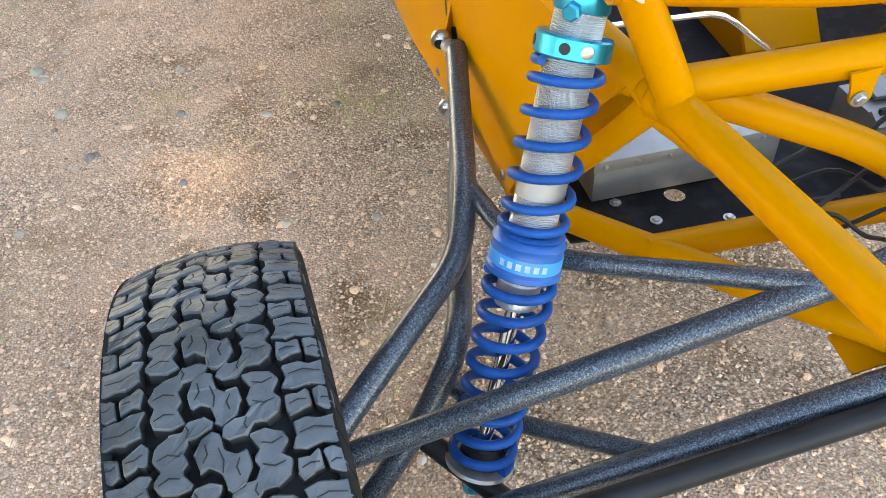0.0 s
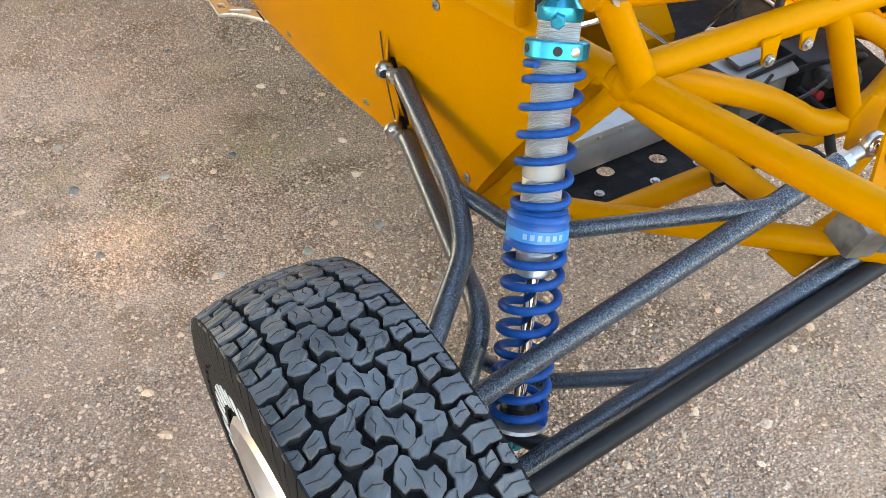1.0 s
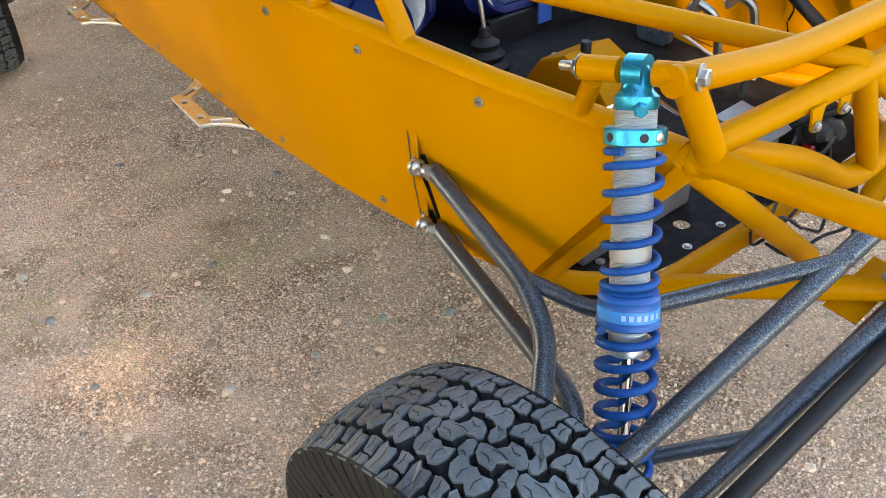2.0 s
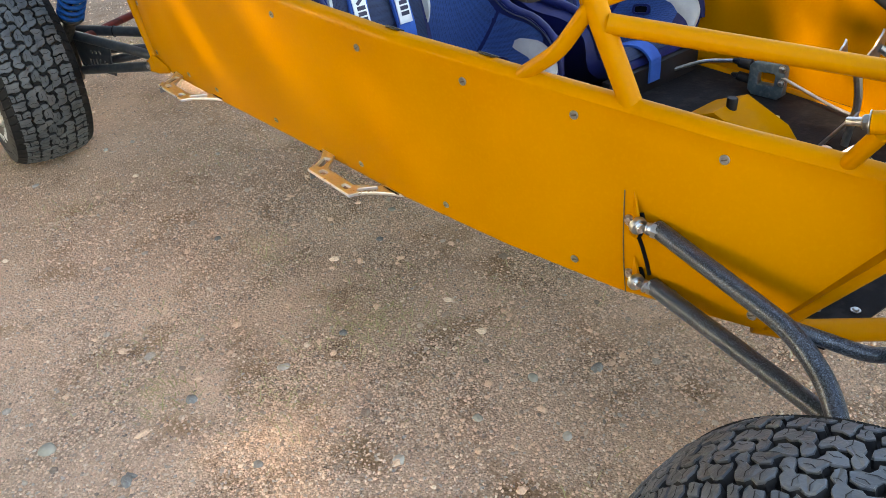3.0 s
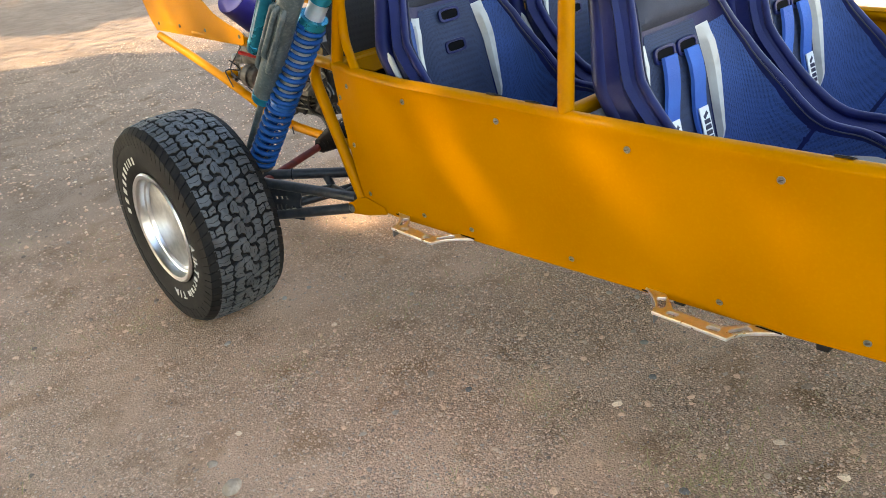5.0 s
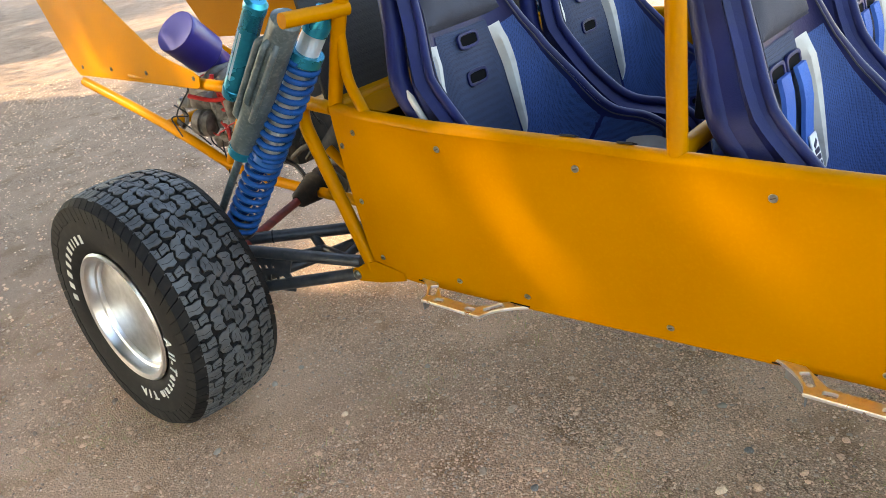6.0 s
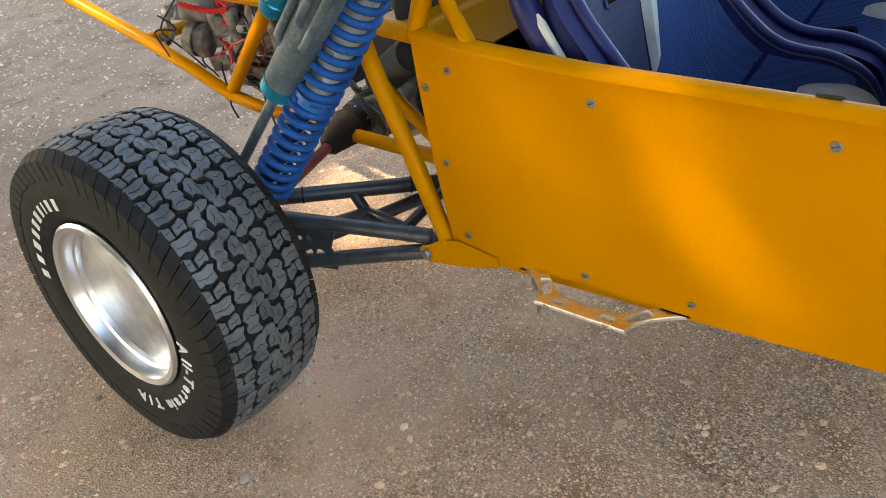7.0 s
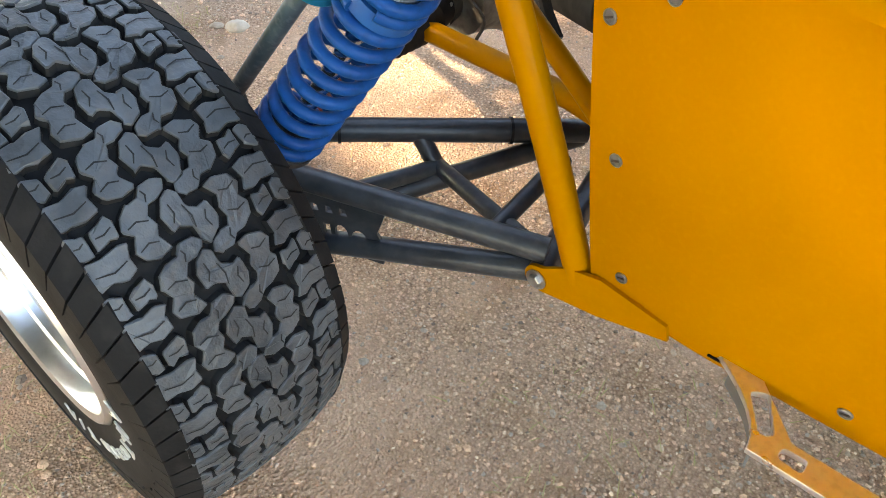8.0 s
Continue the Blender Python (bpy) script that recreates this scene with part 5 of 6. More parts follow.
def bucket_seat(name, m, label, harness):
    bm = bmesh.new()
    ns, nu = 44, 36
    inner, outer = [], []
    for i in range(ns + 1):
        ri, ro = [], []
        for j in range(nu + 1):
            u = -1 + 2 * j / nu
            p, n = seat_surface(i / ns, u)
            ri.append(bm.verts.new(p))
            side = Vector((math.copysign(1.0, u), 0, 0)) * max(0.0, (abs(u) - 0.5) / 0.5) * 0.05
            ro.append(bm.verts.new(p - n * (0.075 - 0.045 * abs(u)) + side))
        inner.append(ri)
        outer.append(ro)
    for i in range(ns):
        for j in range(nu):
            bm.faces.new((inner[i][j], inner[i][j + 1], inner[i + 1][j + 1], inner[i + 1][j]))
            bm.faces.new((outer[i][j], outer[i + 1][j], outer[i + 1][j + 1], outer[i][j + 1]))
    for j in range(nu):
        bm.faces.new((inner[0][j], outer[0][j], outer[0][j + 1], inner[0][j + 1]))
        bm.faces.new((inner[ns][j], inner[ns][j + 1], outer[ns][j + 1], outer[ns][j]))
    for i in range(ns):
        bm.faces.new((inner[i][0], inner[i + 1][0], outer[i + 1][0], outer[i][0]))
        bm.faces.new((inner[i][nu], outer[i][nu], outer[i + 1][nu], inner[i + 1][nu]))
    seat = part(name, bm, VINYL, buggy, label)

    def sub(nm, b, mat, lab=""):
        return part(nm, b, mat, seat, lab)
    for sgn in (-1, 1):
        pts, rad = [], []
        for i in range(46):
            s = i / 45
            p, n = seat_surface(s, sgn * 1.0)
            pts.append(p + Vector((sgn * 0.016, 0, 0)) - n * 0.004)
            rad.append(0.009 + 0.004 * math.sin(math.pi * min(1, s * 1.02)) ** 0.6)
        b = bmesh.new()
        sweep(b, pts, rad, 14)
        sub("side_bolster", b, VINYL, "rolled navy vinyl bolster")
        b = seat_patch(bmesh.new(), 0.50, 0.86, 0, 0, 0.014, 18, 8, lambda a: tuple(sorted((sgn * (0.57 - 0.02 * a), sgn * (0.975 - 0.035 * a)))))
        sub("wing_pad", b, MESH_BLUE, "blue mesh wing padding")
        b = seat_patch(bmesh.new(), 0.66, 0.865, 0, 0, 0.021, 14, 4, lambda a: tuple(sorted((sgn * (0.555 - 0.02 * a), sgn * (0.565 + 0.13 * a)))))
        sub("white_flash", b, WHITE_VINYL, "white vinyl flash")
        b = seat_patch(bmesh.new(), 0.18, 0.485, 0, 0, 0.014, 14, 8, lambda a: tuple(sorted((sgn * 0.58, sgn * 0.975))))
        sub("thigh_pad", b, MESH_BLUE)
        b = seat_patch(bmesh.new(), 0.03, 0.36, 0, 0, 0.020, 12, 6, lambda a: tuple(sorted((sgn * (0.70 + 0.14 * a), sgn * (0.975 - 0.11 * a)))))
        sub("white_flash", b, WHITE_VINYL)
        p, n = seat_surface(0.36, sgn * 0.78)
        q, _ = seat_surface(0.40, sgn * 0.78)
        w, _ = seat_surface(0.36, sgn * 0.82)
        mm = basis(p + (q - p).cross(w - p).normalized() * 0.014 * (-sgn), q - p, w - p)
        o = [(0.034 * math.copysign(abs(math.cos(a)) ** 0.5, math.cos(a)), 0.016 * math.copysign(abs(math.sin(a)) ** 0.5, math.sin(a))) for a in np.linspace(0, 2 * math.pi, 25)[:-1]]
        sub("belt_slot", plate(o, 0.008, mm, [[(x * 0.8, y * 0.7) for x, y in o][::-1]], 0.0015), VINYL)
        # solid dark plate, painted as the shade inside the slot
        sub("slot_opening", plate([(x * 0.8, y * 0.7) for x, y in o], 0.004, mm), GAP_SHADE)
        # rear edge of the shell's side, with a pale strip in front of it
        pts = []
        for i in range(24):
            q, n = seat_surface(0.60 + 0.40 * i / 23, sgn * 1.0)
            pts.append(q + Vector((sgn * 0.028, 0.125 - 0.05 * i / 23, -0.015)))
        b = bmesh.new()
        sweep(b, pts, [0.024 + 0.004 * math.sin(math.pi * i / 23) for i in range(24)], 12)
        sub("back_bolster", b, VINYL)
        if harness:
            b = bmesh.new()
            rows = []
            for i, q in enumerate(pts):
                e, n = seat_surface(0.60 + 0.40 * i / 23, sgn * 1.0)
                rows.append([b.verts.new(e.lerp(q, t) + Vector((sgn * (0.020 + 0.012 * math.sin(math.pi * t)), 0, 0))) for t in (0.0, 0.25, 0.5, 0.75, 1.0)])
            for r0, r1 in zip(rows, rows[1:]):
                for k in range(4):
                    b.faces.new((r0[k], r0[k + 1], r1[k + 1], r1[k]))
            sub("shell_flank", b, VINYL, "smooth navy vinyl flank of the shell")
        else:
            b = bmesh.new()
            sweep(b, [q + Vector((sgn * 0.014, -0.030, -0.002)) for q in pts[3:12]], [0.002] + [0.009] * 7 + [0.002], 8)
            sub("side_flash", b, WHITE_VINYL, "pale side strip")
        # seams
        pts = [seat_surface(0.06 + 0.86 * k / 40, sgn * 0.985)[0] + seat_surface(0.06 + 0.86 * k / 40, sgn * 0.985)[1] * 0.004 for k in range(41)]
        b = bmesh.new()
        sweep(b, pts, 0.0022, 6)
        sub("piping", b, GREY_CLOTH)
    b = seat_patch(bmesh.new(), 0.08, 0.46, -0.53, 0.53, 0.024, 16, 12)
    sub("seat_cushion", b, MESH_DARK, "grey-blue mesh seat cushion")
    b = seat_patch(bmesh.new(), 0.50, 0.878, -0.54, 0.54, 0.016, 18, 12)
    sub("back_cushion", b, MESH_DARK, "grey-blue mesh back cushion")
    b = seat_patch(bmesh.new(), 0.885, 0.995, -0.80, 0.80, 0.034, 12, 14)
    sub("headrest", b, GREY_CLOTH, "dark grey headrest")
    for s0, us in (((0.845, (-0.26, 0.20)),) if harness else ((0.858, (0.0,)), (0.800, (0.0,)))):
        for u in us:
            p, n = seat_surface(s0, u)
            q, _ = seat_surface(s0 + 0.02, u)
            mm = basis(p + n * 0.017, (1, 0, 0), q - p)
            o = [(0.045 * math.copysign(abs(math.cos(a)) ** 0.5, math.cos(a)), 0.021 * math.copysign(abs(math.sin(a)) ** 0.5, math.sin(a))) for a in np.linspace(0, 2 * math.pi, 25)[:-1]]
            ring = [(x * 0.84, y * 0.74) for x, y in o]
            sub("belt_slot", plate(o, 0.008, mm, [ring[::-1]], 0.0015), VINYL)
            # dark plate fills the ring in place of a shaded opening
            sub("slot_opening", plate(ring, 0.003, mm), GAP_SHADE)
    if harness:
        for u in (-0.26, 0.19):
            pts = []
            for k in range(13):
                s = 0.842 - 0.28 * k / 12
                p, n = seat_surface(s, u * (1 + 0.35 * k / 12))
                pts.append((p + n * (0.026 + 0.006 * math.sin(k * 1.1)), n))
            b = bmesh.new()
            rows = []
            for p, n in pts:
                rows.append([b.verts.new(p + Vector((dx, 0, 0)) + n * dz) for dx, dz in ((-0.030, 0), (-0.028, 0.009), (0.028, 0.009), (0.030, 0))])
            for r0, r1 in zip(rows, rows[1:]):
                for k in range(3):
                    b.faces.new((r0[k], r0[k + 1], r1[k + 1], r1[k]))
                b.faces.new((r0[3], r0[0], r1[0], r1[3]))
            b.faces.new(rows[0])
            b.faces.new(rows[-1])
            strap = sub("shoulder_strap", b, STRAP, "bright blue padded harness strap")
            p0, n0 = pts[4]
            p1, n1 = pts[7]
            mm = basis((p0 + p1) / 2 + n0 * 0.0125, (1, 0, 0), p0 - p1)
            b = bmesh.new()
            box(b, (0.044, (p1 - p0).length * 0.98, 0.004), mm, 0.001)
            sub("strap_label", b, LABEL_WHITE, "white label with dark marks")
            for k in range(4):
                b = bmesh.new()
                box(b, (0.026, 0.011, 0.002), mm @ Matrix.Translation((0.002, -0.030 + 0.0155 * k, 0.0025)))
                sub("label_mark", b, PRINT_DARK)
            b = bmesh.new()
            box(b, (0.022, 0.009, 0.002), mm @ Matrix.Translation((0.0, 0.034, 0.0025)) @ pose(0, 0, 0, 0, 0, 35))
            sub("label_mark", b, PRINT_DARK)
        # buckle and lap belts on the cushion
        for sgn in (-1, 1):
            pts = [seat_surface(0.49 - 0.02 * k, sgn * (0.55 - 0.12 * k))[0] + seat_surface(0.49 - 0.02 * k, 0)[1] * (0.035 + 0.01 * math.sin(k * 2)) for k in range(5)]
            b = bmesh.new()
            sweep(b, rounded(pts, 0.4, 3), 0.024, 8, True, 0.22)
            sub("lap_belt", b, STRAP)
        # belt ends heaped on the cushion with their pads, buckle and links
        for c, size, turn, mat, nm in (((-0.01, -0.190, 0.255), (0.075, 0.085, 0.03), (32, 12, 20), STRAP, "belt_pad"), ((0.08, -0.130, 0.215), (0.07, 0.09, 0.028), (-20, 24, -30), STRAP, "belt_pad"),
                                       ((-0.02, -0.255, 0.225), (0.060, 0.070, 0.024), (18, -14, 35), RED, "belt_buckle"), ((-0.05, -0.150, 0.200), (0.05, 0.06, 0.03), (0, 20, 10), RED, "belt_buckle")):
            b = bmesh.new()
            box(b, size, pose(*c, *turn), 0.008)
            sub(nm, b, mat)
        for k, c in enumerate(((-0.03, -0.285, 0.235), (0.0, -0.300, 0.228), (-0.05, -0.265, 0.228), (0.01, -0.275, 0.245))):
            b = bmesh.new()
            ring = [Vector(c) + Matrix.Rotation(k * 0.9, 3, "Z") @ Vector((0.020 * math.cos(a), 0.012 * math.sin(a), 0.007 * math.sin(2 * a + k))) for a in np.linspace(0, 5.6, 12)]
            sweep(b, ring, 0.003, 6)
            sub("buckle_link", b, CHROME)
        b = bmesh.new()
        rows = []
        for k in range(15):
            q, n = seat_surface(max(0.0, 0.30 - 0.027 * k), -0.06)
            q = q + n * (0.030 if k else 0.024) + Vector((0, 0, -0.022 * max(0, k - 11)))
            rows.append([b.verts.new(q + Vector((dx, 0, 0)) + n * dz) for dx, dz in ((-0.024, -0.008), (-0.024, 0.0), (0.024, 0.0), (0.024, -0.008))])
        for r0, r1 in zip(rows, rows[1:]):
            for k in range(4):
                b.faces.new((r0[k], r0[(k + 1) % 4], r1[(k + 1) % 4], r1[k]))
        sub("crotch_strap", b, STRAP, "blue webbing strap over the cushion's front")
    for y in (-0.45, -0.08):
        b = bmesh.new()
        box(b, (0.42, 0.03, 0.16), pose(0, y, 0.11), 0.004)
        sub("seat_mount", b, BLACK)
    seat.matrix_world = m
    return seat


for y, z, has in ((2.638, 0.357, True), (3.475, 0.395, False)):
    for x in (-0.36, 0.263):
        bucket_seat("bucket_seat", pose(x, y, z, 0, 0, 0), "navy blue bucket seat with mesh cloth and white flashes" + (" and blue harness" if has else ""), has)

# ---- tail, air filter and engine ----
def tail_panel(side):
    o = [(0.0, -0.010), (0.02, -0.018), (1.08, -0.024), (1.13, 0.02), (1.24, 0.20), (1.40, 0.46), (0.92, 0.46), (0.72, 0.37), (0.52, 0.245), (0.36, 0.150), (0.265, 0.100), (0.14, 0.066), (0.03, 0.045), (-0.01, 0.025)]
    a, b = Vector((-0.520, 4.63, 0.945)), Vector((-0.400, 5.85, 0.945))
    if side < 0:
        a, b = Vector(mirror(a)), Vector(mirror(b))
    ob = part("tail_panel", plate(o, 0.004, basis(a, b - a, (0, 0, 1))), YELLOW, buggy, "yellow sheet tail panel")
    for u, v in ((0.03, 0.018), (0.40, 0.02), (0.72, 0.02), (1.02, 0.015)):
        p = a + (b - a).normalized() * u + Vector((-0.003 * side, 0, v))
        bolt("panel_fastener", p, (-side, 0, 0), 0.006, 0.003, DARK_STEEL, ob)


tail_panel(1)
tail_panel(-1)
bm = bmesh.new()
fo, fa = Vector((-0.315, 5.02, 1.085)), Vector((0.60, 0.12, -0.58)).normalized()
lathe(bm, [(0.012, 0.0), (0.010, 0.079), (0.0, 0.083), (-0.002, 0.088), (0.004, 0.091), (0.02, 0.090), (0.17, 0.088), (0.19, 0.07), (0.22, 0.06), (0.30, 0.055)], fo, fa, 36)
filt = part("air_filter", bm, FILTER_BLUE, buggy, "indigo cylindrical air filter canister")
bm = bmesh.new()
lathe(bm, [(0.0, 0.074), (-0.001, 0.0845), (-0.0035, 0.086), (-0.004, 0.074), (-0.002, 0.0)], fo, fa, 36)
part("filter_lid", bm, FILTER_RIM, filt, "lavender filter end cap")
part("printed_marks", marks_on_cylinder(fo, fa, 0.15, 0.0885, 0.1, [0.010, 0.02, 0.012, 0.02, 0.014], 0.014, (-0.9, -0.2, 0.3)), PALE_PRINT, filt)
bm = bmesh.new()
box(bm, (0.46, 0.44, 0.34), pose(CX, 4.72, 0.72), 0.04)
engine = part("engine", bm, ENGINE_DARK, buggy, "dirty engine with pipes, hoses and wires")
rng = random.Random(11)
for k in range(5):
    bm = bmesh.new()
    y = 4.62 + 0.09 * k
    part("intake_runner", tube([(-0.10, y, 0.90), (-0.24, y, 0.90), (-0.31, y + 0.01, 0.82), (-0.30, y, 0.70)], 0.021, 0.4, 12), GREASE, engine)
bm = bmesh.new()
box(bm, (0.10, 0.12, 0.10), pose(-0.28, 4.98, 0.82, 8, 0, 12), 0.02)
part("alternator", bm, GREASE, engine)
bm = bmesh.new()
lathe(bm, [(0, 0.03), (0.01, 0.05), (0.03, 0.055), (0.032, 0.045), (0.045, 0.045), (0.047, 0.055), (0.08, 0.05), (0.09, 0.03)], (-0.33, 4.90, 0.72), (-0.2, 0.6, 0.1), 24)
part("pulley_housing", bm, GREASE, engine)
bm = bmesh.new()
lathe(bm, [(0, 0.10), (0.04, 0.12), (0.10, 0.12), (0.104, 0.128), (0.114, 0.128), (0.118, 0.11), (0.16, 0.10), (0.20, 0.085), (0.26, 0.075)], (0.02, 4.36, 0.52), (-1, 0, 0), 28)
part("gearbox", bm, GREASE, engine, "oily cast gearbox")
for k in range(26):
    a = Vector((-0.33 + rng.uniform(-0.05, 0.08), 4.50 + rng.uniform(0, 0.62), 0.90 + rng.uniform(-0.22, 0.04)))
    pts = [a]
    for i in range(5):
        a = a + Vector((rng.uniform(-0.04, 0.04), rng.uniform(-0.10, 0.10), rng.uniform(-0.09, 0.03)))
        pts.append(a)
    part("hose" if k % 3 == 0 else "wire", tube(pts, 0.009 if k % 3 == 0 else 0.0032, 0.45, 7, 3), (RED, BLACK, GREASE, BLACK)[k % 4], engine)
# cooling fins, brackets and small castings
for k in range(9):
    bm = bmesh.new()
    box(bm, (0.05, 0.30, 0.006), pose(-0.285, 4.70, 0.60 + 0.022 * k, 0, 0, 0), 0.001)
    part("cooling_fin", bm, GREASE, engine)
for k in range(26):
    y, z = 4.42 + rng.uniform(0, 0.66), 0.56 + rng.uniform(0, 0.36)
    bm = bmesh.new()
    if k % 2:
        box(bm, (rng.uniform(0.03, 0.07), rng.uniform(0.03, 0.09), rng.uniform(0.025, 0.06)), pose(-0.31 + rng.uniform(-0.03, 0.03), y, z, rng.uniform(-25, 25), rng.uniform(-20, 20), rng.uniform(-30, 30)), 0.005)
    else:
        r = rng.uniform(0.012, 0.03)
        lathe(bm, [(0, r * 0.7), (0.006, r), (0.03, r), (0.034, r * 0.8), (0.06, r * 0.6), (0.064, r * 0.3)], (-0.27 + rng.uniform(-0.03, 0.03), y, z), (-1, rng.uniform(-0.5, 0.5), rng.uniform(-0.4, 0.6)), 14)
    part("engine_fitting", bm, (GREASE, ALU_SHEET, GREASE, ALU_SHEET, ENGINE_DARK)[k % 5], engine)
for k in range(14):
    a = Vector((-0.36 + rng.uniform(-0.03, 0.05), 4.05 + rng.uniform(0, 0.5), 0.90 + rng.uniform(-0.25, 0.06)))
    pts = [a]
    for i in range(4):
        a = a + Vector((rng.uniform(-0.03, 0.05), rng.uniform(-0.09, 0.09), rng.uniform(-0.08, 0.03)))
        pts.append(a)
    part("hose" if k % 3 == 0 else "wire", tube(pts, 0.010 if k % 3 == 0 else 0.0035, 0.45, 7, 3), (BLACK, ENGINE_DARK, BLACK, GREASE)[k % 4], engine)
# ribbed hose near the drive joint
prof = []
for i in range(14):
    prof += [(0.016 * i, 0.040), (0.016 * i + 0.008, 0.047)]
bm = bmesh.new()
lathe(bm, prof, (-0.42, 4.02, 0.80), (0.30, 0.72, -0.45), 22)
part("ribbed_hose", bm, ENGINE_DARK, engine)
bm = bmesh.new()
lathe(bm, prof, (-0.30, 3.98, 0.64), (0.5, 0.8, -0.2), 22)
part("ribbed_hose", bm, ENGINE_DARK, engine)
# dark mesh bulkhead and yellow shelf behind the rear seats
bm = bmesh.new()
box(bm, (1.10, 0.012, 0.62), pose(CX, 3.93, 1.22, -8, 0, 0), 0.003)
part("mesh_bulkhead", bm, mesh_fabric("black_mesh", (0.02, 0.02, 0.022), (0.006, 0.006, 0.006)), buggy, "black mesh bulkhead behind the seats")
bm = bmesh.new()
box(bm, (1.12, 0.30, 0.004), pose(CX, 3.80, 0.935, 4, 0, 0), 0.001)
part("rear_shelf", bm, YELLOW, buggy, "yellow sheet shelf behind the seats")
bm = bmesh.new()
box(bm, (1.02, 0.004, 0.44), pose(CX, 3.80, 0.70), 0.001)
part("rear_bulkhead", bm, BLACK, buggy)

# ---- the tree that shades the car ----
def shade_tree():
    """A broad tree beside the car; its open crown lets a few patches of sun through."""
    tree = tagged(new("shade_tree"), "broad leafy tree that shades the car", "tree")
    bark = material("bark", (0.07, 0.05, 0.035), (0.16, 0.12, 0.09), 18, 0.9, bump=0.8, bump_scale=30)
    leaf = material("leaf", (0.04, 0.07, 0.02), (0.09, 0.13, 0.035), 2.0, 0.6)
    rng = random.Random(21)
    root = Vector((-8.6, 7.6, 0.0))
    crotch = root + Vector((0.3, -0.2, 2.6))
    bm = bmesh.new()
    sweep(bm, rounded([root + Vector((0, 0, -0.1)), root + Vector((0.05, 0, 0.5)), root + Vector((0.1, -0.1, 1.5)), crotch], 0.4, 4), [0.42 - 0.012 * i for i in range(12)], 16)
    part("trunk", bm, bark, tree)
    for k in range(9):
        tip = Vector((-6.3 + rng.uniform(-3.2, 3.0), 5.6 + rng.uniform(-5.5, 5.0), 6.2 + rng.uniform(-1.0, 1.2)))
        mid = crotch.lerp(tip, 0.5) + Vector((0, 0, 0.5))
        bm = bmesh.new()
        line = rounded([crotch + Vector((0, 0, -0.1)), mid, tip], 0.45, 5)
        sweep(bm, line, [0.20 * (1 - 0.85 * i / (len(line) - 1)) for i in range(len(line))], 10)
        part("limb", bm, bark, tree)
    # open places in the crown: spots on the panel and on the ground that the sun reaches, with their radius
    spots = [((-0.70, 3.50, 0.80), 0.03, 0.80), ((-0.69, 3.17, 0.66), 0.036, 0.82), ((-0.70, 3.13, 0.62), 0.025, 0.78), ((-0.70, 3.24, 0.85), 0.028, 0.82), ((-0.70, 2.95, 0.78), 0.02, 0.80), ((-0.70, 2.83, 0.82), 0.025, 0.80),
             ((-0.70, 2.64, 0.82), 0.025, 0.80), ((-0.69, 2.58, 0.68), 0.035, 0.84), ((-0.69, 2.42, 0.72), 0.02, 0.78), ((-0.68, 2.19, 0.69), 0.045, 0.88), ((-0.65, 1.85, 0.76), 0.02, 0.76),
             ((-1.00, 2.17, 0.0), 0.25, 0.49), ((-1.27, 2.13, 0.0), 0.20, 0.43), ((0.24, 4.70, 0.0), 0.28, 0.42), ((0.12, 4.98, 0.0), 0.22, 0.40), ((-1.36, 4.55, 0.0), 0.24, 0.46),
             ((-0.45, 5.2, 1.2), 0.55, 0.80), ((0.56, 1.62, 0.78), 0.34, 0.86), ((0.58, 2.35, 0.88), 0.14, 0.75), ((0.58, 3.15, 0.92), 0.14, 0.70)]
    g = np.random.default_rng(21)
    centres = [(-5.4 + 0.33 * i + rng.uniform(-0.25, 0.25), -4.0 + 0.39 * j + rng.uniform(-0.25, 0.25), rng.uniform(5.2, 7.6), rng.uniform(0.35, 0.7)) for i in range(29) for j in range(60)]
    # lower skirt on the tree's own side, added out of view to dim the panel
    for _ in range(230):
        h = rng.uniform(1.6, 5.4)
        centres.append((root.x + rng.uniform(-1.5, 1.5) - SUN_TO.x * h / SUN_TO.z, root.y + rng.uniform(-9.5, 4.0) - SUN_TO.y * h / SUN_TO.z, h, rng.uniform(0.5, 0.9)))
    # unseen clumps added to cut the skylight on the ground beyond the car
    centres += [(rng.uniform(3.4, 9.5), rng.uniform(6.5, 14.0), rng.uniform(4.6, 7.6), rng.uniform(0.6, 1.0)) for _ in range(380)]
    # more unseen clumps, added past the crown to shade the far ground
    centres += [(rng.uniform(-2.5, 12.0), rng.uniform(15.0, 36.0), rng.uniform(5.2, 8.0), rng.uniform(0.9, 1.6)) for _ in range(520)]
    centres = np.array(centres)
    close = (centres[:, 0] > -4.2) & (centres[:, 0] < 3.2) & (centres[:, 1] > -1.5) & (centres[:, 1] < 10.4)
    c = np.repeat(centres, np.where(close, 380, 190), axis=0)
    v = g.normal(size=(len(c), 3)) * np.array([1, 1, 0.6]) * c[:, 3:4] * 0.55
    h = c[:, 2] + v[:, 2]
    st = np.array(SUN_TO)
    p = np.stack([c[:, 0] + v[:, 0], c[:, 1] + v[:, 1], np.zeros(len(c))], 1) + st[None] * (h / st[2])[:, None]
    keep = np.ones(len(p), bool)
    for q, r, w in spots:
        d = p - np.array(q)
        d = d - (d @ st)[:, None] * st[None]
        keep &= ~((np.linalg.norm(d, axis=1) < r + (0.062 if q[2] > 0.1 else 0.03)) & (g.random(len(p)) < w))
    # a long opening towards the far edge of the crown
    fx, fy = p[:, 0] - st[0] / st[2] * p[:, 2], p[:, 1] - st[1] / st[2] * p[:, 2]
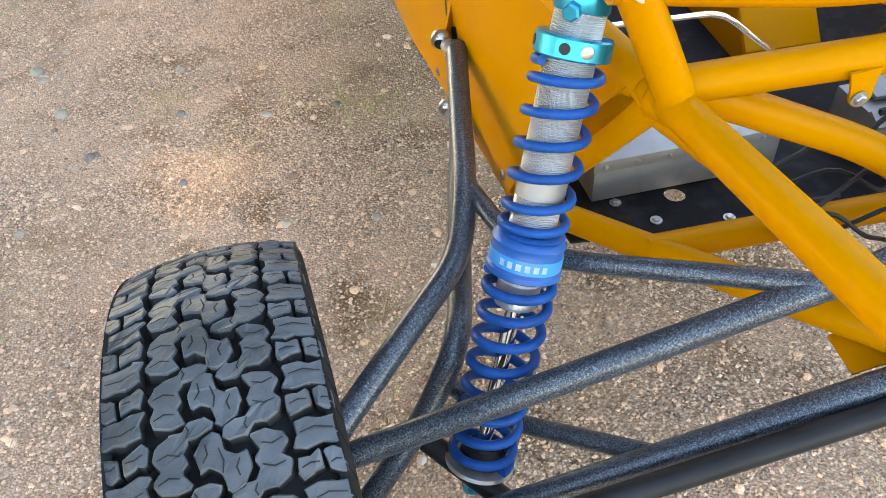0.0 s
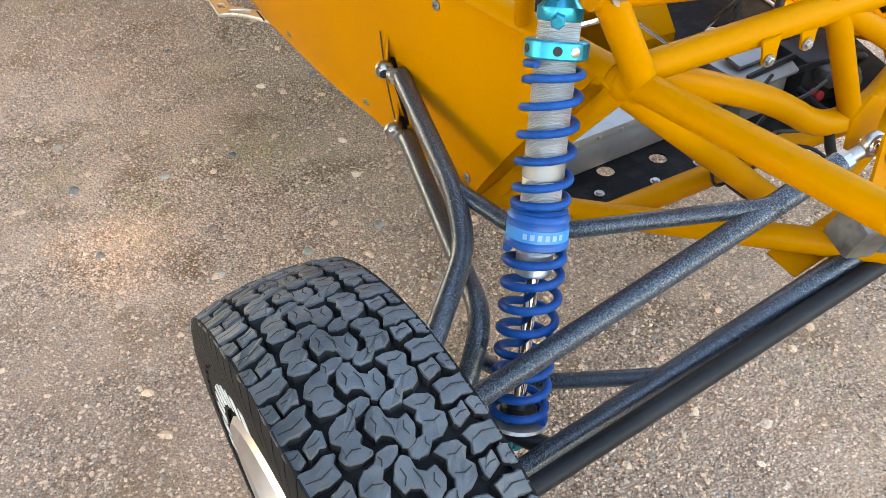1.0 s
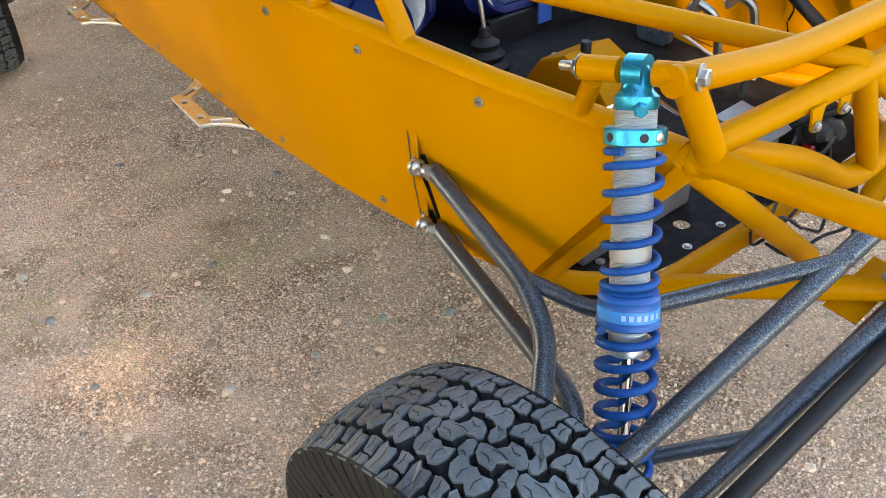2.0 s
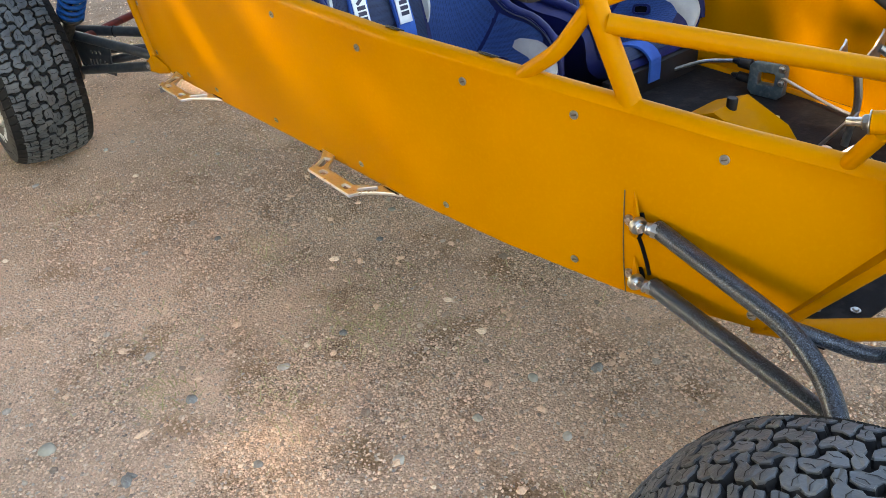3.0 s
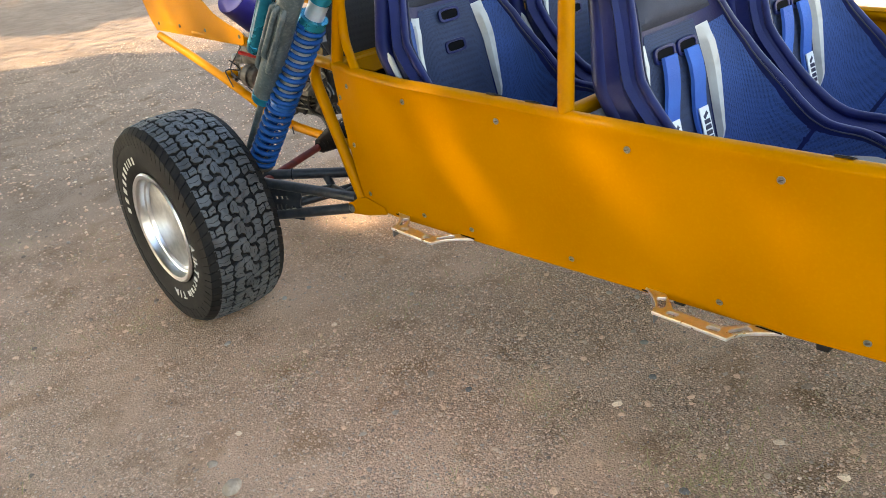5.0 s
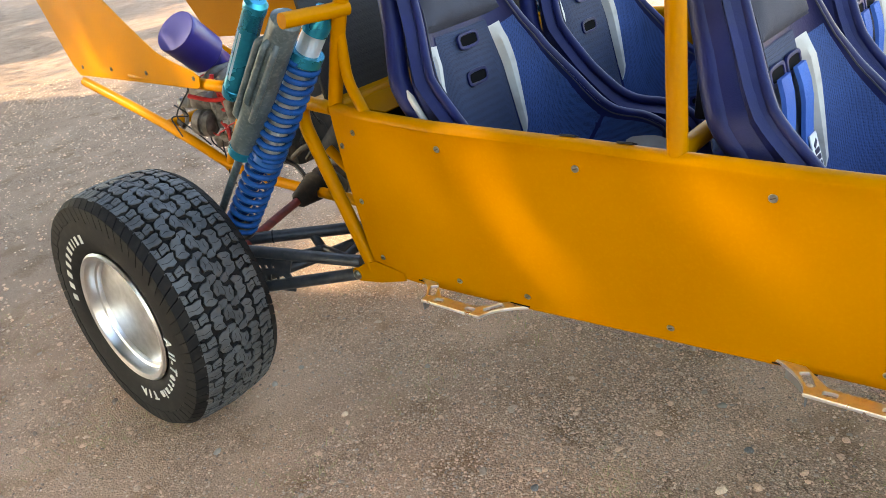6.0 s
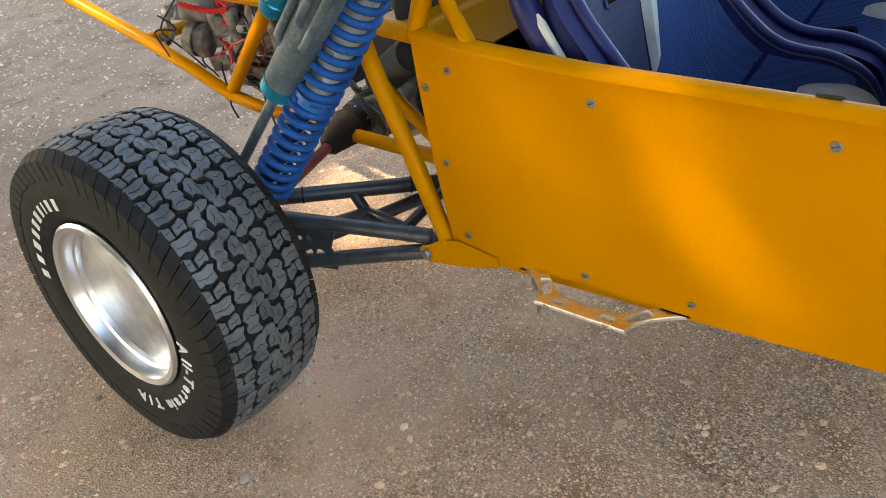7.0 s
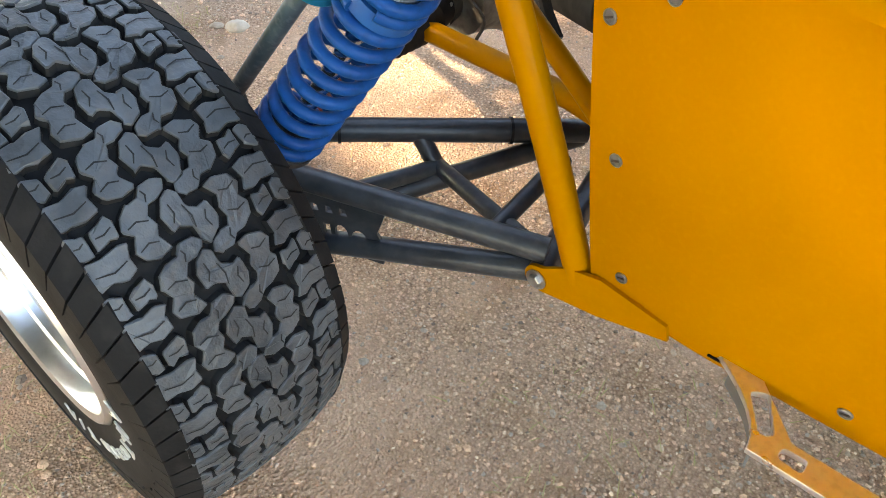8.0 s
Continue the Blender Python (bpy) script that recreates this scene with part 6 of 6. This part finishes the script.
    rim = 11.0 - 0.55 * (fx - 1.5) + 0.5 * np.sin(fx * 2.3) + 0.3 * np.sin(fx * 5.1 + 1)
    keep &= ~((fy > rim) & (fy < rim + 4.2) & (fx > -3) & (g.random(len(p)) < 0.84))
    p = p[keep]
    a = g.normal(size=p.shape)
    a /= np.linalg.norm(a, axis=1)[:, None]
    b = np.cross(a, g.normal(size=p.shape))
    b /= np.linalg.norm(b, axis=1)[:, None]
    L, W = g.uniform(0.080, 0.133, (len(p), 1)), g.uniform(0.031, 0.052, (len(p), 1))
    L, W = L * np.where(p[:, 1:2] > 22, 1.8, 1.0), W * np.where(p[:, 1:2] > 22, 1.8, 1.0)
    verts = np.stack([p, p + a * L * 0.5 + b * W, p + a * L, p + a * L * 0.5 - b * W], 1).reshape(-1, 3)
    faces = np.arange(len(verts)).reshape(-1, 4)
    me = bpy.data.meshes.new("crown")
    me.from_pydata(verts, [], faces)
    me.materials.append(leaf)
    crown = new("crown", me)
    crown.parent = tree
    tagged(crown, "green leaves", kind="stuff")


shade_tree()

# ---- ground ----
def ground_material():
    m = bpy.data.materials.new("gravel_ground")
    m.use_nodes = True
    n, l = m.node_tree.nodes, m.node_tree.links
    b = n["Principled BSDF"]
    b.inputs["Roughness"].default_value = 0.95
    b.inputs["Specular IOR Level"].default_value = 0.2
    co = n.new("ShaderNodeTexCoord")

    def noise_tex(scale, detail):
        t = n.new("ShaderNodeTexNoise")
        t.inputs["Scale"].default_value, t.inputs["Detail"].default_value = scale, detail
        l.new(co.outputs["Object"], t.inputs["Vector"])
        return t

    def ramp(src, stops):
        r = n.new("ShaderNodeValToRGB")
        e = r.color_ramp.elements
        e[0].position, e[0].color = stops[0][0], (*stops[0][1], 1)
        e[1].position, e[1].color = stops[-1][0], (*stops[-1][1], 1)
        for p, c in stops[1:-1]:
            e.new(p).color = (*c, 1)
        l.new(src, r.inputs["Fac"])
        return r

    def mix(fac, a, bb, kind="MIX"):
        x = n.new("ShaderNodeMix")
        x.data_type, x.blend_type = "RGBA", kind
        if isinstance(fac, float):
            x.inputs["Factor"].default_value = fac
        else:
            l.new(fac, x.inputs["Factor"])
        l.new(a, x.inputs[6])
        l.new(bb, x.inputs[7])
        return x.outputs[2]

    # packed sand, then grains of two sizes where the gravel lies thicker, then brown litter
    broad = ramp(noise_tex(1.3, 5).outputs["Fac"], [(0.32, (0.545, 0.353, 0.243)), (0.5, (0.63, 0.422, 0.296)), (0.68, (0.71, 0.494, 0.355))])
    sand = ramp(noise_tex(650.0, 2).outputs["Fac"], [(0.30, (0.74, 0.73, 0.72)), (0.70, (1.28, 1.27, 1.25))])
    base = mix(1.0, broad.outputs["Color"], sand.outputs["Color"], "MULTIPLY")
    v = n.new("ShaderNodeTexVoronoi")
    v.inputs["Scale"].default_value = 165.0
    l.new(co.outputs["Object"], v.inputs["Vector"])
    grain = ramp(v.outputs["Color"], [(0.10, (0.22, 0.158, 0.119)), (0.30, (0.55, 0.366, 0.255)), (0.50, (0.68, 0.464, 0.326)), (0.74, (0.60, 0.424, 0.310)), (0.92, (0.92, 0.73, 0.55))])
    # each grain darkens to its edge: painted shade in the chinks between grains
    rim = ramp(v.outputs["Distance"], [(0.25, (1.06, 1.06, 1.06)), (0.62, (0.61, 0.58, 0.55))])
    grain = mix(1.0, grain.outputs["Color"], rim.outputs["Color"], "MULTIPLY")
    thick = ramp(noise_tex(3.1, 7).outputs["Fac"], [(0.36, (0.22, 0.22, 0.22)), (0.60, (1.0, 1.0, 1.0))])
    col = mix(thick.outputs["Color"], base, grain)
    w = n.new("ShaderNodeTexVoronoi")
    w.inputs["Scale"].default_value = 62.0
    l.new(co.outputs["Object"], w.inputs["Vector"])
    pick = ramp(w.outputs["Color"], [(0.88, (0, 0, 0)), (0.90, (1, 1, 1))])
    near = ramp(w.outputs["Distance"], [(0.34, (1, 1, 1)), (0.42, (0, 0, 0))])
    spot = mix(1.0, pick.outputs["Color"], near.outputs["Color"], "MULTIPLY")
    tone = ramp(noise_tex(45.0, 1).outputs["Fac"], [(0.35, (0.30, 0.285, 0.27)), (0.5, (0.54, 0.43, 0.34)), (0.65, (0.74, 0.63, 0.51))])
    col = mix(spot, col, tone.outputs["Color"])
    litter = ramp(noise_tex(5.2, 9).outputs["Fac"], [(0.51, (1.04, 1.04, 1.04)), (0.68, (0.60, 0.54, 0.44))])
    patch = ramp(noise_tex(1.7, 4).outputs["Fac"], [(0.34, (0.25, 0.25, 0.25)), (0.56, (1.0, 1.0, 1.0))])
    col = mix(patch.outputs["Color"], col, litter.outputs["Color"], "MULTIPLY")
    soil = ramp(noise_tex(0.9, 3).outputs["Fac"], [(0.36, (0.98, 0.96, 0.96)), (0.64, (1.20, 1.19, 1.19))])
    col = mix(1.0, col, soil.outputs["Color"], "MULTIPLY")
    sep = n.new("ShaderNodeSeparateXYZ")
    l.new(co.outputs["Object"], sep.inputs[0])
    wav = n.new("ShaderNodeMath")
    wav.operation = "MULTIPLY_ADD"
    l.new(noise_tex(0.8, 5).outputs["Fac"], wav.inputs[0])
    wav.inputs[1].default_value = 2.4
    l.new(sep.outputs["Y"], wav.inputs[2])
    # browner, finer soil towards the rear wheel
    zone = n.new("ShaderNodeMapRange")
    zone.inputs["From Min"].default_value, zone.inputs["From Max"].default_value = 3.6, 5.0
    zone.inputs["To Max"].default_value = 0.30
    l.new(wav.outputs[0], zone.inputs["Value"])
    tint = n.new("ShaderNodeMix")
    tint.data_type, tint.blend_type = "RGBA", "MULTIPLY"
    tint.inputs["Factor"].default_value = 1.0
    l.new(base, tint.inputs[6])
    tint.inputs[7].default_value = (1.04, 0.94, 0.89, 1)
    col = mix(zone.outputs["Result"], col, tint.outputs[2])
    # gravel behind the car is greyer and also darkened to carry its shade, with a ragged border
    far_shade = ramp(wav.outputs[0], [(0.0, (0, 0, 0)), (1.0, (1, 1, 1))])
    rng_map = n.new("ShaderNodeMapRange")
    rng_map.inputs["From Min"].default_value, rng_map.inputs["From Max"].default_value = 5.9, 7.2
    l.new(wav.outputs[0], rng_map.inputs["Value"])
    l.new(rng_map.outputs["Result"], far_shade.inputs["Fac"])
    grey = n.new("ShaderNodeMix")
    grey.data_type, grey.blend_type = "RGBA", "MULTIPLY"
    l.new(far_shade.outputs["Color"], grey.inputs["Factor"])
    l.new(col, grey.inputs[6])
    grey.inputs[7].default_value = (0.62, 0.66, 0.70, 1)
    col = grey.outputs[2]
    l.new(col, b.inputs["Base Color"])
    add = n.new("ShaderNodeMath")
    l.new(v.outputs["Distance"], add.inputs[0])
    l.new(noise_tex(60.0, 6).outputs["Fac"], add.inputs[1])
    bp = n.new("ShaderNodeBump")
    bp.inputs["Strength"].default_value, bp.inputs["Distance"].default_value = 0.8, 0.009
    l.new(add.outputs[0], bp.inputs["Height"])
    l.new(bp.outputs["Normal"], b.inputs["Normal"])
    return m


GROUND = ground_material()


def ground_height(x, y):
    """Gentle rise and fall of the ground near the car."""
    d = max(0.0, 1 - (abs(x + 0.5) / 5.0) ** 2) * max(0.0, 1 - (abs(y - 2.5) / 5.5) ** 2)
    return d * (0.010 * noise.noise(Vector((x * 1.3, y * 1.3, 3.0))) + 0.0025 * noise.noise(Vector((x * 5, y * 5, 7.0))))


bm = bmesh.new()
xs = [-400, -120, -40, -15, -8] + [-5.5 + 0.06 * i for i in range(168)] + [8, 15, 40, 120, 400]
ys = [-400, -120, -40, -12, -6] + [-3 + 0.06 * i for i in range(184)] + [10, 16, 40, 120, 400]
gv = [[bm.verts.new((x, y, ground_height(x, y))) for y in ys] for x in xs]
for i in range(len(xs) - 1):
    for j in range(len(ys) - 1):
        bm.faces.new((gv[i][j], gv[i + 1][j], gv[i + 1][j + 1], gv[i][j + 1]))
ground = tagged(part("ground", bm, GROUND), "tan and grey gravel ground with fine stones", "ground", kind="structure")

# ---- loose stones ----
def stone_mesh(bm_verts, faces, c, r, rng):
    """Adds one small angular stone to the lists."""
    base = len(bm_verts)
    a0 = rng.uniform(0, 6.28)
    sx, sy, sz = r * rng.uniform(0.75, 1.3), r * rng.uniform(0.6, 1.0), r * rng.uniform(0.45, 0.8)
    ca, sa = math.cos(a0), math.sin(a0)
    for h, k, n in ((-0.35, 0.8, 5), (0.35, 1.0, 5), (0.9, 0.45, 4)):
        for i in range(5):
            t = 2 * math.pi * i / 5 + h
            q = k * rng.uniform(0.75, 1.1)
            x, y = sx * q * math.cos(t), sy * q * math.sin(t)
            bm_verts.append((c[0] + x * ca - y * sa, c[1] + x * sa + y * ca, c[2] + sz * h * rng.uniform(0.8, 1.15)))
    for b in (base, base + 5):
        for i in range(5):
            j = (i + 1) % 5
            faces.append((b + i, b + j, b + 5 + j, b + 5 + i))
    faces.append(tuple(base + 10 + i for i in range(5)))


def stone_material():
    m = bpy.data.materials.new("loose_stone")
    m.use_nodes = True
    n, l = m.node_tree.nodes, m.node_tree.links
    b = n["Principled BSDF"]
    b.inputs["Roughness"].default_value = 0.85
    g = n.new("ShaderNodeNewGeometry")
    r = n.new("ShaderNodeValToRGB")
    e = r.color_ramp.elements
    e[0].position, e[0].color = 0.0, (0.20, 0.150, 0.118, 1)
    e[1].position, e[1].color = 1.0, (0.80, 0.64, 0.48, 1)
    for p, c in ((0.12, (0.36, 0.245, 0.175)), (0.22, (0.38, 0.315, 0.26)), (0.36, (0.64, 0.42, 0.285)), (0.75, (0.74, 0.505, 0.345)), (0.85, (0.52, 0.385, 0.285)), (0.95, (0.70, 0.50, 0.355))):
        e.new(p).color = (*c, 1)
    l.new(g.outputs["Random Per Island"], r.inputs["Fac"])
    co = n.new("ShaderNodeTexCoord")
    no = n.new("ShaderNodeTexNoise")
    no.inputs["Scale"].default_value = 300
    l.new(co.outputs["Object"], no.inputs["Vector"])
    mr = n.new("ShaderNodeMapRange")
    mr.inputs["To Min"].default_value, mr.inputs["To Max"].default_value = 0.7, 1.6
    l.new(no.outputs["Fac"], mr.inputs["Value"])
    mx = n.new("ShaderNodeVectorMath")
    mx.operation = "SCALE"
    l.new(r.outputs["Color"], mx.inputs[0])
    l.new(mr.outputs["Result"], mx.inputs["Scale"])
    l.new(mx.outputs["Vector"], b.inputs["Base Color"])
    return m


STONE = stone_material()


def scatter(name, count, area, r0, r1, power, label, seed):
    rng = random.Random(seed)
    verts, faces = [], []
    x0, x1, y0, y1 = area
    made = 0
    while made < count:
        x, y = rng.uniform(x0, x1), rng.uniform(y0, y1)
        if noise.noise(Vector((x * 1.7, y * 1.7, 0.5))) < rng.uniform(-0.75, 0.35) - 0.15:
            continue
        if y > 3.1 and rng.random() < min(0.55, (y - 3.1) * 0.7):
            continue
        r = r0 + (r1 - r0) * rng.random() ** power
        stone_mesh(verts, faces, (x, y, ground_height(x, y) + r * 0.12), r, rng)
        made += 1
    me = bpy.data.meshes.new(name)
    me.from_pydata(verts, [], faces)
    me.materials.append(STONE)
    ob = new(name, me)
    return tagged(ob, label, "gravel", kind="stuff")


def grit(name, count, area, r0, r1, label, seed):
    """Very fine gravel: small angular grains with four faces each."""
    g = np.random.default_rng(seed)
    x0, x1, y0, y1 = area
    x, y = g.uniform(x0, x1, count), g.uniform(y0, y1, count)
    thick = np.array([noise.noise(Vector((a * 2.1, b * 2.1, 4.0))) for a, b in zip(x.tolist(), y.tolist())])
    stay = (thick > g.uniform(-0.75, 0.55, count)) & (g.random(count) > np.clip((y - 3.1) * 0.7, 0, 0.55))
    x, y = x[stay], y[stay]
    count = len(x)
    r = r0 + (r1 - r0) * g.random(count) ** 2.2
    z = np.array([ground_height(a, b) for a, b in zip(x.tolist(), y.tolist())])
    turn = g.uniform(0, 6.28, count)
    v = np.zeros((count, 5, 3))
    for k in range(4):
        a = turn + k * math.pi / 2 + g.uniform(-0.4, 0.4, count)
        q = r * g.uniform(0.7, 1.3, count)
        v[:, k, 0], v[:, k, 1], v[:, k, 2] = x + q * np.cos(a), y + q * np.sin(a), z - 0.0005 + r * g.uniform(-0.1, 0.25, count)
    v[:, 4, 0], v[:, 4, 1], v[:, 4, 2] = x + r * g.uniform(-0.4, 0.4, count), y + r * g.uniform(-0.4, 0.4, count), z + r * g.uniform(0.5, 1.1, count)
    base = (np.arange(count) * 5)[:, None]
    f = np.concatenate([np.stack([base[:, 0] + k, base[:, 0] + (k + 1) % 4, base[:, 0] + 4], 1)[:, None] for k in range(4)], 1).reshape(-1, 3)
    me = bpy.data.meshes.new(name)
    me.from_pydata(v.reshape(-1, 3), [], f)
    me.materials.append(STONE)
    return tagged(new(name, me), label, "gravel", kind="stuff")


scatter("gravel", 70000, (-3.4, 1.2, 0.9, 5.6), 0.0024, 0.0066, 2.4, "fine loose gravel lying on the ground", 1)
grit("grit", 210000, (-2.9, 0.4, 0.8, 5.6), 0.0018, 0.0058, "very fine tan and grey grit", 8)
scatter("pebbles", 4200, (-3.6, 1.6, 0.6, 7.5), 0.005, 0.016, 3.4, "scattered grey and tan pebbles", 2)
scatter("far_gravel", 20000, (-3.0, 4.0, 5.4, 12.0), 0.004, 0.013, 2.5, "loose gravel farther off", 4)


def dry_grass():
    """Thin straw and short tufts of dry grass, thicker in a few places."""
    straw = material("dry_straw", (0.34, 0.29, 0.11), (0.56, 0.48, 0.24), 3.0, 0.8)
    rng = random.Random(17)
    verts, faces = [], []
    places = [(rng.uniform(-3.0, 0.4), rng.uniform(0.9, 6.0)) for _ in range(46)] + [(-0.715, 2.38), (-0.69, 2.34), (-0.72, 2.925), (-0.55, 5.65), (-1.29, 4.53), (-1.33, 4.63), (-0.66, 2.31)]
    for cx, cy in places:
        spread = rng.uniform(0.05, 0.16)
        for _ in range(rng.randint(40, 130)):
            x, y = cx + rng.gauss(0, spread), cy + rng.gauss(0, spread)
            z = ground_height(x, y)
            t, L = rng.uniform(0, 6.28), rng.uniform(0.010, 0.042)
            rise = L * rng.choice((0.15, 0.3, 0.6, 0.9))
            d = Vector((math.cos(t), math.sin(t), 0))
            s = Vector((-d.y, d.x, 0)) * rng.uniform(0.0006, 0.0013)
            p = Vector((x, y, z + 0.002))
            n = len(verts)
            mid, tip = p + d * L * 0.5 + Vector((0, 0, rise * 0.7)), p + d * L + Vector((0, 0, rise))
            verts += [tuple(q) for q in (p - s, p + s, mid + s, mid - s, tip)]
            faces += [(n, n + 1, n + 2, n + 3), (n + 3, n + 2, n + 4)]
    me = bpy.data.meshes.new("dry_grass")
    me.from_pydata(verts, [], faces)
    me.materials.append(straw)
    tagged(new("dry_grass", me), "dry yellow straw and short grass blades on the gravel", "grass", kind="stuff")


dry_grass()


# ---- single stones that stand out ----
def rock(x, y, r, mat, label, seed):
    """One worn stone half sunk in the gravel."""
    rng = random.Random(seed)
    bm = bmesh.new()
    bmesh.ops.create_icosphere(bm, subdivisions=3, radius=1.0)
    k = Vector((rng.uniform(0.85, 1.25), rng.uniform(0.7, 0.95), rng.uniform(0.45, 0.65))) * r
    cuts = [(Vector((rng.gauss(0, 1), rng.gauss(0, 1), rng.uniform(-0.2, 1))).normalized(), rng.uniform(0.62, 0.88)) for _ in range(6)]
    for v in bm.verts:
        p = v.co.copy()
        for n, d in cuts:
            over = p.dot(n) - d
            if over > 0:
                p -= n * over * 0.85
        p *= 1 + 0.07 * noise.noise(p * 2.2 + Vector((seed, 0, 0)))
        v.co = Vector((p.x * k.x, p.y * k.y, p.z * k.z))
    bm.transform(Matrix.Rotation(rng.uniform(0, 6.28), 4, "Z"))
    ob = part("stone", bm, mat)
    ob.location = (x, y, ground_height(x, y) + k.z * 0.15)
    return tagged(ob, label, "stone", "stones on the gravel")


BLUE_STONE = material("blue_grey_stone", (0.15, 0.14, 0.13), (0.24, 0.22, 0.20), 30, 0.85, bump=0.3, bump_scale=120, fine=(0.4, 0.39, 0.37), fine_scale=200, fine_mix=0.4)
TAN_STONE = material("tan_stone", (0.33, 0.25, 0.18), (0.50, 0.40, 0.31), 30, 0.85, bump=0.4, bump_scale=100, fine=(0.25, 0.19, 0.15), fine_scale=160, fine_mix=0.5)
PALE_STONE = material("pale_stone", (0.44, 0.37, 0.30), (0.58, 0.50, 0.42), 40, 0.85, bump=0.2, bump_scale=120, fine=(0.42, 0.39, 0.35), fine_scale=180, fine_mix=0.4)
GREEN_STONE = material("green_grey_stone", (0.27, 0.245, 0.20), (0.38, 0.345, 0.285), 30, 0.85, bump=0.3, bump_scale=120)
KINDS = {"blue": (BLUE_STONE, "dark blue-grey stone half sunk in the gravel"), "tan": (TAN_STONE, "rounded tan stone lying on the gravel"),
         "pale": (PALE_STONE, "small pale tan stone lying on the gravel"), "green": (GREEN_STONE, "grey-green stone half sunk in the gravel")}
for seed, (x, y, r, kind) in enumerate([
        (-1.547, 3.364, 0.030, "tan"), (-1.690, 2.800, 0.026, "green"), (-1.66, 2.745, 0.019, "tan"), (-1.572, 2.541, 0.025, "green"), (-1.463, 2.304, 0.021, "blue"), (-1.23, 2.453, 0.018, "blue"),
        (-0.989, 2.395, 0.016, "pale"), (-0.788, 2.402, 0.016, "blue"), (-0.957, 1.918, 0.017, "pale"), (-0.539, 1.894, 0.017, "green"), (-0.395, 1.806, 0.019, "blue"), (-0.737, 1.887, 0.015, "green"),
        (-0.624, 1.697, 0.014, "pale"), (-1.21, 2.134, 0.014, "blue"), (-0.740, 1.215, 0.012, "pale"), (-1.448, 2.313, 0.013, "blue"), (-1.655, 2.763, 0.020, "pale"), (-1.537, 3.501, 0.016, "tan"),
        (-0.815, 3.150, 0.014, "blue"), (-0.27, 2.865, 0.014, "green"), (-0.832, 4.194, 0.012, "pale"), (-0.417, 2.737, 0.015, "blue"), (-1.163, 4.073, 0.014, "pale"), (-0.027, 5.465, 0.035, "pale"), (-0.06, 5.53, 0.022, "tan")]):
    rock(x, y, r, KINDS[kind][0], KINDS[kind][1], seed)
